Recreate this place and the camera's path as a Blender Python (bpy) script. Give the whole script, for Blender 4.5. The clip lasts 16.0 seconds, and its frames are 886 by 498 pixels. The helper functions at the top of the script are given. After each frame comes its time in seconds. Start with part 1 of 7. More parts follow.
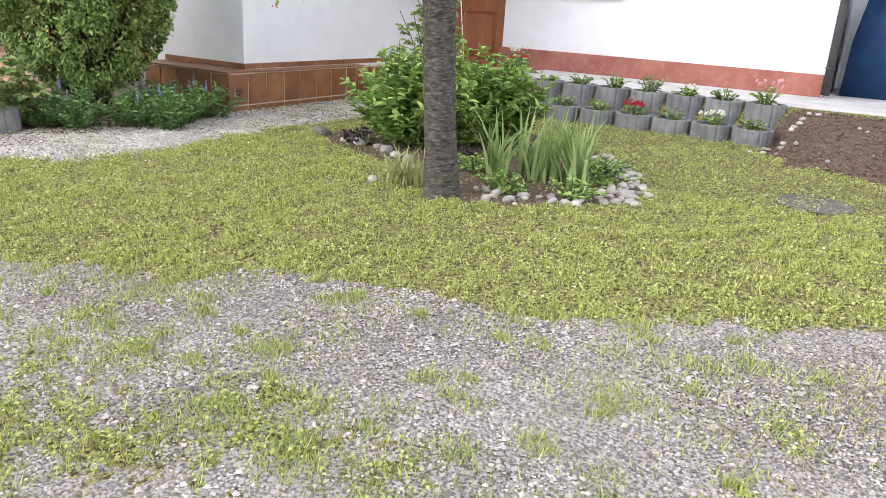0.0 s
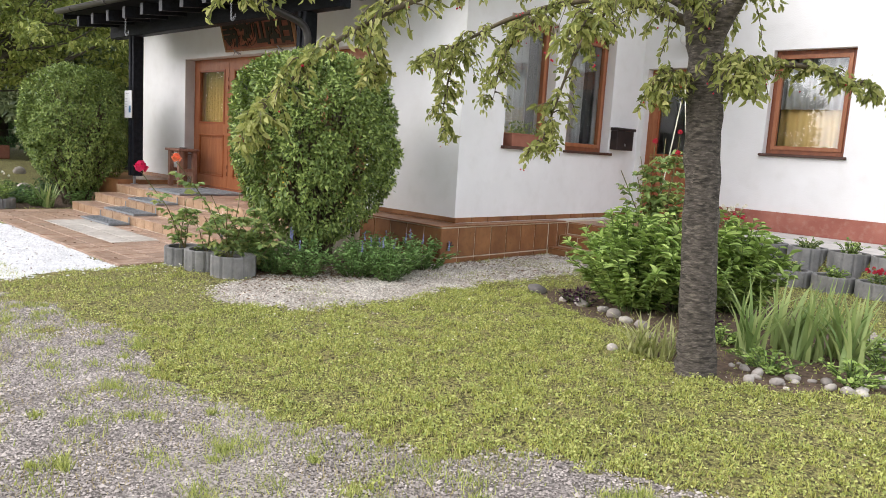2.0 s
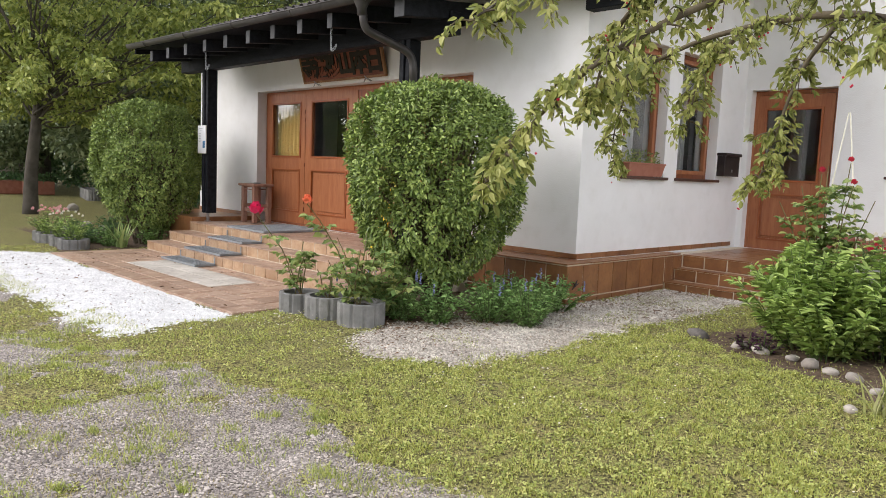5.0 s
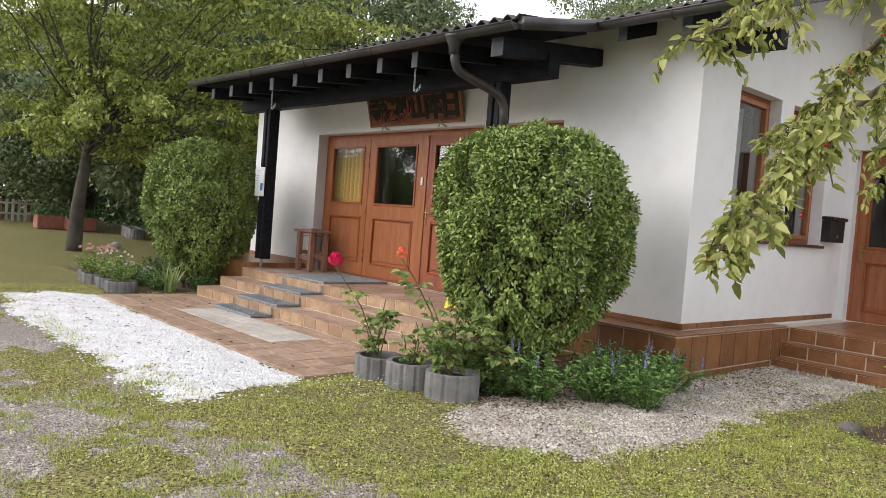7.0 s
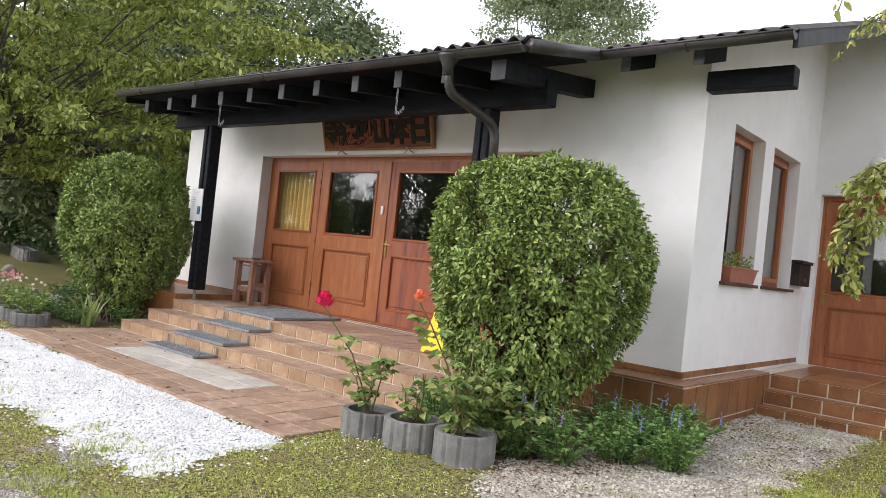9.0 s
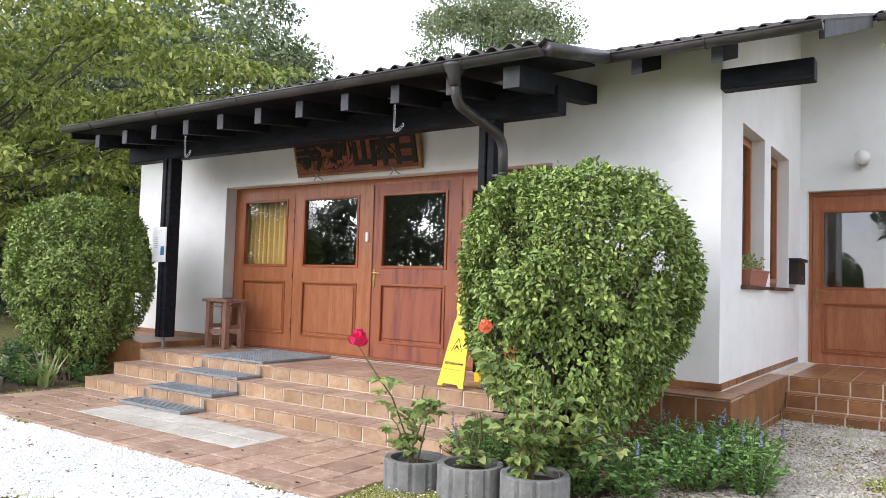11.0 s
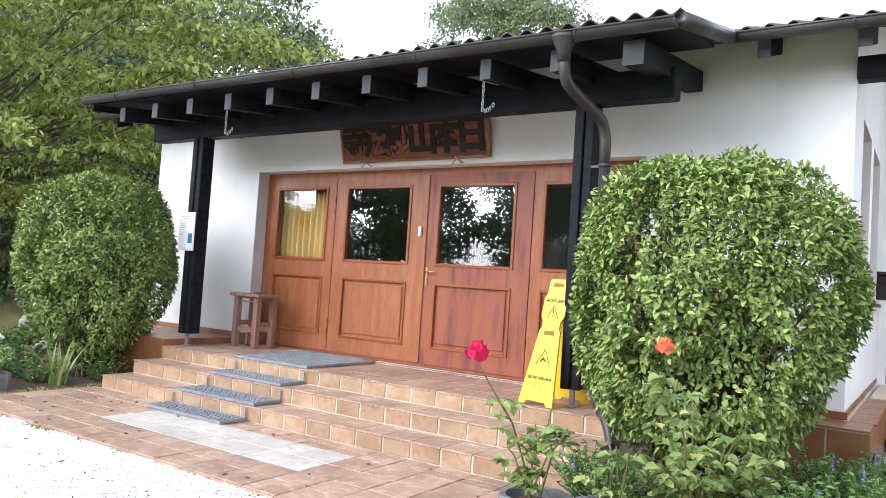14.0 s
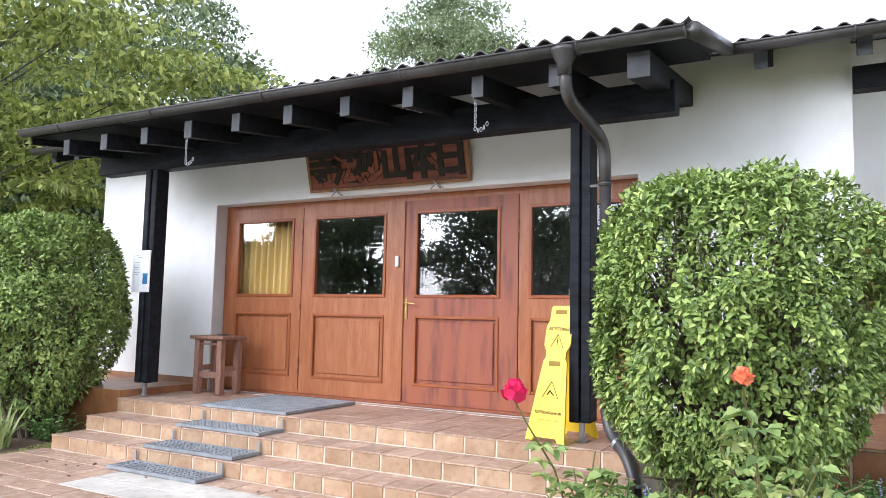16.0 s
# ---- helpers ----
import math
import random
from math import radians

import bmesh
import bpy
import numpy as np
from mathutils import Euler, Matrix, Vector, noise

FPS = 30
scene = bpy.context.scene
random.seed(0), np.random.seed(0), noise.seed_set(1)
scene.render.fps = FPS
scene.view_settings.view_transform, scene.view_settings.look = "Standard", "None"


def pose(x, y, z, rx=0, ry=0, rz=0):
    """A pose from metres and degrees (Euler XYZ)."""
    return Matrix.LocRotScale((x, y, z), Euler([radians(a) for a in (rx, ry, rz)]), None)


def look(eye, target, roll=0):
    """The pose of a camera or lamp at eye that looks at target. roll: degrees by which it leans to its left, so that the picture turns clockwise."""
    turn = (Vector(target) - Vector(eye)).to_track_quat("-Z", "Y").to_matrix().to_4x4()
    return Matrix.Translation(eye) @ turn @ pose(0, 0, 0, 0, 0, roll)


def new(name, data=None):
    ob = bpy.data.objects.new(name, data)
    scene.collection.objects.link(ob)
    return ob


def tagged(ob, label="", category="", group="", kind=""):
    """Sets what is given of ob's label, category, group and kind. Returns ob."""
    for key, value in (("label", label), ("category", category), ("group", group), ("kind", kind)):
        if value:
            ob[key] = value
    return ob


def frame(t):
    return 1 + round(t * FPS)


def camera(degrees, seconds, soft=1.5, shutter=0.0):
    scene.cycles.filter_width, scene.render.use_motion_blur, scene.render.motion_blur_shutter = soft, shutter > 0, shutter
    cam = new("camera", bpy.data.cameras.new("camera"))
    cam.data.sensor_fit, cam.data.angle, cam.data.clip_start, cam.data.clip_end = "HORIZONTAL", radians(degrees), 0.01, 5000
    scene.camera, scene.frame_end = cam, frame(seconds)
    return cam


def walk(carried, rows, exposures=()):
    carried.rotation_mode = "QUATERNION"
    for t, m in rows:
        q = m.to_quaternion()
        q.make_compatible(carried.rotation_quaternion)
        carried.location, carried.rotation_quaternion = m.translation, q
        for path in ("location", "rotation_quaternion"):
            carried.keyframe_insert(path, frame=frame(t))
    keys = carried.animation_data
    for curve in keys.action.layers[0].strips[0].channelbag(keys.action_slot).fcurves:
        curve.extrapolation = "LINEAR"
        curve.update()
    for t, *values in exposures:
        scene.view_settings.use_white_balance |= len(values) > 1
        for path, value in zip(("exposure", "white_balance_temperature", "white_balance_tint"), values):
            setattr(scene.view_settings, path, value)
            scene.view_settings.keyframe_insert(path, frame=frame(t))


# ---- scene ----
cam = camera(62.2, 16.0, soft=0.65)
PATH = [
    (0, (-0.157, -0.114, 1.421), (-1.141, 1.509, 0.792), 3.4),
    (0.5, (-0.32, -0.222, 1.444), (-1.646, 1.156, 0.857), 3.4),
    (1, (-0.467, -0.171, 1.43), (-1.917, 1.146, 1.027), 6.1),
    (1.5, (-0.646, -0.147, 1.462), (-2.088, 1.202, 1.143), 7.5),
    (2, (-0.824, -0.245, 1.462), (-2.201, 1.179, 1.19), 3.6),
    (2.5, (-0.989, -0.383, 1.477), (-2.311, 1.084, 1.16), 3.7),
    (3, (-1.175, -0.416, 1.476), (-2.563, 1.012, 1.287), 4.5),
    (3.5, (-1.332, -0.416, 1.506), (-2.71, 1.032, 1.432), 4.5),
    (4, (-1.555, -0.526, 1.493), (-2.952, 0.901, 1.369), 3.0),
    (4.2, (-1.674, -0.594, 1.505), (-3.093, 0.8, 1.305), 1.4),
    (6.3, (-2.726, -0.685, 1.461), (-4.137, 0.724, 1.305), 4.6),
    (6.5, (-2.857, -0.625, 1.456), (-4.287, 0.768, 1.334), 4.9),
    (7, (-3.116, -0.572, 1.487), (-4.596, 0.771, 1.409), 4.5),
    (7.5, (-3.401, -0.633, 1.481), (-4.805, 0.791, 1.517), 3.5),
    (8, (-3.661, -0.671, 1.469), (-5.05, 0.769, 1.46), 3.5),
    (8.5, (-3.979, -0.586, 1.443), (-5.343, 0.874, 1.354), 4.7),
    (9, (-4.235, -0.666, 1.483), (-5.529, 0.859, 1.506), 6.0),
    (9.2, (-4.334, -0.735, 1.463), (-5.618, 0.797, 1.537), 3.7),
    (11.3, (-5.335, -0.726, 1.453), (-6.48, 0.91, 1.547), 1.8),
    (11.5, (-5.43, -0.694, 1.448), (-6.634, 0.899, 1.567), 2.0),
    (12, (-5.612, -0.628, 1.44), (-6.867, 0.919, 1.621), 3.4),
    (12.5, (-5.782, -0.571, 1.438), (-6.965, 1.036, 1.576), 4.0),
    (13, (-6.028, -0.608, 1.436), (-7.142, 1.043, 1.615), 2.1),
    (13.5, (-6.252, -0.603, 1.438), (-7.403, 1.025, 1.6), 3.1),
    (14, (-6.412, -0.53, 1.441), (-7.526, 1.129, 1.536), 3.8),
    (14.5, (-6.674, -0.55, 1.471), (-7.587, 1.225, 1.6), 1.6),
    (15, (-6.821, -0.528, 1.459), (-7.756, 1.234, 1.604), 2.0),
    (15.5, (-6.955, -0.492, 1.458), (-7.897, 1.261, 1.661), 1.5),
    (16, (-7.05, -0.42, 1.444), (-8.016, 1.322, 1.626), 1.2),
]
walk(cam, [(t, look(eye, target, roll)) for t, eye, target, roll in PATH],
     exposures=[(0, 0.46, 6000, 15), (1.0, 0.24, 6200, 15), (1.5, 0.12, 6280, 15), (2.25, 0.36, 6400, 15), (3, 0.32, 6500, 15), (3.5, 0.24, 6500, 15), (4, 0.28, 6450, 15), (6.5, 0.06, 6480, 15), (7.5, 0.14, 6450, 15), (9, 0.19, 6350, 15), (11.5, 0.58, 6000, 15), (12.75, 0.73, 5880, 15), (14, 0.77, 5800, 15), (16, 0.79, 5780, 15)])


# ---- world and light ----
world = bpy.data.worlds.new("overcast_sky")
scene.world = world
world.use_nodes = True
wn, wl = world.node_tree.nodes, world.node_tree.links
wn.clear()
sky = wn.new("ShaderNodeTexSky")
sky.sky_type, sky.sun_disc = "NISHITA", False
sky.sun_elevation, sky.sun_rotation = radians(25), radians(214)
sky_sat = wn.new("ShaderNodeHueSaturation")
sky_sat.inputs["Saturation"].default_value = 0.30
sky_bg = wn.new("ShaderNodeBackground")
sky_bg.inputs["Strength"].default_value = 0.10
cloud_bg = wn.new("ShaderNodeBackground")
cloud_noise = wn.new("ShaderNodeTexNoise")
cloud_noise.inputs["Scale"].default_value = 2.2
cloud_ramp = wn.new("ShaderNodeValToRGB")
cloud_ramp.color_ramp.elements[0].position, cloud_ramp.color_ramp.elements[1].position = 0.32, 0.66
cloud_ramp.color_ramp.elements[0].color = (0.80, 0.84, 0.90, 1)
cloud_ramp.color_ramp.elements[1].color = (1.0, 1.0, 1.0, 1)
cloud_bg.inputs["Strength"].default_value = 1.12
sky_add = wn.new("ShaderNodeAddShader")
sky_out = wn.new("ShaderNodeOutputWorld")
wl.new(sky.outputs[0], sky_sat.inputs["Color"])
wl.new(sky_sat.outputs[0], sky_bg.inputs["Color"])
wl.new(cloud_noise.outputs[0], cloud_ramp.inputs[0])
wl.new(cloud_ramp.outputs[0], cloud_bg.inputs["Color"])
wl.new(sky_bg.outputs[0], sky_add.inputs[0])
wl.new(cloud_bg.outputs[0], sky_add.inputs[1])
wl.new(sky_add.outputs[0], sky_out.inputs[0])

sun = new("sun", bpy.data.lights.new("sun", "SUN"))
sun.data.energy, sun.data.angle, sun.data.color = 2.25, radians(44), (1.0, 0.96, 0.90)
sun.matrix_world = look((-27.6, -25, 16.5), (-8, 4, 0))


# ---- materials ----
def ramp_mix(nt, fac, c1, c2):
    n = nt.nodes.new("ShaderNodeMix")
    n.data_type = "RGBA"
    nt.links.new(fac, n.inputs[0])
    for sock, c in ((n.inputs[6], c1), (n.inputs[7], c2)):
        if isinstance(c, tuple):
            sock.default_value = (*c, 1)
        else:
            nt.links.new(c, sock)
    return n.outputs[2]


def noise_fac(nt, scale, detail=4.0, lo=0.35, hi=0.65, stretch=None):
    geo = nt.nodes.new("ShaderNodeNewGeometry")
    vec = geo.outputs["Position"]
    if stretch:
        mp = nt.nodes.new("ShaderNodeMapping")
        mp.inputs["Scale"].default_value = stretch
        nt.links.new(vec, mp.inputs[0])
        vec = mp.outputs[0]
    n = nt.nodes.new("ShaderNodeTexNoise")
    n.inputs["Scale"].default_value, n.inputs["Detail"].default_value = scale, detail
    nt.links.new(vec, n.inputs["Vector"])
    r = nt.nodes.new("ShaderNodeMapRange")
    r.inputs[1].default_value, r.inputs[2].default_value = lo, hi
    nt.links.new(n.outputs[0], r.inputs[0])
    return r.outputs[0]


def surface(name, c1, c2, scale=6.0, rough=0.7, c3=None, scale3=40.0, amount3=0.5, bump=0.2, bump_scale=60.0,
            metal=0.0, stretch=None, vary=0.0, island=False, spec=0.4):
    """Two-scale noise colour with fine relief; vary: brightness change from object to object."""
    m = bpy.data.materials.new(name)
    m.use_nodes = True
    nt = m.node_tree
    p = nt.nodes["Principled BSDF"]
    col = ramp_mix(nt, noise_fac(nt, scale, stretch=stretch), c1, c2)
    if c3:
        f = noise_fac(nt, scale3, 3.0, 0.5, 0.72, stretch)
        mul = nt.nodes.new("ShaderNodeMath")
        mul.operation = "MULTIPLY"
        mul.inputs[1].default_value = amount3
        nt.links.new(f, mul.inputs[0])
        col = ramp_mix(nt, mul.outputs[0], col, c3)
    if vary:
        if island:
            src = nt.nodes.new("ShaderNodeNewGeometry").outputs["Random Per Island"]
        else:
            src = nt.nodes.new("ShaderNodeObjectInfo").outputs["Random"]
        r = nt.nodes.new("ShaderNodeMapRange")
        r.inputs[3].default_value, r.inputs[4].default_value = 1 - vary, 1 + vary
        nt.links.new(src, r.inputs[0])
        hs = nt.nodes.new("ShaderNodeHueSaturation")
        nt.links.new(r.outputs[0], hs.inputs["Value"])
        nt.links.new(col, hs.inputs["Color"])
        col = hs.outputs[0]
    nt.links.new(col, p.inputs["Base Color"])
    p.inputs["Roughness"].default_value, p.inputs["Metallic"].default_value = rough, metal
    p.inputs["Specular IOR Level"].default_value = spec
    if bump:
        b = nt.nodes.new("ShaderNodeBump")
        b.inputs["Strength"].default_value, b.inputs["Distance"].default_value = bump, 0.01
        nt.links.new(noise_fac(nt, bump_scale, 5.0, 0.2, 0.8, stretch), b.inputs["Height"])
        nt.links.new(b.outputs[0], p.inputs["Normal"])
    return m


def leafy(name, dark, mid, light, through_amount=0.3, rough=0.5):
    """Leaves: colour changes from leaf to leaf, and light shines through them."""
    m = bpy.data.materials.new(name)
    m.use_nodes = True
    nt = m.node_tree
    p = nt.nodes["Principled BSDF"]
    geo = nt.nodes.new("ShaderNodeNewGeometry")
    r = nt.nodes.new("ShaderNodeValToRGB")
    r.color_ramp.elements[0].color, r.color_ramp.elements[1].color = (*dark, 1), (*light, 1)
    e = r.color_ramp.elements.new(0.5)
    e.color = (*mid, 1)
    nt.links.new(geo.outputs["Random Per Island"], r.inputs[0])
    soft = nt.nodes.new("ShaderNodeMath")
    soft.operation, soft.inputs[1].default_value = "MULTIPLY", 0.45
    nt.links.new(noise_fac(nt, 1.3, 2.0, 0.3, 0.7), soft.inputs[0])
    col = ramp_mix(nt, soft.outputs[0], r.outputs[0], mid)
    nt.links.new(col, p.inputs["Base Color"])
    p.inputs["Roughness"].default_value, p.inputs["Specular IOR Level"].default_value = rough, 0.25
    tr = nt.nodes.new("ShaderNodeBsdfTranslucent")
    nt.links.new(col, tr.inputs[0])
    mix = nt.nodes.new("ShaderNodeMixShader")
    mix.inputs[0].default_value = through_amount
    nt.links.new(p.outputs[0], mix.inputs[1])
    nt.links.new(tr.outputs[0], mix.inputs[2])
    nt.links.new(mix.outputs[0], nt.nodes["Material Output"].inputs[0])
    return m


def glassy(name):
    m = bpy.data.materials.new(name)
    m.use_nodes = True
    p = m.node_tree.nodes["Principled BSDF"]
    p.inputs["Base Color"].default_value = (0.96, 0.98, 0.97, 1)
    p.inputs["Transmission Weight"].default_value = 1.0
    p.inputs["Roughness"].default_value, p.inputs["IOR"].default_value = 0.0, 1.7
    return m


PLASTER = surface("white_plaster", (0.80, 0.80, 0.79), (0.86, 0.86, 0.855), 1.2, 0.9, (0.70, 0.69, 0.66), 5.0, 0.25, 0.25, 90)
REVEAL = surface("grey_reveal_plaster", (0.50, 0.47, 0.45), (0.58, 0.55, 0.53), 3.0, 0.9, bump=0.2, bump_scale=90)
TILE = surface("terracotta_floor_tile", (0.325, 0.205, 0.14), (0.43, 0.295, 0.212), 3.5, 0.42, (0.60, 0.47, 0.37), 14, 0.55, 0.12, 45, vary=0.16)
RISER = surface("ochre_riser_tile", (0.35, 0.22, 0.13), (0.47, 0.325, 0.205), 5.0, 0.35, (0.30, 0.15, 0.07), 22, 0.5, 0.12, 45, vary=0.14)
PLINTH_TILE = surface("brown_plinth_tile", (0.215, 0.092, 0.038), (0.31, 0.145, 0.060), 4.0, 0.35, (0.18, 0.08, 0.04), 18, 0.5, 0.12, 45, vary=0.14)
GROUT = surface("pale_grout", (0.60, 0.52, 0.41), (0.70, 0.62, 0.50), 12, 0.9, bump=0.3)
GROUT_DARK = surface("brown_grout", (0.30, 0.20, 0.13), (0.38, 0.27, 0.18), 12, 0.9, bump=0.3)
CONCRETE = surface("worn_concrete", (0.50, 0.48, 0.45), (0.64, 0.61, 0.57), 3.0, 0.9, (0.36, 0.35, 0.33), 20, 0.5, 0.35, 50)
MANHOLE = surface("dirty_manhole_concrete", (0.085, 0.075, 0.06), (0.17, 0.155, 0.125), 7, 0.95, (0.33, 0.31, 0.28), 20, 0.5, 0.5, 40)
SLAB = surface("pale_stone_slab", (0.44, 0.405, 0.35), (0.60, 0.56, 0.495), 2.5, 0.8, (0.33, 0.295, 0.25), 12, 0.55, 0.3, 50, vary=0.06)
RING = surface("grey_concrete_ring", (0.17, 0.17, 0.165), (0.27, 0.265, 0.255), 5.0, 0.92, (0.15, 0.15, 0.14), 25, 0.5, 0.5, 70, vary=0.10)
RED_PLINTH = surface("red_brown_base_paint", (0.30, 0.105, 0.075), (0.38, 0.15, 0.11), 3.0, 0.85, (0.42, 0.25, 0.20), 16, 0.4, 0.25, 60)
WOOD = surface("varnished_orange_wood", (0.315, 0.110, 0.044), (0.39, 0.150, 0.064), 2.0, 0.36, (0.24, 0.065, 0.022), 9, 0.55, 0.10, 20, stretch=(6, 6, 0.7))
WOOD_WORN = surface("worn_red_wood", (0.31, 0.102, 0.046), (0.29, 0.085, 0.046), 1.6, 0.42, (0.11, 0.035, 0.035), 2.2, 0.85, 0.12, 20, stretch=(4.5, 4.5, 0.6))
WOOD_DARK = surface("dark_brown_window_wood", (0.20, 0.060, 0.025), (0.27, 0.085, 0.033), 2.5, 0.4, (0.13, 0.04, 0.02), 10, 0.5, 0.1, 20, stretch=(5, 5, 1))
SILL = surface("dark_brown_sill", (0.055, 0.022, 0.014), (0.085, 0.035, 0.022), 4, 0.45, (0.11, 0.05, 0.03), 14, 0.4, 0.1, 20)
# bead lines: the door wood again, with shade put into a deeper colour
WOOD_LINE = surface("shadowed_wood_bead", (0.27, 0.075, 0.025), (0.33, 0.10, 0.03), 3, 0.35, bump=0.05)
STOOL_WOOD = surface("weathered_stool_wood", (0.24, 0.125, 0.085), (0.34, 0.195, 0.14), 4.0, 0.6, (0.15, 0.06, 0.04), 18, 0.5, 0.15, 30, stretch=(5, 5, 1))
BLACK_WOOD = surface("black_stained_timber", (0.008, 0.009, 0.012), (0.017, 0.019, 0.024), 3.0, 0.6, (0.03, 0.032, 0.037), 14, 0.35, 0.2, 24, stretch=(1, 5, 5), spec=0.12)
RAFTER_END = surface("grey_black_rafter_end", (0.036, 0.039, 0.043), (0.062, 0.065, 0.070), 5.0, 0.7, bump=0.2)
GUTTER = surface("dark_bronze_gutter_metal", (0.055, 0.052, 0.052), (0.085, 0.080, 0.078), 2.5, 0.42, (0.12, 0.115, 0.11), 12, 0.3, 0.04, 30, metal=0.45)
ROOFING = surface("dark_fibre_cement", (0.055, 0.050, 0.050), (0.095, 0.085, 0.082), 2.0, 0.85, (0.14, 0.13, 0.12), 9, 0.4, 0.3, 40)
PIPE = surface("dark_drain_pipe", (0.05, 0.046, 0.046), (0.075, 0.07, 0.068), 3.0, 0.42, (0.12, 0.11, 0.10), 10, 0.3, 0.03, 30, metal=0.3)
BARK = surface("grey_cherry_bark", (0.040, 0.034, 0.028), (0.125, 0.108, 0.090), 15.0, 0.90, (0.29, 0.25, 0.205), 26, 0.6, 1.0, 44, stretch=(1, 1, 3.4))
BARK_DARK = surface("dark_bark", (0.055, 0.047, 0.038), (0.10, 0.088, 0.072), 4.0, 0.95, bump=0.6, bump_scale=25)
TWIG = surface("brown_twig", (0.07, 0.055, 0.035), (0.13, 0.105, 0.065), 9.0, 0.9, bump=0.3)
STEM = surface("green_stem", (0.08, 0.14, 0.04), (0.13, 0.17, 0.06), 9.0, 0.6, bump=0.1)
ROSE_STEM = surface("reddish_rose_stem", (0.16, 0.10, 0.05), (0.13, 0.15, 0.05), 9.0, 0.6, bump=0.1)
SOIL = surface("dark_soil", (0.055, 0.040, 0.028), (0.095, 0.070, 0.050), 9.0, 0.98, (0.14, 0.10, 0.07), 40, 0.5, 0.8, 50)
ROCK = surface("dark_field_rock", (0.10, 0.09, 0.085), (0.18, 0.165, 0.15), 6.0, 0.85, (0.25, 0.22, 0.2), 30, 0.4, 0.4, 50)
STONE = surface("pale_river_stone", (0.31, 0.275, 0.24), (0.50, 0.46, 0.41), 6.0, 0.75, (0.25, 0.22, 0.2), 30, 0.4, 0.3, 60, vary=0.28)
GRAVEL = surface("grey_gravel", (0.310, 0.272, 0.244), (0.455, 0.408, 0.368), 5.0, 0.9, (0.18, 0.155, 0.140), 60, 0.5, 0.2, 90, vary=0.60, island=True)
GRAVEL_WARM = surface("beige_gravel", (0.39, 0.35, 0.295), (0.55, 0.515, 0.445), 5.0, 0.9, (0.36, 0.31, 0.27), 60, 0.5, 0.2, 90, vary=0.45, island=True)
GRAVEL_WHITE = surface("white_marble_gravel", (0.66, 0.66, 0.65), (0.80, 0.80, 0.79), 5.0, 0.8, bump=0.1, vary=0.16, island=True)
CURTAIN = surface("yellow_curtain", (0.66, 0.46, 0.16), (0.74, 0.54, 0.22), 3.0, 0.9, bump=0.1)
CURTAIN_WHITE = surface("white_net_curtain", (0.55, 0.56, 0.56), (0.66, 0.67, 0.67), 3.0, 0.9, bump=0.1)
# indoor gloom is put into this dark grey, not left to the light
ROOM = surface("interior_shade_colour", (0.10, 0.10, 0.10), (0.14, 0.14, 0.135), 1.0, 0.9, bump=0.1)
GLASS = glassy("window_glass")
STEEL = surface("galvanised_steel", (0.30, 0.31, 0.32), (0.42, 0.43, 0.44), 8.0, 0.45, bump=0.05, metal=0.7)
GRATE = surface("grey_rubber_grate", (0.215, 0.235, 0.25), (0.30, 0.32, 0.335), 8.0, 0.5, bump=0.1, metal=0.2)
GRATE_DARK = surface("grate_hole_shade", (0.06, 0.065, 0.075), (0.09, 0.095, 0.105), 8.0, 0.8, bump=0.1)
BRASS = surface("aged_brass", (0.42, 0.27, 0.10), (0.30, 0.19, 0.08), 12, 0.35, bump=0.05, metal=0.9)
WHITE_PLASTIC = surface("white_plastic", (0.72, 0.72, 0.70), (0.78, 0.78, 0.76), 8, 0.45, bump=0.02)
YELLOW = surface("yellow_plastic", (0.82, 0.56, 0.02), (0.88, 0.63, 0.03), 3, 0.38, (0.6, 0.42, 0.05), 14, 0.25, 0.03)
BLACK_INK = surface("black_print", (0.015, 0.013, 0.010), (0.025, 0.022, 0.02), 9, 0.6, bump=0)
GRIP = surface("ochre_hollow_shade", (0.22, 0.13, 0.015), (0.28, 0.17, 0.02), 9, 0.7, bump=0)
GREY_INK = surface("grey_print", (0.30, 0.31, 0.33), (0.38, 0.39, 0.41), 9, 0.6, bump=0)
PAPER = surface("white_paper", (0.74, 0.75, 0.77), (0.80, 0.81, 0.82), 5, 0.7, bump=0.02)
BLUE_PRINT = surface("blue_photo_print", (0.02, 0.09, 0.22), (0.05, 0.20, 0.36), 14, 0.5, bump=0)
SIGN_RED = surface("weathered_red_brown_board", (0.30, 0.095, 0.055), (0.17, 0.055, 0.035), 3.0, 0.5, (0.30, 0.10, 0.05), 14, 0.5, 0.3, 26, stretch=(1, 5, 5))
SIGN_FRAME = surface("worn_gilt_frame", (0.22, 0.10, 0.045), (0.33, 0.17, 0.08), 6.0, 0.5, bump=0.2)
SIGN_DARK = surface("black_carved_letters", (0.012, 0.008, 0.007), (0.022, 0.014, 0.011), 8, 0.45, bump=0.2)
MAILBOX = surface("dark_brown_sheet_metal", (0.030, 0.022, 0.022), (0.05, 0.038, 0.036), 6, 0.4, bump=0.05, metal=0.3)
TERRACOTTA = surface("terracotta_pot", (0.30, 0.115, 0.075), (0.38, 0.16, 0.11), 6, 0.85, bump=0.2)
OPAL = surface("opal_glass", (0.78, 0.78, 0.76), (0.82, 0.82, 0.80), 3, 0.25, bump=0)
BLUE_TARP = surface("dark_blue_tarpaulin", (0.006, 0.028, 0.085), (0.012, 0.05, 0.13), 4, 0.4, bump=0.3, bump_scale=8)
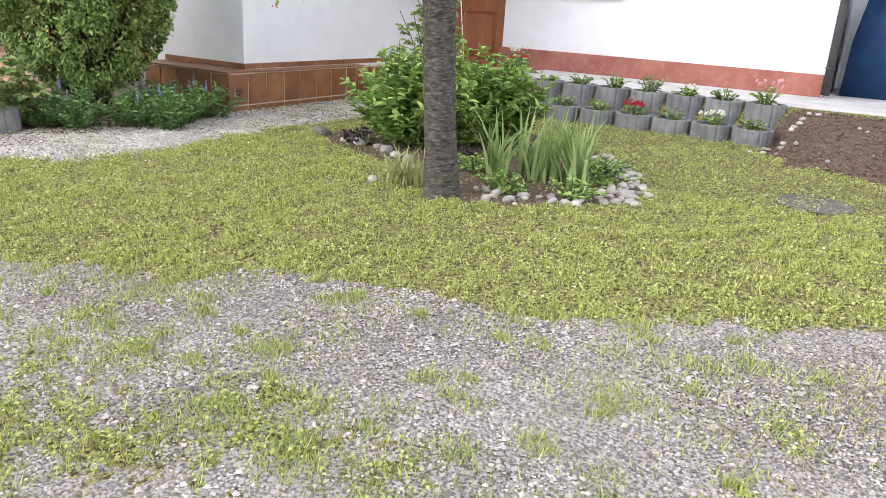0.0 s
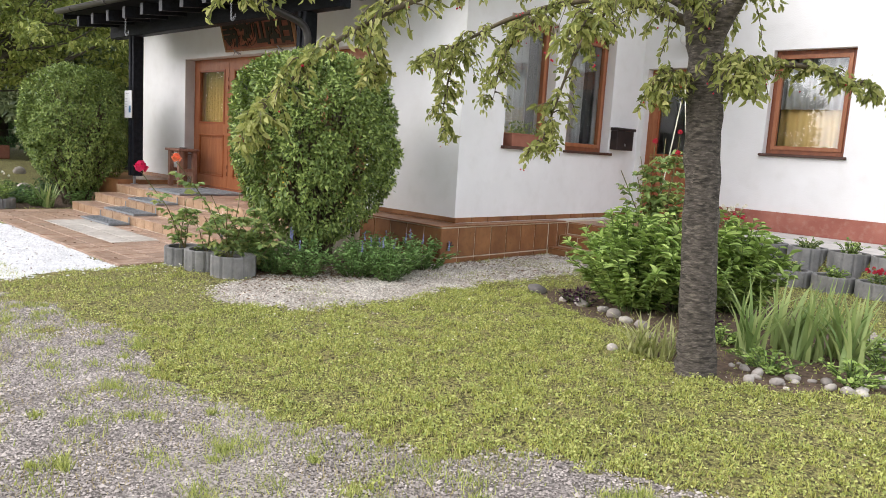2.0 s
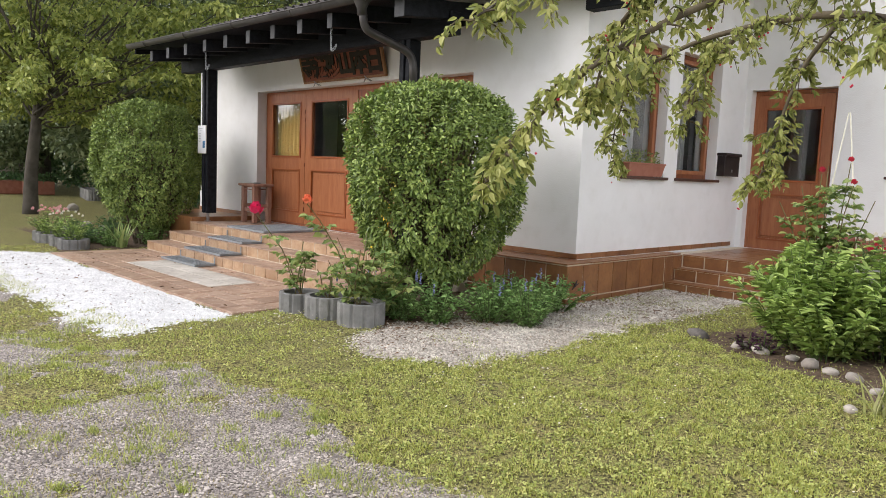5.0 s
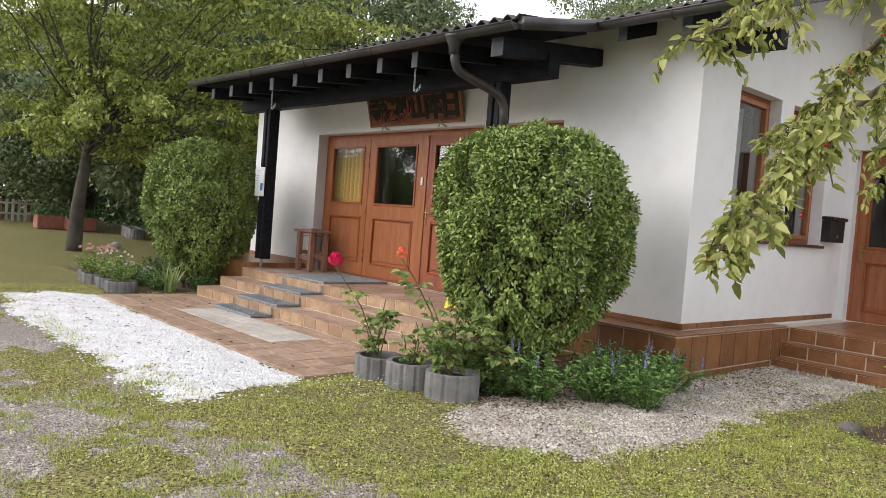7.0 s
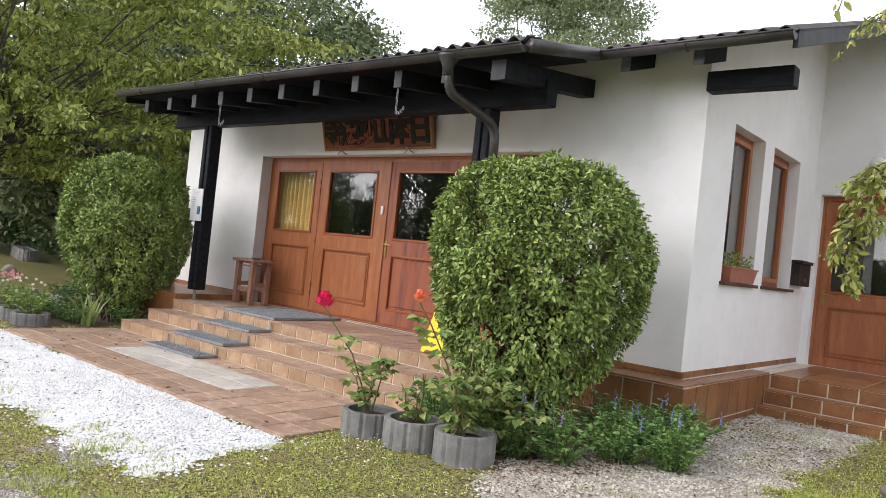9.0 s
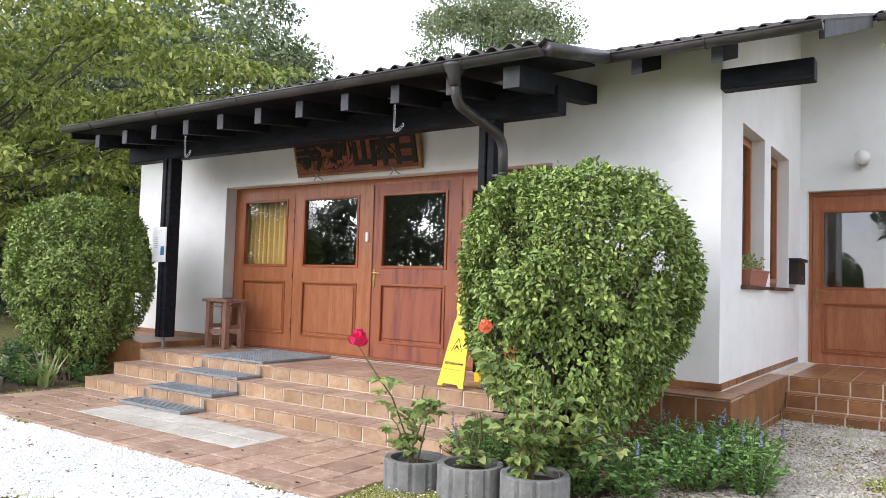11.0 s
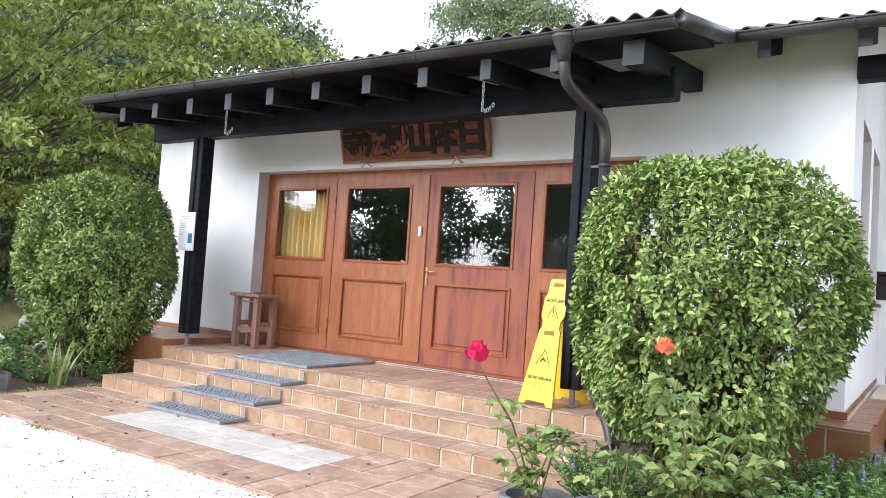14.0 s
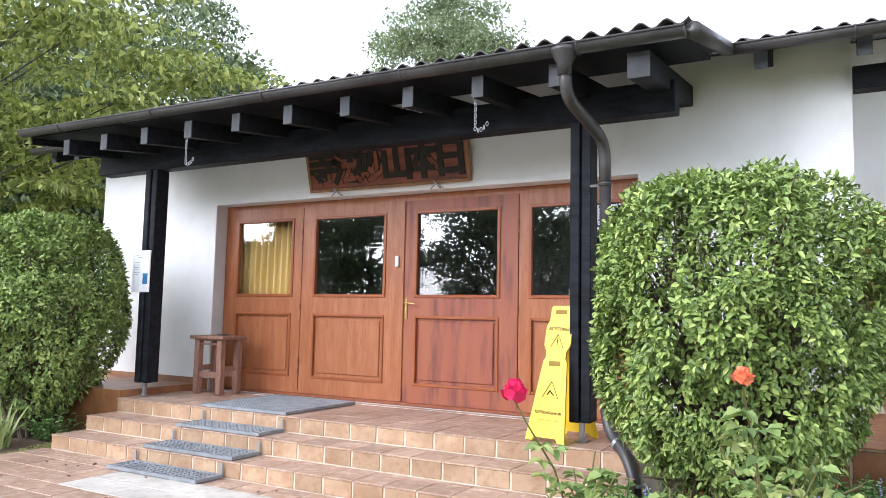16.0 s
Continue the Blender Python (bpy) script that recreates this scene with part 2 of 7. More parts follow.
ROSE_PINK = surface("crimson_petal", (0.62, 0.008, 0.075), (0.72, 0.02, 0.12), 30, 0.55, bump=0.05, vary=0.15, island=True)
ROSE_ORANGE = surface("salmon_petal", (0.80, 0.16, 0.07), (0.85, 0.26, 0.13), 30, 0.55, bump=0.05, vary=0.15, island=True)
PETAL_WHITE = surface("cream_petal", (0.75, 0.72, 0.58), (0.80, 0.78, 0.68), 30, 0.6, bump=0, vary=0.1, island=True)
PETAL_PINK = surface("pale_pink_petal", (0.78, 0.36, 0.38), (0.82, 0.48, 0.48), 30, 0.6, bump=0, vary=0.15, island=True)
PETAL_RED = surface("deep_red_petal", (0.42, 0.012, 0.035), (0.55, 0.03, 0.06), 30, 0.6, bump=0, vary=0.15, island=True)
PETAL_BLUE = surface("lavender_blue_petal", (0.17, 0.20, 0.36), (0.25, 0.27, 0.42), 30, 0.6, bump=0, vary=0.2, island=True)
DEAD_LEAF = surface("dead_leaf", (0.13, 0.075, 0.042), (0.23, 0.14, 0.08), 20, 0.9, bump=0, vary=0.3, island=True)
HEDGE_LEAF = leafy("privet_leaf", (0.065, 0.110, 0.032), (0.215, 0.300, 0.078), (0.45, 0.545, 0.158), 0.08, 0.34)
HEDGE_DARK = leafy("shaded_shrub_leaf", (0.030, 0.067, 0.028), (0.091, 0.177, 0.067), (0.155, 0.279, 0.110), 0.15, 0.45)
CHERRY_LEAF = leafy("cherry_leaf", (0.105, 0.135, 0.036), (0.350, 0.385, 0.110), (0.640, 0.620, 0.250), 0.40, 0.38)
CHERRY_FAR = leafy("yellow_green_tree_leaf", (0.060, 0.088, 0.022), (0.265, 0.325, 0.078), (0.540, 0.560, 0.170), 0.25, 0.45)
FAR_LEAF = leafy("dark_woodland_leaf", (0.035, 0.055, 0.026), (0.155, 0.205, 0.100), (0.330, 0.380, 0.205), 0.20, 0.55)
POPLAR_LEAF = leafy("silver_poplar_leaf", (0.157, 0.202, 0.104), (0.242, 0.299, 0.156), (0.357, 0.406, 0.234), 0.35, 0.5)
SHRUB_LEAF = leafy("bright_shrub_leaf", (0.112, 0.172, 0.040), (0.315, 0.448, 0.112), (0.552, 0.665, 0.210), 0.20, 0.45)
IRIS_LEAF = leafy("iris_blade", (0.182, 0.277, 0.085), (0.288, 0.381, 0.132), (0.443, 0.497, 0.201), 0.25, 0.45)
VARIEGATED = leafy("yellow_striped_blade", (0.20, 0.25, 0.07), (0.38, 0.40, 0.15), (0.55, 0.54, 0.28), 0.25, 0.5)
ROSE_LEAF = leafy("rose_leaf", (0.125, 0.205, 0.070), (0.270, 0.365, 0.115), (0.520, 0.530, 0.200), 0.25, 0.4)
CATMINT = leafy("grey_green_catmint", (0.114, 0.227, 0.066), (0.198, 0.339, 0.102), (0.323, 0.462, 0.166), 0.25, 0.6)
PURPLE_LEAF = leafy("purple_leaf", (0.045, 0.018, 0.040), (0.075, 0.028, 0.06), (0.11, 0.045, 0.085), 0.2, 0.5)
GRASS = leafy("lawn_blade", (0.165, 0.190, 0.042), (0.470, 0.500, 0.120), (0.750, 0.700, 0.280), 0.20, 0.6)
STRAW = leafy("dry_straw_blade", (0.30, 0.24, 0.10), (0.46, 0.39, 0.19), (0.60, 0.53, 0.31), 0.15, 0.7)
CLOVER = leafy("clover_leaf", (0.140, 0.185, 0.050), (0.410, 0.465, 0.130), (0.650, 0.640, 0.235), 0.20, 0.55)


# ---- mesh tools ----
def link(name, mesh, material, parent=None, label=""):
    ob = new(name, mesh)
    if material is not None and not mesh.materials:
        mesh.materials.append(material)
    if parent is not None:
        ob.parent = parent
        ob.matrix_parent_inverse = parent.matrix_basis.inverted()
    if label:
        tagged(ob, label)
    return ob


def part(name, bm, material, parent=None, label="", smooth=False):
    mesh = bpy.data.meshes.new(name)
    bmesh.ops.recalc_face_normals(bm, faces=bm.faces)
    bm.to_mesh(mesh)
    bm.free()
    if smooth:
        mesh.polygons.foreach_set("use_smooth", [True] * len(mesh.polygons))
    return link(name, mesh, material, parent, label)


def thing(name, x, y, z, label, category, group="", kind=""):
    ob = new(name)
    ob.empty_display_size = 0.1
    ob.matrix_basis = pose(x, y, z)
    return tagged(ob, label, category, group, kind)


def box(bm, x0, x1, y0, y1, z0, z1, bevel=0.0, m=None):
    v = [bm.verts.new(c) for c in ((x0, y0, z0), (x1, y0, z0), (x1, y1, z0), (x0, y1, z0), (x0, y0, z1), (x1, y0, z1), (x1, y1, z1), (x0, y1, z1))]
    f = [bm.faces.new([v[i] for i in q]) for q in ((3, 2, 1, 0), (4, 5, 6, 7), (0, 1, 5, 4), (1, 2, 6, 5), (2, 3, 7, 6), (3, 0, 4, 7))]
    if m is not None:
        bmesh.ops.transform(bm, matrix=m, verts=v)
    if bevel:
        bmesh.ops.bevel(bm, geom=list({e for q in f for e in q.edges}), offset=bevel, segments=1, affect="EDGES", profile=0.5)
    return bm


def new_box(x0, x1, y0, y1, z0, z1, bevel=0.0, m=None):
    return box(bmesh.new(), x0, x1, y0, y1, z0, z1, bevel, m)


def tube(bm, pts, radii, n=8):
    """A tapered tube along points."""
    pts = [Vector(p) for p in pts]
    if not isinstance(radii, (list, tuple)):
        radii = [radii] * len(pts)
    rings, side = [], None
    for i, p in enumerate(pts):
        d = (pts[min(i + 1, len(pts) - 1)] - pts[max(i - 1, 0)]).normalized()
        if side is None:
            side = d.cross(Vector((0.31, 0.17, 0.93)) if abs(d.z) < 0.9 else Vector((1, 0.1, 0))).normalized()
        side = (side - d * side.dot(d)).normalized()
        up = d.cross(side)
        rings.append([bm.verts.new(p + radii[i] * (math.cos(a) * side + math.sin(a) * up)) for a in (2 * math.pi * k / n for k in range(n))])
    for a, b in zip(rings, rings[1:]):
        for k in range(n):
            bm.faces.new((a[k], a[(k + 1) % n], b[(k + 1) % n], b[k]))
    bm.faces.new(rings[0][::-1])
    bm.faces.new(rings[-1])
    return bm


def lathe(bm, profile, cx, cy, cz, n=24, wobble=0.0, cut=0):
    """A turned shape from (radius, height) pairs; with cut, every so many segments a groove."""
    rings = []
    for r, z in profile:
        ring = []
        for k in range(n):
            a = 2 * math.pi * k / n
            rr = r * (1 - (wobble if cut and k % cut == 0 else 0))
            ring.append(bm.verts.new((cx + rr * math.cos(a), cy + rr * math.sin(a), cz + z)))
        rings.append(ring)
    for a, b in zip(rings, rings[1:]):
        for k in range(n):
            bm.faces.new((a[k], a[(k + 1) % n], b[(k + 1) % n], b[k]))
    if profile[0][0] > 1e-4:
        bm.faces.new(rings[0][::-1])
    if profile[-1][0] > 1e-4:
        bm.faces.new(rings[-1])
    return bm


def array_mesh(name, verts, faces):
    """A mesh from number arrays of vertices (n, 3) and faces (m, 3 or 4)."""
    verts, faces = np.asarray(verts, np.float32), np.asarray(faces, np.int32)
    mesh = bpy.data.meshes.new(name)
    k = faces.shape[1]
    mesh.vertices.add(len(verts))
    mesh.vertices.foreach_set("co", verts.ravel())
    mesh.loops.add(faces.size)
    mesh.loops.foreach_set("vertex_index", faces.ravel())
    mesh.polygons.add(len(faces))
    mesh.polygons.foreach_set("loop_start", np.arange(0, faces.size, k, dtype=np.int32))
    mesh.update(calc_edges=True)
    mesh.validate()
    return mesh


def unit(v):
    return v / np.maximum(np.linalg.norm(v, axis=1, keepdims=True), 1e-6)


def leaf_mesh(name, at, ahead, normal, length, width, fold=0.25, fine=True, droop=0.15):
    """Leaves at points, each along its own direction: a folded blade of two quads, or a rhombus of two triangles."""
    ahead = unit(ahead)
    side = unit(np.cross(ahead, normal))
    up = np.cross(side, ahead)
    n = len(at)
    L, W = np.broadcast_to(length, (n,))[:, None], np.broadcast_to(width, (n,))[:, None]
    if fine:
        rows = [at, at + ahead * L * .30 - side * W * .5 + up * W * fold, at + ahead * L * .68 - side * W * .40 + up * (W * fold - L * droop * .4),
                at + ahead * L - up * L * droop, at + ahead * L * .68 + side * W * .40 + up * (W * fold - L * droop * .4), at + ahead * L * .30 + side * W * .5 + up * W * fold]
        quads = np.array([[0, 1, 2, 3], [3, 4, 5, 0]])
    else:
        rows = [at, at + ahead * L * .45 - side * W * .5 + up * W * fold, at + ahead * L - up * L * droop, at + ahead * L * .45 + side * W * .5 + up * W * fold]
        quads = np.array([[0, 1, 2], [2, 3, 0]])
    k = len(rows)
    verts = np.stack(rows, 1).reshape(-1, 3)
    faces = (quads[None] + (np.arange(n) * k)[:, None, None]).reshape(-1, quads.shape[1])
    return array_mesh(name, verts, faces)


def sm(a, b, x):
    t = np.clip((x - a) / (b - a), 0, 1)
    return t * t * (3 - 2 * t)


def value_noise(x, y, scale, seed):
    """Smooth noise between 0 and 1 over the plan."""
    g = np.random.RandomState(seed).rand(64, 64)
    u, v = x * scale + 17.3, y * scale + 5.7
    i, j = np.floor(u).astype(int), np.floor(v).astype(int)
    fu, fv = u - i, v - j
    fu, fv = fu * fu * (3 - 2 * fu), fv * fv * (3 - 2 * fv)
    a, b, c, d = g[i % 64, j % 64], g[(i + 1) % 64, j % 64], g[i % 64, (j + 1) % 64], g[(i + 1) % 64, (j + 1) % 64]
    return (a * (1 - fu) + b * fu) * (1 - fv) + (c * (1 - fu) + d * fu) * fv


# ---- ground ----
def ground_z(x, y):
    """Height of the ground: flat drive, a low rise to the tree, a terraced bank before the wing."""
    foot = 8.5 - 1.5 * sm(-1.4, -0.7, x)
    return (0.05 * sm(0, 3, y) + (0.06 * sm(3, 6, y) - 0.05 * sm(2.5, 3.2, y)) * sm(-8.2, -7.6, x) - 0.05 * sm(2.2, 2.8, y) * sm(-8.0, -8.6, x) + 0.05 * sm(2.5, 3.2, y) * sm(-8.2, -7.6, x) + 0.08 * sm(-6, -2.6, x) * sm(1.2, 4.4, y)
            + 0.38 * sm(foot, 8.85, y) * sm(-5.2, -4.8, x))


def gz(x, y):
    return float(ground_z(np.float64(x), np.float64(y)))


EDGE_X = np.array([-30, -14.0, -9.0, -7.7, -6.9, -6.2, -5.3, -4.5, -3.95, -3.5, -2.86, -2.2, -1.36, -0.6, 0.0, 3.0, 30])
EDGE_Y = np.array([1.5, 1.5, 1.55, 1.62, 1.75, 1.80, 1.70, 1.62, 1.85, 2.25, 2.48, 2.66, 3.05, 3.35, 3.58, 4.4, 12])
LOW_X = np.array([-30, -9, -5, -4.0, -3.0, -2.4, -1.9, -1.2, 0, 3, 30])
LOW_Y = np.array([-1.5, -1.2, -0.2, 0.35, 0.85, 1.2, 1.40, 1.35, 1.3, 2.0, 9])


def drive_cover(x, y):
    """How much of the ground is gravel drive, 0 to 1."""
    wob = 0.5 * (value_noise(x, y, 1.1, 3) - 0.5) + 0.3 * (value_noise(x, y, 3.3, 4) - 0.5)
    top = sm(0.22, -0.22, y - np.interp(x, EDGE_X, EDGE_Y) + wob)
    low = 0.60 + 0.40 * sm(-0.5, 0.5, y - np.interp(x, LOW_X, LOW_Y) + 0.25 + wob * 1.6)
    patch = sm(0.55, 0.76, value_noise(x, y, 1.5, 7) * 0.65 + value_noise(x, y, 5.0, 8) * 0.35 + 0.16 * sm(-5.8, -7.4, x) * sm(0.4, 1.0, y))
    return top * low * (1 - 0.80 * patch * sm(-3.5, -6.5, x)) * (1 - 0.42 * patch)


def inside(x, y, poly):
    hit = np.zeros(np.shape(x), bool)
    for (x0, y0), (x1, y1) in zip(poly, poly[1:] + poly[:1]):
        c = ((y0 > y) != (y1 > y)) & (x < (x1 - x0) * (y - y0) / (y1 - y0 + 1e-9) + x0)
        hit ^= c
    return hit


WHITE_BED = [(-14.4, 2.89), (-14.4, 1.70), (-12.6, 1.55), (-11.2, 1.50), (-10.2, 1.54), (-9.1, 1.48), (-8.25, 1.60), (-8.30, 2.1), (-8.45, 2.5), (-8.50, 2.89)]
STRIP_BED = [(-7.20, 3.70), (-7.10, 3.25), (-6.84, 2.97), (-6.45, 2.88), (-6.03, 3.08), (-5.75, 3.5), (-5.70, 4.3), (-5.68, 5.3), (-5.60, 7.9), (-6.72, 8.0), (-6.70, 5.95), (-7.0, 4.6)]
FLOWER_BED = [(-8.9, 3.75), (-7.0, 3.55), (-6.5, 4.3), (-6.55, 5.7), (-6.95, 6.2), (-8.4, 6.2), (-8.5, 4.2)]
ISLAND_BED = [(-5.2, 5.5), (-4.5, 5.1), (-3.6, 4.75), (-2.9, 4.15), (-2.3, 4.2), (-1.75, 4.7), (-1.6, 5.1), (-1.95, 5.8), (-2.7, 6.6), (-4.6, 7.6)]
MULCH = [(-1.35, 7.9), (-0.9, 7.3), (0.1, 6.9), (1.6, 7.0), (2.6, 7.8), (2.6, 8.8), (-1.3, 8.75)]
LEFT_BED = [(-17.2, 6.6), (-17.6, 3.6), (-14.5, 3.0), (-14.45, 6.3)]


def beds(x, y):
    d = np.stack([0.11 * (value_noise(x, y, 4, s) - 0.5) * 2 + 0.09 * (value_noise(x, y, 13, s + 2) - 0.5) for s in (11, 12)])
    xx, yy = x + d[0], y + d[1]
    return {"white": inside(xx, yy, WHITE_BED), "strip": inside(xx, yy, STRIP_BED), "flower": inside(xx, yy, FLOWER_BED),
            "island": inside(xx, yy, ISLAND_BED), "mulch": inside(xx, yy, MULCH), "left": inside(xx, yy, LEFT_BED)}


gx = np.concatenate([[-2500, -900, -300, -120, -70, -45, -32, -25, -20], np.linspace(-17.5, 3.0, 300), [4, 6, 9, 14, 22, 40, 80, 200, 700, 2500]])
gy = np.concatenate([[-2500, -700, -200, -70, -30, -15, -9, -6.5, -5], np.linspace(-4.0, 9.2, 215), [10, 11, 13, 16, 22, 35, 60, 120, 400, 2500]])
GX, GY = np.meshgrid(gx, gy, indexing="ij")
GZ = ground_z(GX, GY) + 0.012 * (value_noise(GX, GY, 2.5, 21) - 0.5)
gi = np.arange(GX.size).reshape(GX.shape)
ground_mesh = array_mesh("ground", np.stack([GX, GY, GZ], -1).reshape(-1, 3),
                         np.stack([gi[:-1, :-1], gi[1:, :-1], gi[1:, 1:], gi[:-1, 1:]], -1).reshape(-1, 4))
near = (GX > -18) & (GX < 6) & (GY > -3.6 - 1.2 * value_noise(GX, GY, 0.7, 19)) & (GY < 9.5)
bed = beds(GX, GY)
cover = drive_cover(GX, GY) * near
cover = np.where(bed["white"], 0.0, cover)
soil = (bed["flower"] | bed["island"] | bed["mulch"] | bed["left"]).astype(float)
for attr_name, data in (("gravel", cover), ("soil", soil), ("strip", bed["strip"].astype(float)), ("white", bed["white"].astype(float))):
    a = ground_mesh.attributes.new(attr_name, "FLOAT", "POINT")
    a.data.foreach_set("value", data.ravel().astype(np.float32))


def ground_material():
    m = bpy.data.materials.new("lawn_soil_and_gravel")
    m.use_nodes = True
    nt = m.node_tree
    p = nt.nodes["Principled BSDF"]

    def mask(n, ragged=0.7):
        """An area of the ground with a ragged, crisp border."""
        a = nt.nodes.new("ShaderNodeAttribute")
        a.attribute_name = n
        w = nt.nodes.new("ShaderNodeMath")
        w.operation, w.inputs[1].default_value = "MULTIPLY_ADD", ragged
        nt.links.new(noise_fac(nt, 16, 5, 0.3, 0.7), w.inputs[0])
        nt.links.new(a.outputs["Fac"], w.inputs[2])
        r = nt.nodes.new("ShaderNodeMapRange")
        r.inputs[1].default_value, r.inputs[2].default_value = 0.40 + ragged / 2, 0.60 + ragged / 2
        nt.links.new(w.outputs[0], r.inputs[0])
        return r.outputs[0]
    lawn = ramp_mix(nt, noise_fac(nt, 0.9, 4), (0.19, 0.182, 0.058), (0.29, 0.245, 0.100))
    lawn = ramp_mix(nt, noise_fac(nt, 30, 3, 0.42, 0.7), lawn, (0.13, 0.115, 0.052))
    lawn = ramp_mix(nt, noise_fac(nt, 150, 4, 0.48, 0.62), lawn, (0.36, 0.36, 0.125))
    lawn = ramp_mix(nt, noise_fac(nt, 45, 5, 0.47, 0.60), lawn, (0.065, 0.058, 0.026))
    stones = ramp_mix(nt, noise_fac(nt, 70, 3, 0.4, 0.6), (0.10, 0.086, 0.074), (0.45, 0.405, 0.365))
    stones = ramp_mix(nt, noise_fac(nt, 1.7, 3, 0.4, 1.1), stones, (0.30, 0.27, 0.24))
    warm = ramp_mix(nt, noise_fac(nt, 60, 3, 0.35, 0.65), (0.28, 0.235, 0.20), (0.60, 0.53, 0.46))
    earth = ramp_mix(nt, noise_fac(nt, 22, 4), (0.085, 0.060, 0.042), (0.17, 0.12, 0.085))
    white = ramp_mix(nt, noise_fac(nt, 50, 3), (0.66, 0.66, 0.65), (0.82, 0.82, 0.81))
    col = ramp_mix(nt, mask("gravel"), lawn, stones)
    col = ramp_mix(nt, mask("soil"), col, earth)
    col = ramp_mix(nt, mask("strip"), col, warm)
    col = ramp_mix(nt, mask("white"), col, white)
    nt.links.new(col, p.inputs["Base Color"])
    p.inputs["Roughness"].default_value, p.inputs["Specular IOR Level"].default_value = 0.95, 0.2
    b = nt.nodes.new("ShaderNodeBump")
    b.inputs["Strength"].default_value, b.inputs["Distance"].default_value = 0.7, 0.012
    nt.links.new(noise_fac(nt, 80, 4, 0.2, 0.8), b.inputs["Height"])
    nt.links.new(b.outputs[0], p.inputs["Normal"])
    return m


ground = tagged(link("ground", ground_mesh, ground_material()), "patchy green lawn with grey gravel drive and planting beds", "ground", kind="structure")
ground_mesh.polygons.foreach_set("use_smooth", [True] * len(ground_mesh.polygons))


# ---- walls ----
def wall_cells(axis, t0, t1, us, zs, holes):
    """A wall slab along x or y between t0 and t1, cut by the lines us and zs; cells whose middle lies in a hole are left open."""
    bm = bmesh.new()
    nu, nz = len(us) - 1, len(zs) - 1
    solid = {(i, k): not any(a < (us[i] + us[i + 1]) / 2 < b and c < (zs[k] + zs[k + 1]) / 2 < d for a, b, c, d in holes) for i in range(nu) for k in range(nz)}

    def P(u, t, z):
        return (u, t, z) if axis == "x" else (t, u, z)

    def face(*pts):
        bm.faces.new([bm.verts.new(P(*q)) for q in pts])
    for (i, k), s in solid.items():
        if not s:
            continue
        u0, u1, z0, z1 = us[i], us[i + 1], zs[k], zs[k + 1]
        face((u0, t0, z0), (u1, t0, z0), (u1, t0, z1), (u0, t0, z1))
        face((u0, t1, z0), (u0, t1, z1), (u1, t1, z1), (u1, t1, z0))
        if not solid.get((i - 1, k), False):
            face((u0, t0, z0), (u0, t0, z1), (u0, t1, z1), (u0, t1, z0))
        if not solid.get((i + 1, k), False):
            face((u1, t0, z0), (u1, t1, z0), (u1, t1, z1), (u1, t0, z1))
        if not solid.get((i, k - 1), False):
            face((u0, t0, z0), (u0, t1, z0), (u1, t1, z0), (u1, t0, z0))
        if not solid.get((i, k + 1), False):
            face((u0, t0, z1), (u1, t0, z1), (u1, t1, z1), (u0, t1, z1))
    bmesh.ops.remove_doubles(bm, verts=bm.verts, dist=0.0005)
    return bm


def porch_z(y):
    return 3.488 + 0.13 * (y - 4.62)


def roof_z(y):
    """The main roof: a steeper pitch up to the ridge, and down behind it."""
    return 3.668 + 0.33 * (min(y, 12.5) - 5.645) - 0.33 * max(0.0, y - 12.5)


WY, WX, WING_Y = 6.30, -6.99, 10.45
wall_front = part("wall_front", wall_cells("x", WY, WY + 0.34, [-16.3, -14.09, -8.73, WX], [0.0, 0.465, 2.79, 3.80], [(-14.09, -8.73, 0.465, 2.79)]), PLASTER)
tagged(wall_front, "white rendered front wall with the wide entrance opening", "wall", kind="structure")
wall_side = part("wall_side", wall_cells("y", WX - 0.34, WX, [WY + 0.34, 7.12, 8.15, 8.49, 9.62, WING_Y + 0.34], [0.0, 1.54, 3.21, 4.1],
                                         [(7.12, 8.15, 1.54, 3.21), (8.49, 9.62, 1.54, 3.21)]), PLASTER)
for v in wall_side.data.vertices:
    if v.co.z > 4.0:
        v.co.z = roof_z(v.co.y) - 0.08
tagged(wall_side, "white rendered side wall with two tall windows", "wall", kind="structure")
wall_wing = part("wall_wing", wall_cells("x", WING_Y, WING_Y + 0.34, [WX, -6.90, -5.70, -4.98, -3.92, -1.12], [0.0, 0.53, 1.67, 2.90, 3.10, 5.16],
                                         [(-6.90, -5.70, 0.53, 2.90), (-4.98, -3.92, 1.67, 3.10)]), PLASTER)
tagged(wall_wing, "white rendered wing wall with a side door and window", "wall", kind="structure")
bm = wall_cells("y", -16.3, -15.96, [WY + 0.34, 12.5, 15.0], [0.0, 3.5, 4.0], [])
for v in bm.verts:
    if v.co.z > 3.9:
        v.co.z = roof_z(v.co.y) - 0.08
box(bm, -16.3, 3.0, 15.0, 15.3, 0, 4.90)
box(bm, -1.46, -1.12, WING_Y + 0.34, 12.6, 0, 5.15)
box(bm, -1.12, 3.0, 12.6, 12.9, 0, 5.5)
tagged(part("wall_back", bm, PLASTER), "plain white rendered outer walls", "wall", kind="structure")
# simple room shells; their dark colour stands for unlit rooms
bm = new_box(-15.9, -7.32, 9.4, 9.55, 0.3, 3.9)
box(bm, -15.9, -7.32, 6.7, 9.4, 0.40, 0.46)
tagged(part("wall_inside", bm, ROOM), "room walls and floor behind the glass, dimness put into their dark colour", "wall", kind="structure")
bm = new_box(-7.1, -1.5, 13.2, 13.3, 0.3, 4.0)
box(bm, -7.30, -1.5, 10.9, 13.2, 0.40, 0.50)
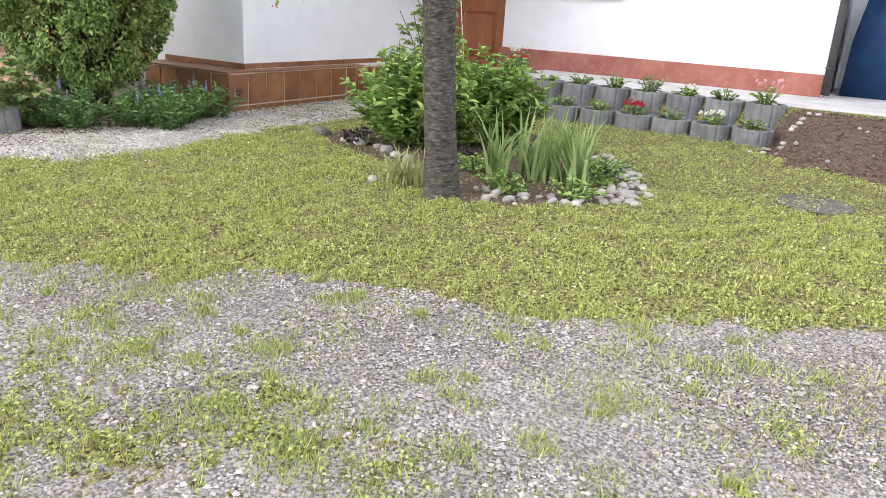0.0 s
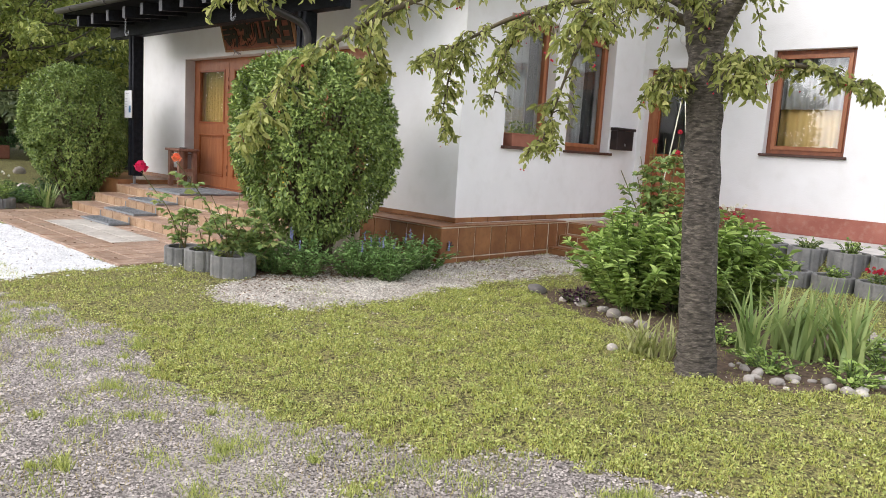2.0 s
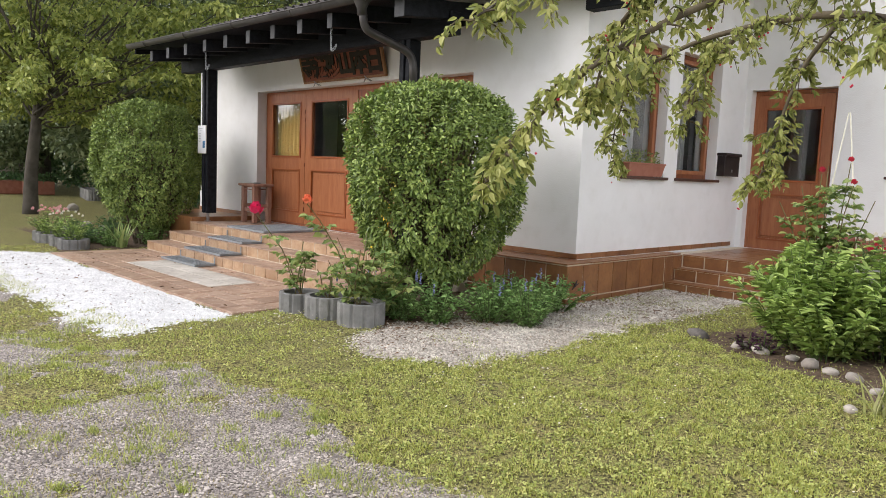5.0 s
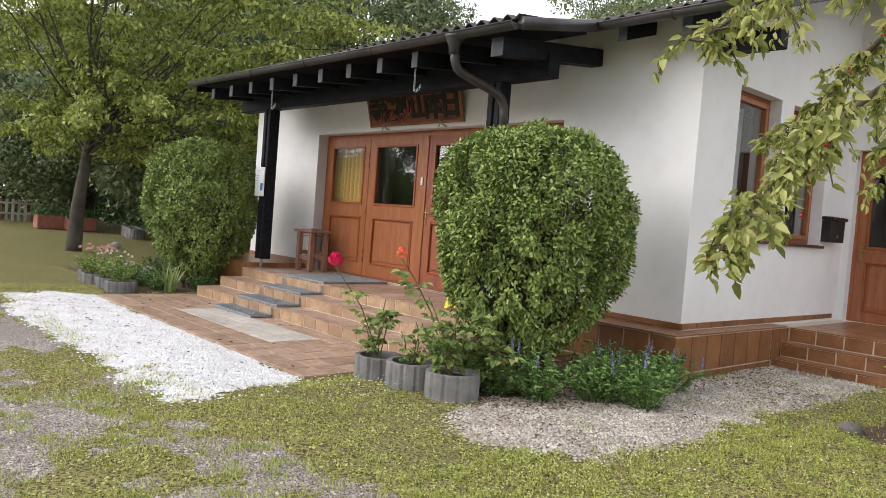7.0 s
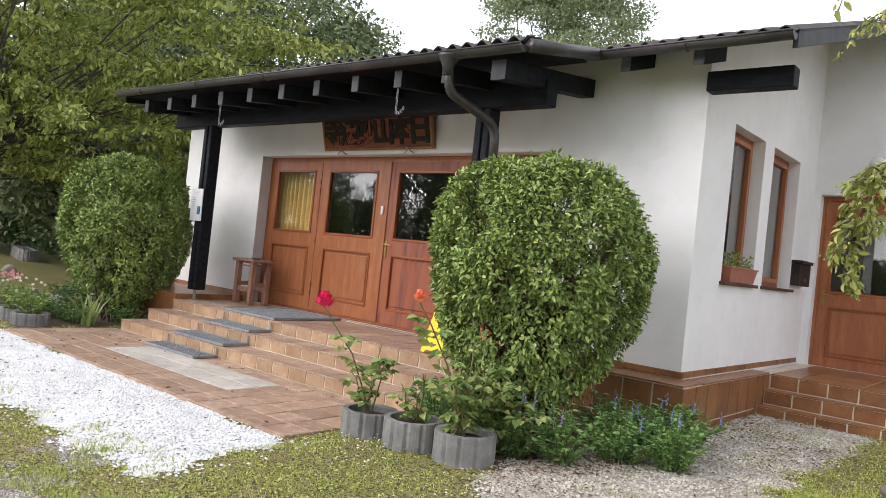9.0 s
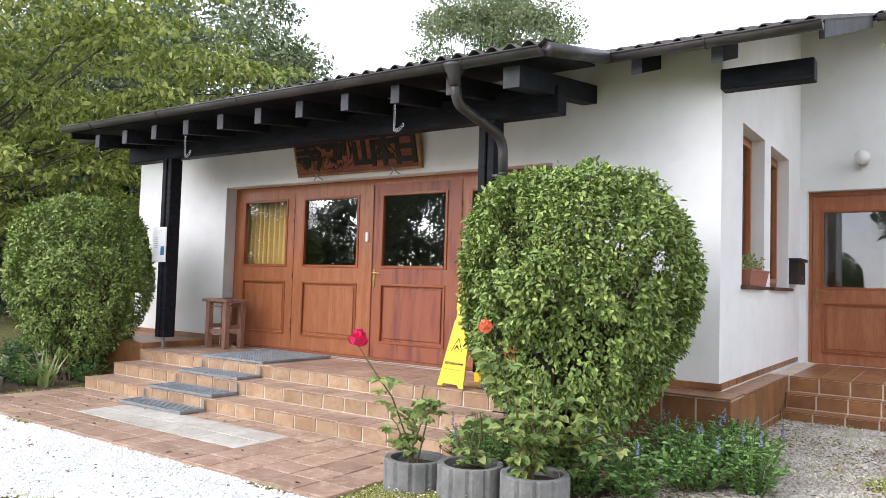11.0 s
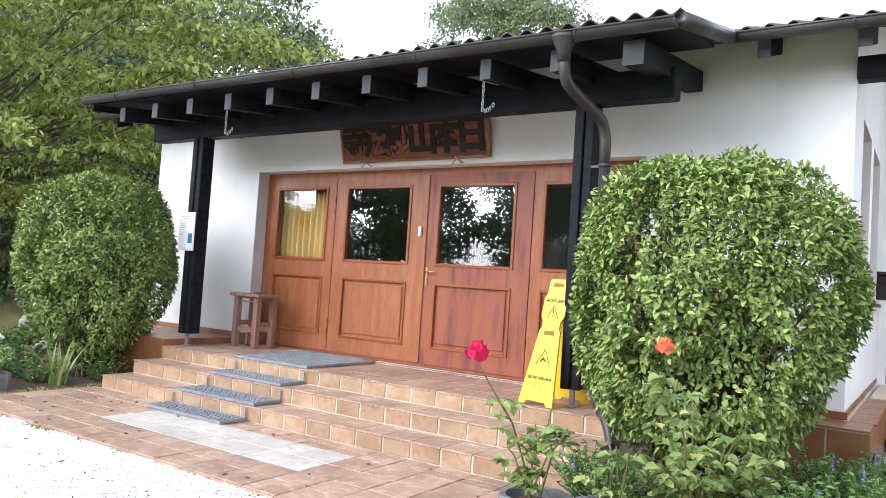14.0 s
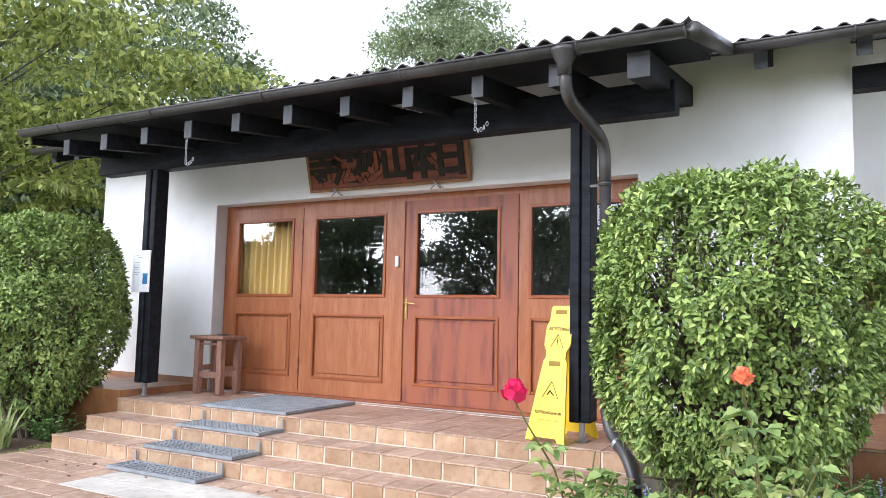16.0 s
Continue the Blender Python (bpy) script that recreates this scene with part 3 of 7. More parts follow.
tagged(part("wall_wing_inside", bm, ROOM), "wing room walls and floor, dimness put into their dark colour", "wall", kind="structure")
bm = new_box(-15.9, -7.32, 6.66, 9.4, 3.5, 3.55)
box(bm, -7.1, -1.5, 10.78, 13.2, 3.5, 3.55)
tagged(part("ceiling", bm, ROOM), "plain inner ceiling in the dark room colour", "ceiling", kind="structure")


# ---- roof ----
def corrugated(x0, x1, y0, y1, name, label, line=roof_z):
    period, amp, thick = 0.177, 0.026, 0.012
    n = int((x1 - x0) / period * 10)
    xs = np.linspace(x0, x1, n + 1)
    wave = amp * np.sin(2 * np.pi * xs / period)
    rows = []
    for y in (y0, (y0 + y1) / 2, y1):
        rows.append(np.stack([xs, np.full(n + 1, y), line(y) + wave], 1))
    for y in (y1, (y0 + y1) / 2, y0):
        rows.append(np.stack([xs, np.full(n + 1, y), line(y) + wave - thick], 1))
    v = np.concatenate(rows)
    m, k = n + 1, len(rows)
    f = [(r * m + i, r * m + i + 1, ((r + 1) % k) * m + i + 1, ((r + 1) % k) * m + i) for r in range(k) for i in range(n)]
    return tagged(link(name, array_mesh(name, v, np.array(f)), ROOFING), label, "roof", kind="structure")


corrugated(-15.40, -7.95, 4.54, 5.64, "roof_porch", "dark corrugated fibre cement porch roof", porch_z)
corrugated(-16.9, -6.05, 5.645, 12.49, "roof_main", "dark corrugated fibre cement main roof")
corrugated(-6.045, 3.2, 9.75, 12.49, "roof_wing", "dark corrugated fibre cement wing roof")
corrugated(-16.9, 3.2, 12.495, 15.5, "roof_back", "dark corrugated fibre cement roof behind the ridge")
for x0, x1, y0, y1, line in ((-15.38, -7.98, 4.62, 5.635, porch_z), (-16.85, -6.1, 5.705, 12.4, roof_z), (-6.06, 3.1, 9.80, 12.4, roof_z)):
    sl = [(x0, y0, line(y0) - 0.055), (x1, y0, line(y0) - 0.055), (x1, y1, line(y1) - 0.055), (x0, y1, line(y1) - 0.055)]
    bm = bmesh.new()
    lo = [bm.verts.new((a, b, c - 0.02)) for a, b, c in sl]
    hi = [bm.verts.new(q) for q in sl]
    bm.faces.new(lo[::-1]), bm.faces.new(hi)
    for k in range(4):
        bm.faces.new((lo[k], lo[(k + 1) % 4], hi[(k + 1) % 4], hi[k]))
    tagged(part("roof_boarding", bm, BLACK_WOOD if line is porch_z else RAFTER_END), "dark stained boarding under the eaves", "roof", kind="structure")


def sloped_beam(bm, x0, x1, y0, y1, drop, depth, bevel=0.006, line=roof_z):
    """A rafter under the roof slope; drop: its top under the roof line."""
    v = []
    for y in (y0, y1):
        zt = line(y) - drop
        v += [(x0, y, zt - depth), (x1, y, zt - depth), (x1, y, zt), (x0, y, zt)]
    vs = [bm.verts.new(c) for c in v]
    fs = [bm.faces.new([vs[i] for i in q]) for q in ((0, 1, 2, 3), (7, 6, 5, 4), (0, 4, 5, 1), (1, 5, 6, 2), (2, 6, 7, 3), (3, 7, 4, 0))]
    bmesh.ops.bevel(bm, geom=list({e for q in fs for e in q.edges}), offset=bevel, segments=1, affect="EDGES")
    return bm


def rafter(x, y0, y1, w=0.10, d=0.175, drop=0.15, line=porch_z):
    r = thing("rafter", x, y0, line(y0) - 0.2, "black stained rafter under the eaves", "rafter", "rafters under the eaves")
    part("beam", sloped_beam(bmesh.new(), x - w / 2, x + w / 2, y0 + 0.004, y1, drop, d, line=line), BLACK_WOOD, r)
    z = line(y0) - drop
    part("end_grain", new_box(x - w / 2, x + w / 2, y0 - 0.004, y0 + 0.003, z - d, z - 0.004), RAFTER_END, r, "greyed rafter end")


for k in range(10):
    rafter(-14.735 + k * 0.645, 4.64, 6.29)
rafter(-8.315, 4.66, 6.29, 0.16, 0.19)
for x in (-7.62, -6.90, -16.2, -16.7):
    rafter(x, 5.76, 6.29, d=0.17, drop=0.08, line=roof_z)
purlin = thing("porch_beam", -11.7, 5.45, 3.12, "black stained porch beam resting on two posts", "beam")
part("beam", new_box(-15.10, -8.20, 5.33, 5.51, 3.072, 3.33, 0.01), BLACK_WOOD, purlin)
verge = thing("verge_beam", -6.6, 6.2, 3.3, "black stained beam end under the roof verge", "beam")
part("beam", new_box(-6.985, -6.2, 6.20, 6.37, 3.33, 3.52, 0.008), BLACK_WOOD, verge)
bm = bmesh.new()
for y0, y1 in ((5.72, 9.7),):
    sloped_beam(bm, -6.10, -6.055, y0, y1, 0.02, 0.16, 0.004)
tagged(part("trim_verge", bm, RAFTER_END), "grey-black verge board along the roof edge", "trim", kind="structure")
bm = bmesh.new()
sloped_beam(bm, -15.40, -15.36, 4.62, 5.635, 0.03, 0.12, 0.004, porch_z)
tagged(part("trim_porch_verge", bm, BLACK_WOOD), "black verge board of the porch roof", "trim", kind="structure")


def gutter(x0, x1, y, z, fall=0.0, r=0.062, name="gutter"):
    """A half-round gutter along x with rolled lip, end caps and joint bands."""
    g = thing(name, (x0 + x1) / 2, y, z, "dark bronze half-round rain gutter along the eaves", "gutter")
    n = 12
    z_at = {x0: z, x1: z - fall}
    bm = bmesh.new()
    rows = []
    for rr in (r, r - 0.004):
        for x in (x0, x1):
            rows.append([bm.verts.new((x, y + rr * math.cos(math.pi + math.pi * k / n), z_at[x] + rr * math.sin(math.pi + math.pi * k / n))) for k in range(n + 1)])
    for a, b in ((0, 1), (3, 2)):
        for k in range(n):
            bm.faces.new((rows[a][k], rows[a][k + 1], rows[b][k + 1], rows[b][k]))
    for a, b in ((0, 2), (1, 3)):
        for k in range(n):
            bm.faces.new((rows[a][k], rows[a][k + 1], rows[b][k + 1], rows[b][k]))
    part("trough", bm, GUTTER, g, smooth=True)
    part("rolled_lip", tube(bmesh.new(), [(x0, y - r, z + 0.006), (x1, y - r, z - fall + 0.006)], 0.010, 8), GUTTER, g, smooth=True)
    for x in (x0, x1):
        bm = bmesh.new()
        ring = [[bm.verts.new((x + dx, y + r * math.cos(math.pi + math.pi * k / n), z_at[x] + r * math.sin(math.pi + math.pi * k / n))) for k in range(n + 1)] for dx in (-0.004, 0.004)]
        bm.faces.new(ring[0]), bm.faces.new(ring[1][::-1])
        for k in range(n + 1):
            bm.faces.new((ring[0][k], ring[0][(k + 1) % (n + 1)], ring[1][(k + 1) % (n + 1)], ring[1][k]))
        part("end_cap", bm, GUTTER, g)
    cnt = max(1, round((x1 - x0) / 1.5))
    for c in range(cnt):
        x = x0 + (c + 0.5) * (x1 - x0) / cnt
        zc = z - fall * (c + 0.5) / cnt
        bm = bmesh.new()
        tube(bm, [(x, y + (r + 0.004) * math.cos(math.pi + math.pi * k / n), zc + (r + 0.004) * math.sin(math.pi + math.pi * k / n)) for k in range(n + 1)], 0.008, 6)
        part("bracket", bm, GUTTER, g)
    return g


gutter(-15.42, -7.97, 4.535, 3.468, 0.065)
gutter(-7.86, -6.06, 5.62, 3.615)
gutter(-16.95, -15.5, 5.62, 3.615)
gutter(-6.0, 3.2, 9.68, 4.95)
flash = thing("valley_flashing", -7.9, 5.1, 3.5, "dark metal flashing between porch roof and main gutter", "flashing")
bm = bmesh.new()
tube(bm, [(-7.93, 4.58, 3.405), (-7.89, 5.08, 3.50), (-7.85, 5.58, 3.60)], 0.062, 10)
part("channel", bm, GUTTER, flash, smooth=True)


def bent_pipe(pts, r, name, parent, material, n=12):
    """A pipe with rounded bends through the points."""
    pts = [Vector(p) for p in pts]
    out = [pts[0]]
    for a, b, c in zip(pts, pts[1:], pts[2:]):
        d = min((b - a).length, (c - b).length) * 0.42
        p0, p1 = b + (a - b).normalized() * d, b + (c - b).normalized() * d
        for k in range(6):
            t = k / 5
            out.append((1 - t) ** 2 * p0 + 2 * t * (1 - t) * b + t * t * p1)
    out.append(pts[-1])
    return part(name, tube(bmesh.new(), out, r, n), material, parent, smooth=True)


dp = thing("downpipe", -8.72, 5.33, 0.1, "dark metal downpipe curving back to the porch post", "downpipe")
bent_pipe([(-8.82, 4.545, 3.29), (-8.82, 4.58, 3.06), (-8.74, 5.26, 2.87), (-8.735, 5.27, 2.5)], 0.048, "swan_neck", dp, PIPE)
bent_pipe([(-8.735, 5.27, 2.5), (-8.73, 5.27, 0.62), (-8.47, 5.02, 0.42), (-8.40, 4.96, 0.06)], 0.046, "pipe", dp, PIPE)
part("hopper", lathe(bmesh.new(), [(0.05, -0.12), (0.056, -0.04), (0.098, 0.045), (0.108, 0.07)], -8.82, 4.535, 3.325, 14), PIPE, dp, smooth=True)
for z in (2.52, 1.1):
    part("clamp", lathe(bmesh.new(), [(0.052, -0.012), (0.056, 0), (0.052, 0.012)], -8.735, 5.27, z, 14), PIPE, dp)
for p, q in (((-8.61, 5.155, 0.52), (-8.59, 5.137, 0.505)), ((-8.418, 4.98, 0.27), (-8.416, 4.978, 0.25))):
    part("joint_ring", tube(bmesh.new(), [p, q], 0.052, 14), STEEL, dp)
part("clamp_arm", new_box(-8.87, -8.78, 5.30, 5.32, 2.51, 2.53), PIPE, dp)

dp2 = thing("downpipe", -1.06, 10.34, 0.6, "dark downpipe at the end of the wing wall", "downpipe")
bent_pipe([(-1.06, 10.36, 4.95), (-1.06, 10.36, 2.0), (-1.06, 10.36, 0.62)], 0.05, "pipe", dp2, PIPE)
for z in (0.95, 2.6):
    part("clamp", lathe(bmesh.new(), [(0.055, -0.012), (0.060, 0), (0.055, 0.012)], -1.06, 10.36, z, 14), PIPE, dp2)


def porch_post(x, label):
    p = thing("porch_post", x, 5.39, 0.465, label, "post", "porch posts")
    part("timber", new_box(x - 0.085, x - 0.003, 5.30, 5.48, 0.62, 3.07, 0.008), BLACK_WOOD, p)
    part("timber", new_box(x + 0.003, x + 0.085, 5.32, 5.50, 0.62, 3.07, 0.008), BLACK_WOOD, p)
    part("steel_foot", new_box(x - 0.02, x + 0.02, 5.36, 5.40, 0.472, 0.64, 0.004), STEEL, p, "galvanised steel foot")
    part("foot_plate", new_box(x - 0.05, x + 0.05, 5.33, 5.43, 0.470, 0.478), STEEL, p)
    return p


post_l = porch_post(-14.13, "black timber porch post with a notice fixed to it")
porch_post(-8.955, "black timber porch post beside the downpipe")


def chain(x):
    c = thing("chain", x, 4.70, 3.26, "galvanised chain hanging loose from a rafter", "chain", "hanging chains")
    for k in range(14):
        bm = bmesh.new()
        z, xx = 3.165 - k * 0.026, x
        if k > 9:
            xx, z = x + (k - 9) * 0.026, 3.165 - 9 * 0.026 - 0.016 + (k - 10) ** 2 * 0.005
        pts = []
        for a in range(9):
            t = 2 * math.pi * a / 8
            u, w = 0.011 * math.cos(t), 0.019 * math.sin(t)
            pts.append((xx + (u if k % 2 else 0), 4.70 + (0 if k % 2 else u), z + w))
        part("link", tube(bm, pts, 0.0030, 5), GRATE, c)


chain(-12.88), chain(-9.62)


# ---- porch, steps, terrace ----
SX0, SX1 = -14.21, -8.42
LEVELS = [(0.02, 2.88, 4.34), (0.165, 4.34, 4.72), (0.315, 4.72, 5.09), (0.465, 5.09, 6.30)]
terrace = part("terrace", new_box(-14.30, -8.62, 2.895, 4.38, -0.1, 0.012), GROUT_DARK)
tagged(terrace, "terracotta tiled terrace before the entrance steps", "terrace", kind="structure")
bm = bmesh.new()
for z, y0, y1 in LEVELS[1:3]:
    box(bm, SX0 + 0.006, SX1 - 0.006, y0 + 0.008, y1 + 0.05, -0.05, z - 0.006)
box(bm, SX0 + 0.006, SX1 - 0.006, 5.098, 6.30, -0.05, 0.459)
box(bm, -14.08, -8.74, 6.30, 6.62, 0.2, 0.459)
entrance_steps = tagged(part("entrance_steps", bm, GROUT), "three low tiled entrance steps and porch floor", "steps", kind="structure")
bm = new_box(-16.3, SX0 - 0.002, 5.12, 6.30, 0.0, 0.545, 0.006)
tagged(part("plinth_left", bm, PLINTH_TILE), "brown tiled ledge beside the porch", "plinth", kind="structure")
bm = new_box(-16.3, -14.1, 6.282, 6.298, 0.47, 0.61)
tagged(part("baseboard", bm, PLINTH_TILE), "brown tile skirting along the porch wall", "baseboard", kind="structure")


# ---- plinth beside the corner ----
bm = new_box(-8.40, -6.782, 5.872, 6.30, 0.0, 0.54)
box(bm, WX, -6.782, 6.30, 8.42, 0.0, 0.54)
plinth = tagged(part("plinth", bm, GROUT), "brown tiled plinth round the house corner", "plinth", kind="structure")
bm = new_box(-6.95, -4.92, 8.408, WING_Y, 0.0, 0.534)
box(bm, -6.76, -4.92, 8.208, 8.44, 0.0, 0.364)
box(bm, -6.76, -4.92, 7.968, 8.24, 0.0, 0.204)
side_steps = tagged(part("side_steps", bm, GROUT), "brown tiled steps to the side door", "steps", kind="structure")
bm = new_box(-5.70, -1.12, 10.395, 10.46, 0.50, 0.86)
tagged(part("trim_wing_base", bm, RED_PLINTH), "red-brown painted base band of the wing wall", "trim", kind="structure")
bm = new_box(-4.90, 2.4, 8.93, 10.395, 0.1, 0.585, 0.01)
tagged(part("pavement", bm, CONCRETE), "worn grey concrete path along the wing", "path", kind="structure")


# ---- doors and windows ----
def rail_frame(x0, x1, z0, z1, w, y0, y1, along="x", bevel=0.004):
    """Four bars round a rectangle, in one mesh; along: the wall's direction."""
    bm = bmesh.new()
    for a, b, c, d in ((x0, x0 + w, z0, z1), (x1 - w, x1, z0, z1), (x0 + w, x1 - w, z0, z0 + w), (x0 + w, x1 - w, z1 - w, z1)):
        if along == "x":
            box(bm, a, b, y0, y1, c, d, bevel)
        else:
            box(bm, y0, y1, a, b, c, d, bevel)
    return bm


def pane_of(name, x0, x1, z0, z1, y, parent, along="x"):
    bm = new_box(x0, x1, y - 0.003, y + 0.003, z0, z1) if along == "x" else new_box(y - 0.003, y + 0.003, x0, x1, z0, z1)
    ob = part(name, bm, GLASS, parent, "reflecting window glass")
    ob.visible_shadow = False
    return ob


def panelled_leaf(door, x0, x1, z0, z1, y, px0, px1, gz0, gz1, bz0, bz1, wood):
    """A door leaf: stiles and rails round a glazed upper field and a raised lower panel."""
    xs, zs = [x0, px0, px1, x1], [z0, bz0, bz1, gz0, gz1, z1]
    leaf = part("leaf", wall_cells("x", y, y + 0.055, xs, zs, [(px0, px1, gz0, gz1), (px0, px1, bz0, bz1)]), wood, door)
    pane_of("pane", px0, px1, gz0, gz1, y + 0.03, leaf)
    part("glazing_bead", rail_frame(px0 - 0.022, px1 + 0.022, gz0 - 0.022, gz1 + 0.022, 0.034, y - 0.014, y + 0.02), WOOD_LINE, leaf)
    bm = new_box(px0 + 0.012, px1 - 0.012, y + 0.022, y + 0.04, bz0 + 0.012, bz1 - 0.012)
    box(bm, px0 + 0.05, px1 - 0.05, y + 0.008, y + 0.0225, bz0 + 0.05, bz1 - 0.05, 0.006)
    part("lower_panel", bm, wood, leaf)
    part("panel_moulding", rail_frame(px0 - 0.012, px1 + 0.012, bz0 - 0.012, bz1 + 0.012, 0.028, y - 0.012, y + 0.02), WOOD_LINE, leaf)
    return leaf


def door_handle(leaf, x, y, z):
    bm = bmesh.new()
    box(bm, x - 0.02, x + 0.02, y - 0.008, y, z - 0.15, z + 0.08, 0.006)
    tube(bm, [(x, y, z + 0.03), (x, y - 0.05, z + 0.03), (x + 0.03, y - 0.055, z + 0.03), (x + 0.13, y - 0.05, z + 0.02)], [0.009, 0.009, 0.010, 0.007], 8)
    tube(bm, [(x, y - 0.006, z - 0.06), (x, y - 0.018, z - 0.06)], 0.012, 8)
    part("handle", bm, BRASS, leaf, "aged brass lever handle")


door_1 = thing("door_1", -11.4, 6.485, 0.465, "closed orange-brown wooden entrance doors with four glazed leaves", "door", kind="structure")
DY = 6.485
part("frame", rail_frame(-14.088, -8.732, 0.467, 2.788, 0.075, DY + 0.005, DY + 0.10), WOOD, door_1)
LEAVES = [(-14.012, -12.82, -13.86, -12.97, WOOD), (-12.81, -11.40, -12.62, -11.63, WOOD), (-11.39, -10.00, -11.21, -10.22, WOOD_WORN), (-9.99, -8.81, -9.86, -8.93, WOOD)]
for x0, x1, p0, p1, wood in LEAVES:
    leaf = panelled_leaf(door_1, x0, x1, 0.505, 2.715, DY, p0, p1, 1.66, 2.575, 0.70, 1.43, wood)
    if x0 == -11.39:
        door_handle(leaf, -11.325, DY - 0.001, 1.55)
part("threshold", new_box(-14.0, -8.82, DY - 0.03, DY + 0.08, 0.468, 0.503, 0.006), WOOD_DARK, door_1)
for x, zz in ((-12.815, 2.42), (-12.815, 2.28), (-12.815, 1.52), (-12.815, 0.88), (-12.815, 0.76), (-9.995, 2.42), (-9.995, 2.28), (-9.995, 1.52), (-9.995, 0.88)):
    part("hinge", tube(bmesh.new(), [(x, DY - 0.012, zz - 0.035), (x, DY - 0.012, zz + 0.035)], 0.009, 8), WOOD_DARK, door_1)
part("cover_strip", new_box(-11.41, -11.36, DY - 0.016, DY - 0.002, 0.51, 2.71, 0.004), WOOD, door_1)
part("sensor_box", new_box(-11.475, -11.43, DY - 0.03, DY - 0.002, 1.98, 2.10, 0.006), WHITE_PLASTIC, door_1, "small white plastic sensor")
bm = new_box(-14.088, -14.082, WY + 0.004, DY, 0.468, 2.787)
box(bm, -8.738, -8.732, WY + 0.004, DY, 0.468, 2.787)
tagged(part("trim_reveal", bm, REVEAL), "grey plaster reveal beside the entrance doors", "trim", kind="structure")

door_2 = thing("door_2", -6.3, 10.6, 0.53, "closed orange-brown wooden side door with a glazed upper half", "door", kind="structure")
part("frame", rail_frame(-6.915, -5.705, 0.53, 2.895, 0.06, 10.605, 10.70), WOOD, door_2)
leaf = panelled_leaf(door_2, -6.85, -5.77, 0.55, 2.83, 10.60, -6.72, -5.93, 1.57, 2.62, 0.68, 1.36, WOOD)
door_handle(leaf, -6.79, 10.599, 1.50)


def window(name, along, u0, u1, z0, z1, y, wall_face, label, sash=True):
    w = thing(name, (u0 + u1) / 2 if along == "x" else y, y if along == "x" else (u0 + u1) / 2, z0, label, "window", kind="structure")
    s = 1 if along == "x" else -1
    lo, hi = (y, y + 0.07) if along == "x" else (y - 0.07, y)
    part("frame", rail_frame(u0, u1, z0, z1, 0.075, lo, hi, along), WOOD_DARK, w)
    part("sash", rail_frame(u0 + 0.06, u1 - 0.06, z0 + 0.06, z1 - 0.06, 0.055, lo - 0.015 * s if along == "x" else lo + 0.015, hi - 0.02 if along == "x" else hi + 0.015, along), WOOD, w)
    pane_of("pane", u0 + 0.11, u1 - 0.11, z0 + 0.11, z1 - 0.11, y + 0.03 * s, w, along)
    if along == "x":
        bm = new_box(u0 - 0.04, u1 + 0.04, wall_face - 0.06, y + 0.01, z0 - 0.035, z0 + 0.002, 0.006)
    else:
        bm = new_box(y - 0.01, wall_face + 0.06, u0 - 0.04, u1 + 0.04, z0 - 0.035, z0 + 0.002, 0.006)
    part("sill", bm, SILL, w, "dark brown window sill")
    return w


window("window_1", "y", 7.12, 8.15, 1.54, 3.21, WX - 0.14, WX, "tall brown wooden window with a flower box on its sill")
window("window_2", "y", 8.49, 9.62, 1.54, 3.21, WX - 0.14, WX, "tall brown wooden window beside the letterbox")
window("window_3", "x", -4.98, -3.92, 1.67, 3.10, WING_Y + 0.12, WING_Y, "brown wooden window with yellow curtains behind")


def curtain(name, along, u0, u1, z0, z1, y, waves, material, label):
    n = waves * 8
    bm = bmesh.new()
    rows = []
    for z in (z0, z1):
        for th in (0, 0.004):
            row = []
            for i in range(n + 1):
                t = i / n
                d = 0.035 * math.sin(t * waves * 2 * math.pi) + 0.012 * math.sin(t * waves * 5.1)
                u = u0 + (u1 - u0) * t
                row.append(bm.verts.new((u, y + d + th, z) if along == "x" else (y + d + th, u, z)))
            rows.append(row)
    for a, b in ((0, 2), (3, 1), (1, 0), (2, 3)):
        for i in range(n):
            bm.faces.new((rows[a][i], rows[a][i + 1], rows[b][i + 1], rows[b][i]))
    return tagged(part(name, bm, material, None, label, smooth=True), label, "curtain")


curtain("curtain", "x", -14.06, -12.93, 0.47, 2.70, 6.64, 11, CURTAIN, "yellow pleated curtain hanging behind the door glass")
curtain("curtain", "x", -4.93, -3.97, 1.2, 2.96, 10.84, 6, CURTAIN, "yellow pleated curtain hanging behind the window")
curtain("curtain", "x", -4.91, -3.99, 2.31, 3.06, 10.76, 9, CURTAIN_WHITE, "white net curtain hanging behind the window")
curtain("curtain", "y", 7.2, 8.05, 1.2, 3.1, WX - 0.42, 7, CURTAIN_WHITE, "pale net curtain hanging behind the tall window")
curtain("curtain", "y", 9.05, 9.5, 1.2, 3.1, WX - 0.42, 4, CURTAIN_WHITE, "pale net curtain hanging behind the tall window")


# ---- things on the house ----
def text_mesh(body_text, size, bold=0.0, depth=0.002):
    c = bpy.data.curves.new("text", "FONT")
    c.body, c.size, c.align_x, c.align_y, c.extrude, c.offset = body_text, size, "CENTER", "CENTER", depth, bold
    o = bpy.data.objects.new("text", c)
    m = bpy.data.meshes.new_from_object(o)
    bpy.data.objects.remove(o)
    return m


def lettering(name, body_text, size, m, material, parent, bold=0.0, label="", depth=0.002):
    mesh = text_mesh(body_text, size, bold, depth)
    mesh.transform(m)
    mesh.materials.clear()
    return link(name, mesh, material, parent, label)


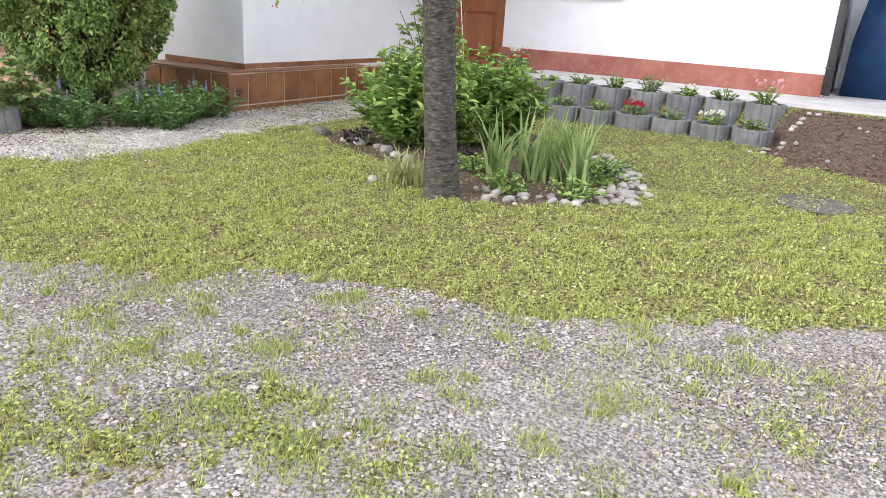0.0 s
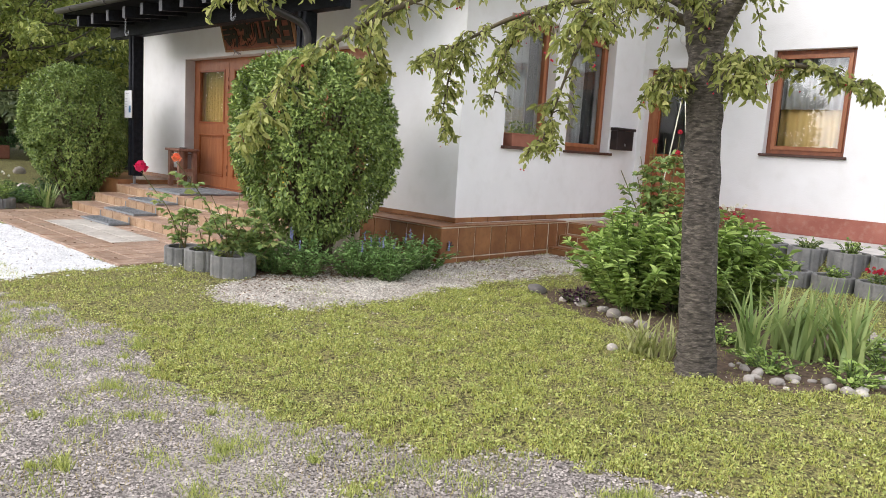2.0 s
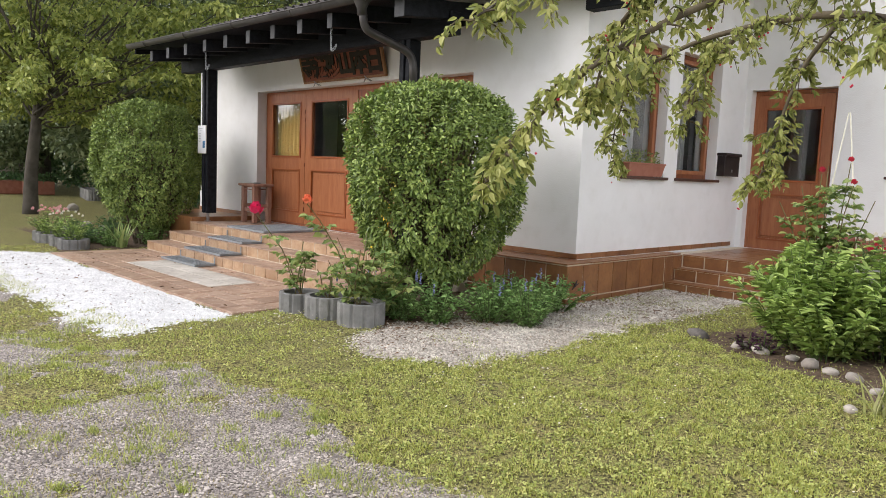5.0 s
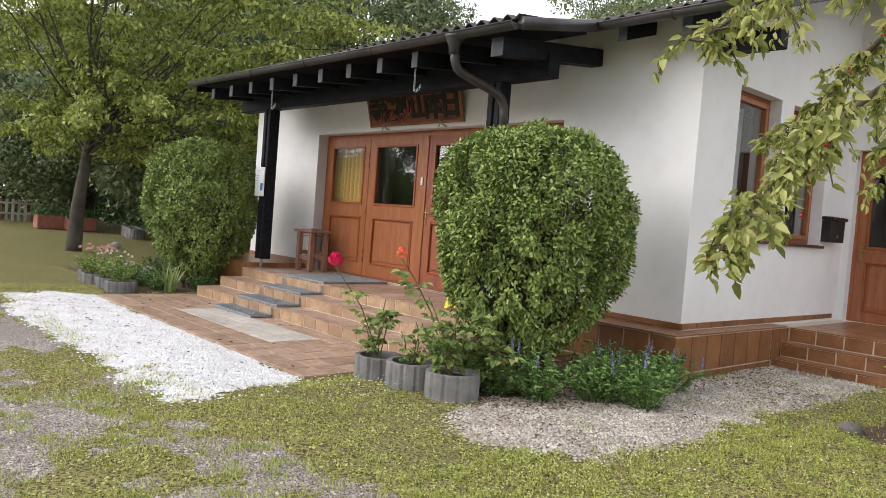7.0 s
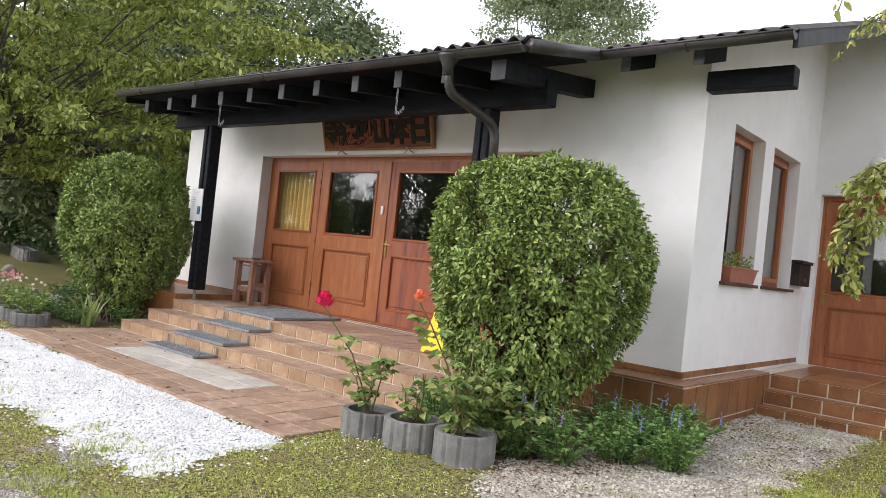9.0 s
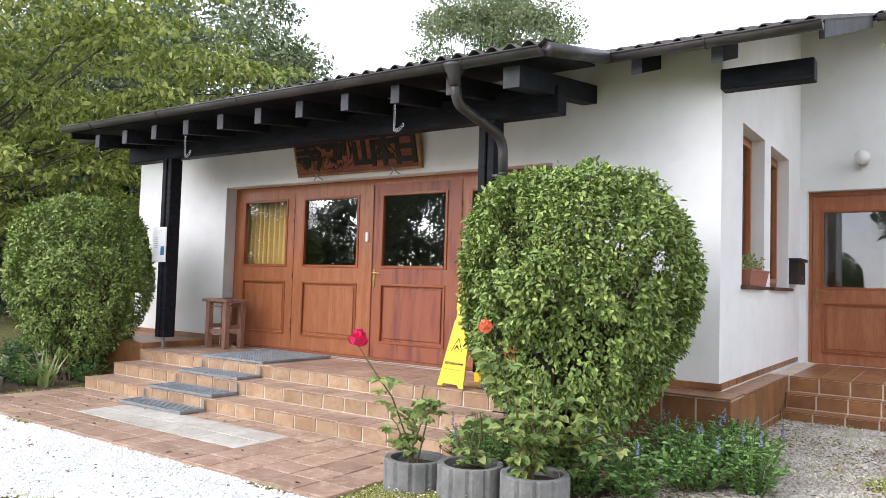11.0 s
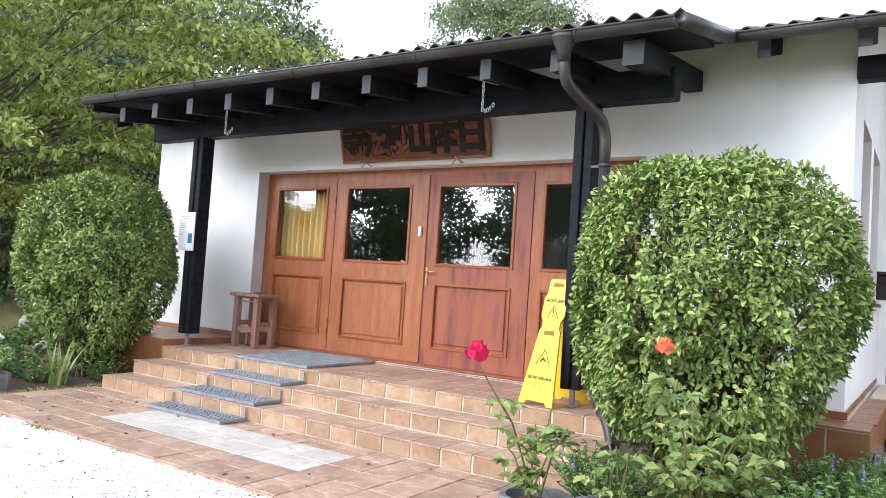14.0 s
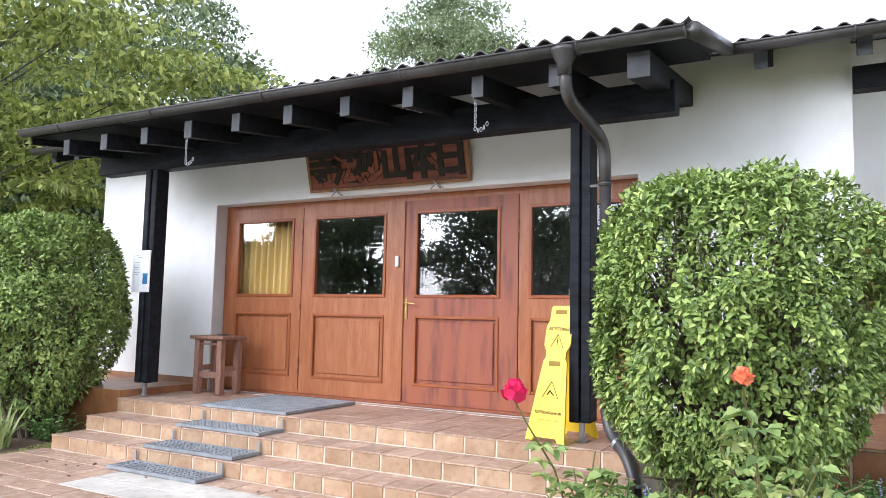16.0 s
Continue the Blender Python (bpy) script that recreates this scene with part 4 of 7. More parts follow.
sign = thing("temple_sign", -11.47, 6.2, 2.9, "weathered red-brown wooden board with carved black characters", "sign")
SIGN_M = pose(-11.49, 6.262, 2.872, 105, 0, 0)
bm = new_box(-1.02, 1.02, 0.0, 0.43, -0.025, 0.0, 0.004)
bm.transform(SIGN_M)
sign_board = part("board", bm, SIGN_RED, sign)
bm = bmesh.new()
for a, b, c, d in ((-1.05, 1.05, -0.03, 0.005), (-1.05, 1.05, 0.425, 0.46), (-1.05, -1.015, 0.005, 0.425), (1.015, 1.05, 0.005, 0.425)):
    box(bm, a, b, c, d, -0.03, 0.022, 0.005)
bm.transform(SIGN_M)
part("moulding", bm, SIGN_FRAME, sign, "worn gilt brown edge moulding")
for k, ch in enumerate("寺法妙山本日"):
    lettering("carved_character", ch, 0.425, SIGN_M @ pose(-0.83 + k * 0.333, 0.215, 0.008), SIGN_DARK, sign_board, 0.017, "", 0.006)
for x in (-12.12, -10.82):
    bm = bmesh.new()
    tube(bm, [(x - 0.075, 6.21, 2.775), (x, 6.19, 2.832), (x + 0.085, 6.21, 2.780)], [0.006, 0.012, 0.006], 6)
    tube(bm, [(x, 6.301, 2.80), (x, 6.19, 2.832), (x - 0.015, 6.17, 2.86)], 0.010, 6)
    part("bracket", bm, STEEL, sign, "small grey metal bracket")

notice = thing("notice_board", -14.2, 5.27, 1.64, "white notice sheet with a small blue photo on the post", "notice")
part("backing", new_box(-14.33, -14.035, 5.280, 5.298, 1.645, 2.125, 0.004), WHITE_PLASTIC, notice)
sheet = part("sheet", new_box(-14.318, -14.047, 5.277, 5.280, 1.66, 2.11), PAPER, notice, "printed white paper sheet")
for k, (a, b) in enumerate(((0.05, 0.19), (0.09, 0.16), (0.03, 0.12), (0.03, 0.12), (0.03, 0.12), (0.03, 0.11), (0.03, 0.12), (0.03, 0.10))):
    z = 2.075 - k * 0.028 - (0.03 if k > 1 else 0)
    part("text_line", new_box(-14.318 + a, -14.318 + b, 5.2755, 5.277, z - 0.007, z), GREY_INK, sheet, "grey line of unreadable print")
part("photo", new_box(-14.137, -14.057, 5.2755, 5.277, 1.74, 1.86), BLUE_PRINT, sheet, "small blue photo")

lamp = thing("wall_lamp", -6.22, 10.36, 3.25, "white opal globe lamp on the wing wall", "lamp")
part("globe", lathe(bmesh.new(), [(0.001, -0.10), (0.05, -0.087), (0.087, -0.05), (0.10, 0), (0.087, 0.05), (0.05, 0.087), (0.001, 0.10)], -6.22, 10.28, 3.30, 20), OPAL, lamp, smooth=True)
part("base", tube(bmesh.new(), [(-6.22, 10.419, 3.24), (-6.22, 10.36, 3.24), (-6.22, 10.30, 3.22)], [0.055, 0.045, 0.04], 14), STEEL, lamp)

mailbox = thing("letterbox", -6.88, 9.9, 1.59, "dark brown metal letterbox on the side wall", "letterbox")
box_body = part("body", new_box(WX + 0.001, WX + 0.12, 9.66, 10.14, 1.60, 1.89, 0.006), MAILBOX, mailbox)
bm = new_box(WX + 0.001, WX + 0.145, 9.64, 10.16, 1.892, 1.935, 0.006)
part("flap_lid", bm, MAILBOX, mailbox, "overhanging dark lid")
part("badge", new_box(WX + 0.12, WX + 0.123, 9.88, 9.92, 1.66, 1.70), STEEL, box_body)

flowerbox = thing("window_box", -6.90, 7.6, 1.54, "terracotta window box with small plants on the sill", "planter")
bm = bmesh.new()
lo = [bm.verts.new(c) for c in ((-7.09, 7.24, 1.545), (-6.94, 7.24, 1.545), (-6.94, 8.02, 1.545), (-7.09, 8.02, 1.545))]
hi = [bm.verts.new(c) for c in ((-7.11, 7.20, 1.70), (-6.915, 7.20, 1.70), (-6.915, 8.06, 1.70), (-7.11, 8.06, 1.70))]
bm.faces.new(lo[::-1]), bm.faces.new(hi)
for k in range(4):
    bm.faces.new((lo[k], lo[(k + 1) % 4], hi[(k + 1) % 4], hi[k]))
part("trough", bm, TERRACOTTA, flowerbox)
q = np.random.RandomState(58)
wa = np.stack([q.uniform(-7.08, -6.95, 220), q.uniform(7.24, 8.02, 220), 1.705 + 0.15 * q.rand(220) ** 2], 1)
link("foliage", leaf_mesh("foliage", wa, q.normal(0, 1, (220, 3)) + np.array([0, 0, 0.5]), q.normal(0, 0.5, (220, 3)) + np.array([0, 0, 0.8]), 0.045, 0.022), ROSE_LEAF, flowerbox)
part("rim", new_box(-7.118, -6.907, 7.192, 8.068, 1.690, 1.712, 0.004), TERRACOTTA, flowerbox)

# stool by the doors
stool = thing("stool", -13.72, 6.08, 0.47, "weathered brown wooden stool beside the entrance doors", "stool")
part("seat", new_box(-14.00, -13.45, 5.88, 6.285, 1.112, 1.155, 0.010), STOOL_WOOD, stool)
part("apron", rail_frame(-13.92, -13.52, 1.045, 1.113, 0.02, 5.94, 5.96), STOOL_WOOD, stool)
part("apron", rail_frame(-13.92, -13.52, 1.045, 1.113, 0.02, 6.22, 6.24), STOOL_WOOD, stool)
for x in (-13.945, -13.58):
    for y in (5.915, 6.185):
        part("leg", new_box(x, x + 0.078, y, y + 0.078, 0.471, 1.112, 0.006), STOOL_WOOD, stool)
for y in (5.94, 6.215):
    part("stretcher", new_box(-13.873, -13.562, y, y + 0.025, 0.66, 0.73, 0.004), STOOL_WOOD, stool)
for x in (-13.915, -13.545):
    part("stretcher", new_box(x, x + 0.025, 5.982, 6.198, 0.74, 0.80, 0.004), STOOL_WOOD, stool)
tray = thing("ashtray", -13.62, 6.05, 1.155, "small grey metal ashtray on the stool", "ashtray")
part("dish", lathe(bmesh.new(), [(0.05, 0.001), (0.075, 0.022), (0.07, 0.022), (0.046, 0.006)], -13.64, 6.06, 1.156, 16), STEEL, tray)


def grating(x0, x1, y0, y1, z, label, lip=0.0):
    """A stiff step grate: rim bars and a lattice; lip: how far it bends down over the step's edge."""
    g = thing("step_grate", (x0 + x1) / 2, (y0 + y1) / 2, z, label, "mat", "step grates")
    bm = bmesh.new()
    for a, b, c, d in ((x0, x1, y0, y0 + 0.018), (x0, x1, y1 - 0.018, y1), (x0, x0 + 0.018, y0 + 0.018, y1 - 0.018), (x1 - 0.018, x1, y0 + 0.018, y1 - 0.018)):
        box(bm, a, b, c, d, z + 0.002, z + 0.030)
    part("rim", bm, GRATE, g)
    # solid sheet under the bars; its dark colour paints the shade in the holes
    part("bed", new_box(x0 + 0.018, x1 - 0.018, y0 + 0.018, y1 - 0.018, z + 0.002, z + 0.012), GRATE_DARK, g)
    bm = bmesh.new()
    n = int((x1 - x0 - 0.04) / 0.045)
    for k in range(n):
        x = x0 + 0.03 + k * (x1 - x0 - 0.06) / (n - 1)
        box(bm, x - 0.005, x + 0.005, y0 + 0.018, y1 - 0.018, z + 0.012, z + 0.027)
    m = int((y1 - y0 - 0.04) / 0.04)
    for k in range(m):
        y = y0 + 0.03 + k * (y1 - y0 - 0.06) / max(1, m - 1)
        box(bm, x0 + 0.018, x1 - 0.018, y - 0.006, y + 0.006, z + 0.013, z + 0.0285)
    part("lattice", bm, GRATE, g)
    if lip:
        for x in (x0, x1 - 0.022):
            part("upright_strip", new_box(x, x + 0.022, y1 - 0.012, y1 - 0.002, z + 0.03, z + lip), GRATE, g)
    return g


grating(-12.93, -11.80, 5.11, 6.24, 0.468, "grey lattice mat lying before the entrance doors")
grating(-12.86, -11.79, 4.74, 5.075, 0.318, "grey lattice mat lying on the upper step", 0.12)
grating(-12.86, -11.73, 4.36, 4.705, 0.168, "grey lattice mat lying on the lower step", 0.12)
grating(-12.91, -11.79, 4.02, 4.325, 0.026, "grey lattice mat lying before the first step", 0.12)


# folding warning sign
wet = thing("warning_sign", -9.3, 5.4, 0.47, "yellow folding wet floor warning sign on the porch", "warning sign")
WM = pose(-9.125, 5.39, 0.474, 0, 0, -14)


def sign_panel(lean, y_foot):
    """One leaf of the folding sign, wider at the foot, with cut-out feet; the grip slots are flat patches added later.
    """
    bm = bmesh.new()
    outline = [(-0.185, 0.0), (-0.12, 0.0), (-0.10, 0.03), (0.10, 0.03), (0.12, 0.0), (0.185, 0.0), (0.112, 0.64), (0.095, 0.66), (0.095, 0.72), (0.125, 0.77),
               (0.125, 0.92), (0.10, 0.98), (0.10, 1.08), (0.085, 1.10), (-0.085, 1.10), (-0.10, 1.08), (-0.10, 0.98), (-0.125, 0.92), (-0.125, 0.77), (-0.095, 0.72), (-0.095, 0.66), (-0.112, 0.64)]
    a = [bm.verts.new((x, -0.008, z)) for x, z in outline]
    b = [bm.verts.new((x, 0.008, z)) for x, z in outline]
    bm.faces.new(a), bm.faces.new(b[::-1])
    for k in range(len(a)):
        bm.faces.new((a[k], b[k], b[(k + 1) % len(a)], a[(k + 1) % len(a)]))
    bm.transform(WM @ pose(0, y_foot, 0, lean, 0, 0))
    return bm


front_leaf = part("front_leaf", sign_panel(-13, -0.25), YELLOW, wet)
part("rear_leaf", sign_panel(13, 0.25), YELLOW, wet)
FM = WM @ pose(0, -0.25, 0, -13, 0, 0) @ pose(0, -0.0095, 0, 90, 0, 0)
# grip slots without depth: the hollow's shade is painted as dark ochre
for z0, z1 in ((1.03, 1.065), (0.60, 0.64)):
    bm = new_box(-0.055, 0.055, z0, z1, -0.001, 0.001)
    bm.transform(FM)
    part("grip_slot", bm, GRIP, front_leaf, "flat patch in the dark colour of a shaded grip slot")
for zc, sz in ((0.80, 0.060), (0.40, 0.075)):
    bm = bmesh.new()
    p = [(0, zc + sz), (-sz, zc - sz * 0.75), (sz, zc - sz * 0.75)]
    tube(bm, [(*c, 0.001) for c in p + p[:1]], 0.0035, 4)
    bm.transform(FM)
    part("warning_triangle", bm, BLACK_INK, front_leaf, "black outlined warning triangle")
bm = tube(bmesh.new(), [(0, 0.768, 0.001), (0, 0.775, 0.001), (0, 0.783, 0.001), (0, 0.787, 0.001), (0, 0.830, 0.001)], [0.004, 0.004, 0.0005, 0.003, 0.005], 5)
bm.transform(FM)
part("exclamation_mark", bm, BLACK_INK, front_leaf, "black exclamation mark")
bm = tube(bmesh.new(), [(-0.035, 0.362, 0.001), (-0.005, 0.40, 0.001), (0.012, 0.38, 0.001), (0.035, 0.366, 0.001)], [0.004, 0.008, 0.006, 0.004], 5)
bm.transform(FM)
part("pictogram", bm, BLACK_INK, front_leaf, "black slipping pictogram")
bm = new_box(-0.12, 0.12, 0.165, 0.168, 0.0, 0.001)
bm.transform(FM)
part("printed_line", bm, BLACK_INK, front_leaf)
lettering("upper_word", "ACHTUNG", 0.040, FM @ pose(0, 0.905, 0.001), BLACK_INK, front_leaf, 0.0006, "", 0.0008)
lettering("lower_word", "RUTSCHGEFAHR", 0.034, FM @ pose(0, 0.225, 0.001), BLACK_INK, front_leaf, 0.0006, "", 0.0008)

# wing end: covered blue object
tarp = thing("covered_object", -0.3, 11.6, 0.62, "object under a dark blue tarpaulin beside the wing", "tarpaulin")
bm = bmesh.new()
prof = [(0.0, 0.0), (1.25, 0.0), (1.22, 0.6), (1.15, 1.15), (0.95, 1.45), (0.5, 1.55), (0.12, 1.4), (0.03, 0.7)]
rows = [[bm.verts.new((-0.96 + px + 0.02 * math.sin(3 * i + 5 * pz), 11.1 + i * 0.16, 0.58 + pz * (1 - 0.02 * (i % 3)))) for px, pz in prof] for i in range(8)]
for a, b in zip(rows, rows[1:]):
    for k in range(len(prof)):
        bm.faces.new((a[k], a[(k + 1) % len(prof)], b[(k + 1) % len(prof)], b[k]))
bm.faces.new(rows[0]), bm.faces.new(rows[-1][::-1])
part("cover", bm, BLUE_TARP, tarp, smooth=True)
bm = new_box(-1.1, 2.4, 10.42, 12.58, 0.1, 0.575)
tagged(part("pavement_side", bm, CONCRETE), "grey concrete paving beside the wing", "path", kind="structure")

manhole = thing("manhole_cover", -0.58, 5.76, gz(-0.58, 5.76), "weathered grey concrete manhole cover in the lawn", "manhole cover")
part("cover", lathe(bmesh.new(), [(0.27, -0.05), (0.27, 0.008), (0.255, 0.018), (0.20, 0.018), (0.195, 0.012), (0.0005, 0.012)], -0.58, 5.76, gz(-0.58, 5.76), 28), MANHOLE, manhole)


# ---- plants ----
rs = np.random.RandomState(5)


def stems_mesh(paths, r0, r1, n=5):
    bm = bmesh.new()
    for p in paths:
        k = len(p)
        tube(bm, p, [r0 + (r1 - r0) * i / (k - 1) for i in range(k)], n)
    return bm


def clipped_bush(name, label, cx, cy, z0, z1, r, leaf_n, leaf_len, material, seed, twig_bias=0.0):
    """A clipped evergreen ball: many stems, and leaves that stand out of a rounded barrel."""
    q = np.random.RandomState(seed)
    b = thing(name, cx, cy, gz(cx, cy), label, "bush", "clipped bushes")
    u = q.uniform(0, 2 * np.pi, leaf_n)
    w = q.uniform(-1, 1, leaf_n)
    hz = (z1 - z0) / 2
    d = np.stack([np.cos(u) * np.sqrt(1 - w * w), np.sin(u) * np.sqrt(1 - w * w), w], 1)
    e = 3.2
    k = (np.abs(d[:, 0]) ** 2 + np.abs(d[:, 1]) ** 2) ** (e / 2) + np.abs(d[:, 2]) ** e
    s = k ** (-1 / e)
    lump = 1 + 0.030 * np.sin(3 * u + 4 * w) + 0.025 * np.sin(7 * u - 6 * w + 1) + 0.035 * (q.rand(leaf_n) - 0.5)
    depth = 1 - np.abs(q.normal(0, 0.065, leaf_n))
    hollow = value_noise(u * r * 1.2 + 9, w * hz + 9, 3.6, seed) * 0.55 + value_noise(u * r * 1.2 + 9, w * hz + 9, 9.0, seed + 1) * 0.45 + 0.05 * np.cos(u) * (w < 0.3) + 0.05 * (w < -0.15) - 0.10 * (w > 0.75)
    depth *= 1 - 0.19 * sm(0.54, 0.66, hollow)
    taper = np.where(d[:, 2] < 0, 1 - 0.30 * np.maximum(-d[:, 2] * s, 0) ** 1.4, 1.0)
    scale = s * lump * depth
    at = np.stack([cx + d[:, 0] * scale * r * taper, cy + d[:, 1] * scale * r * taper, (z0 + z1) / 2 + d[:, 2] * scale * hz], 1)
    ahead = d * 0.50 + q.normal(0, 0.55, (leaf_n, 3)) - np.array([0, 0, 0.30])
    normal = d * 0.80 + q.normal(0, 0.36, (leaf_n, 3)) + np.array([0, 0, 0.55])
    L = q.uniform(0.6, 1.15, leaf_n) * leaf_len
    thin = (q.rand(leaf_n) < 1 - 0.45 * sm(-0.35, -0.95, d[:, 2] * s)) | (d[:, 2] > -0.3)
    thin &= q.rand(leaf_n) > 0.55 * sm(0.54, 0.66, hollow)
    link("crown", leaf_mesh("crown", at[thin], ahead[thin], normal[thin], L[thin], L[thin] * 0.46, 0.15), material, b)
    paths = []
    for i in range(150):
        a, t = q.uniform(0, 2 * np.pi), q.uniform(0.3, 0.98)
        zt = q.uniform(z0 + 0.1, z1 - 0.12)
        rr = r * t * (0.93 if zt > z0 + 0.5 else 0.75)
        fx, fy = cx + q.normal(0, 0.10), cy + q.normal(0, 0.10)
        tx, ty = cx + rr * math.cos(a), cy + rr * math.sin(a)
        paths.append([(fx, fy, gz(fx, fy) - 0.02), (fx + (tx - fx) * 0.35, fy + (ty - fy) * 0.35, z0 + 0.15 + (zt - z0) * 0.3), ((fx + tx * 2) / 3, (fy + ty * 2) / 3, z0 + (zt - z0) * 0.75), (tx, ty, zt)])
    tagged(part("stem_tangle", stems_mesh(paths, 0.022, 0.004), TWIG, b), kind="stuff")
    return b


clipped_bush("clipped_bush", "clipped round green bush standing by the house corner", -7.70, 4.71, 0.34, 2.40, 0.92, 62000, 0.054, HEDGE_LEAF, 31)
clipped_bush("clipped_bush", "clipped round green bush standing beside the porch steps", -15.22, 4.78, 0.25, 2.50, 0.92, 46000, 0.060, HEDGE_LEAF, 32)


def flower_head(bm, x, y, z, r, petals=14, seed=0):
    """A full rose head of overlapping cupped petals."""
    q = random.Random(seed)
    for k in range(petals):
        a = k * 2.4
        t = k / petals
        rr = r * (0.25 + 0.75 * t)
        zz = z + r * (0.55 - 0.75 * t)
        w = r * 0.62
        c = Vector((x + rr * 0.55 * math.cos(a), y + rr * 0.55 * math.sin(a), zz))
        out = Vector((math.cos(a), math.sin(a), 0))
        side = Vector((-math.sin(a), math.cos(a), 0))
        up = Vector((0, 0, 1))
        lean = 0.15 + 0.8 * t
        pts = [c - up * w * 0.5, c + side * w * 0.7 + out * w * 0.1 * lean, c + side * w * 0.45 + up * w * 0.6 + out * w * 0.55 * lean,
               c - side * w * 0.45 + up * w * 0.6 + out * w * 0.6 * lean, c - side * w * 0.7 + out * w * 0.1 * lean]
        bm.faces.new([bm.verts.new(p + Vector((q.uniform(-1, 1), q.uniform(-1, 1), q.uniform(-1, 1))) * r * 0.06) for p in pts])
    return bm


def concrete_ring(x, y, z, h=0.24, r=0.22, label="grey concrete planting ring with grooved sides", group="planting rings"):
    """A ring planter: grooved outer wall, flat rim, soil inside."""
    g = thing("planting_ring", x, y, z, label, "planter", group)
    n = 60
    bm = bmesh.new()
    prof = [(r * 0.985, -0.06), (r, 0.0), (r, h - 0.012), (r * 0.985, h), (r * 0.80, h), (r * 0.78, h - 0.012), (r * 0.78, h - 0.06)]
    rings = []
    for i, (pr, pz) in enumerate(prof):
        rings.append([bm.verts.new((x + pr * (0.93 if (k % 5 == 0 and i < 4) else 1) * math.cos(2 * math.pi * k / n), y + pr * (0.93 if (k % 5 == 0 and i < 4) else 1) * math.sin(2 * math.pi * k / n), z + pz)) for k in range(n)])
    for a, b in zip(rings, rings[1:]):
        for k in range(n):
            bm.faces.new((a[k], a[(k + 1) % n], b[(k + 1) % n], b[k]))
    bm.faces.new(rings[0][::-1])
    part("ring_wall", bm, RING, g)
    part("soil", lathe(bmesh.new(), [(r * 0.79, h - 0.058), (r * 0.4, h - 0.035), (0.0005, h - 0.03)], x, y, z, 20), SOIL, g, "dark planting soil")
    return g


def leaf_tuft(name, label, category, x, y, z, spread, height, n, leaf_len, material, seed, flowers=None, group="", stem_n=9, width=0.55):
    """A leafy plant: short stems with leaves round them, and flower heads on top."""
    q = np.random.RandomState(seed)
    p = thing(name, x, y, z, label, category, group)
    paths, ats, dirs = [], [], []
    per = max(2, n // stem_n)
    for i in range(stem_n):
        a, t = q.uniform(0, 2 * np.pi), math.sqrt(q.rand())
        tx, ty, tz = x + spread * t * math.cos(a), y + spread * t * math.sin(a), z + height * (1 - 0.45 * t * t) * q.uniform(0.7, 1.05)
        b = (x + 0.25 * (tx - x), y + 0.25 * (ty - y), z - 0.02)
        m = (x + 0.6 * (tx - x), y + 0.6 * (ty - y), z + (tz - z) * 0.6)
        paths.append([b, m, (tx, ty, tz)])
        s = q.uniform(0.15, 1.0, per)
        pos = np.where(s[:, None] < 0.6, np.array(b) + (np.array(m) - np.array(b)) * (s[:, None] / 0.6), np.array(m) + (np.array([tx, ty, tz]) - np.array(m)) * ((s[:, None] - 0.6) / 0.4))
        ats.append(pos)
        dd = q.normal(0, 1, (per, 3))
        dd[:, 2] = np.abs(dd[:, 2]) * 0.35
        dirs.append(dd + np.array([math.cos(a), math.sin(a), 0.0]) * 0.4)
    at, dd = np.concatenate(ats), np.concatenate(dirs)
    L = q.uniform(0.6, 1.15, len(at)) * leaf_len
    tagged(part("stem_tangle", stems_mesh(paths, 0.006, 0.0025, 4), STEM, p), kind="stuff")
    nrm = q.normal(0, 0.3, (len(at), 3)) + np.array([0, 0, 1.0])
    link("foliage", leaf_mesh("foliage", at, dd, nrm, L, L * width), material, p)
    if flowers:
        mat_, cnt, fr = flowers
        bm = bmesh.new()
        for i in range(cnt):
            a, t = q.uniform(0, 2 * np.pi), math.sqrt(q.rand()) * 0.85
            flower_head(bm, x + spread * t * math.cos(a), y + spread * t * math.sin(a), z + height * q.uniform(0.85, 1.1), fr, 8, i)
        tagged(part("blossoms", bm, mat_, p), kind="stuff")
    return p


FRONT = [(-8.34, 3.50), (-7.88, 3.50), (-7.42, 3.55)]
for x, y in FRONT:
    concrete_ring(x, y, gz(x, y), 0.21, 0.225, "grey concrete planting ring with a rose beside the terrace")


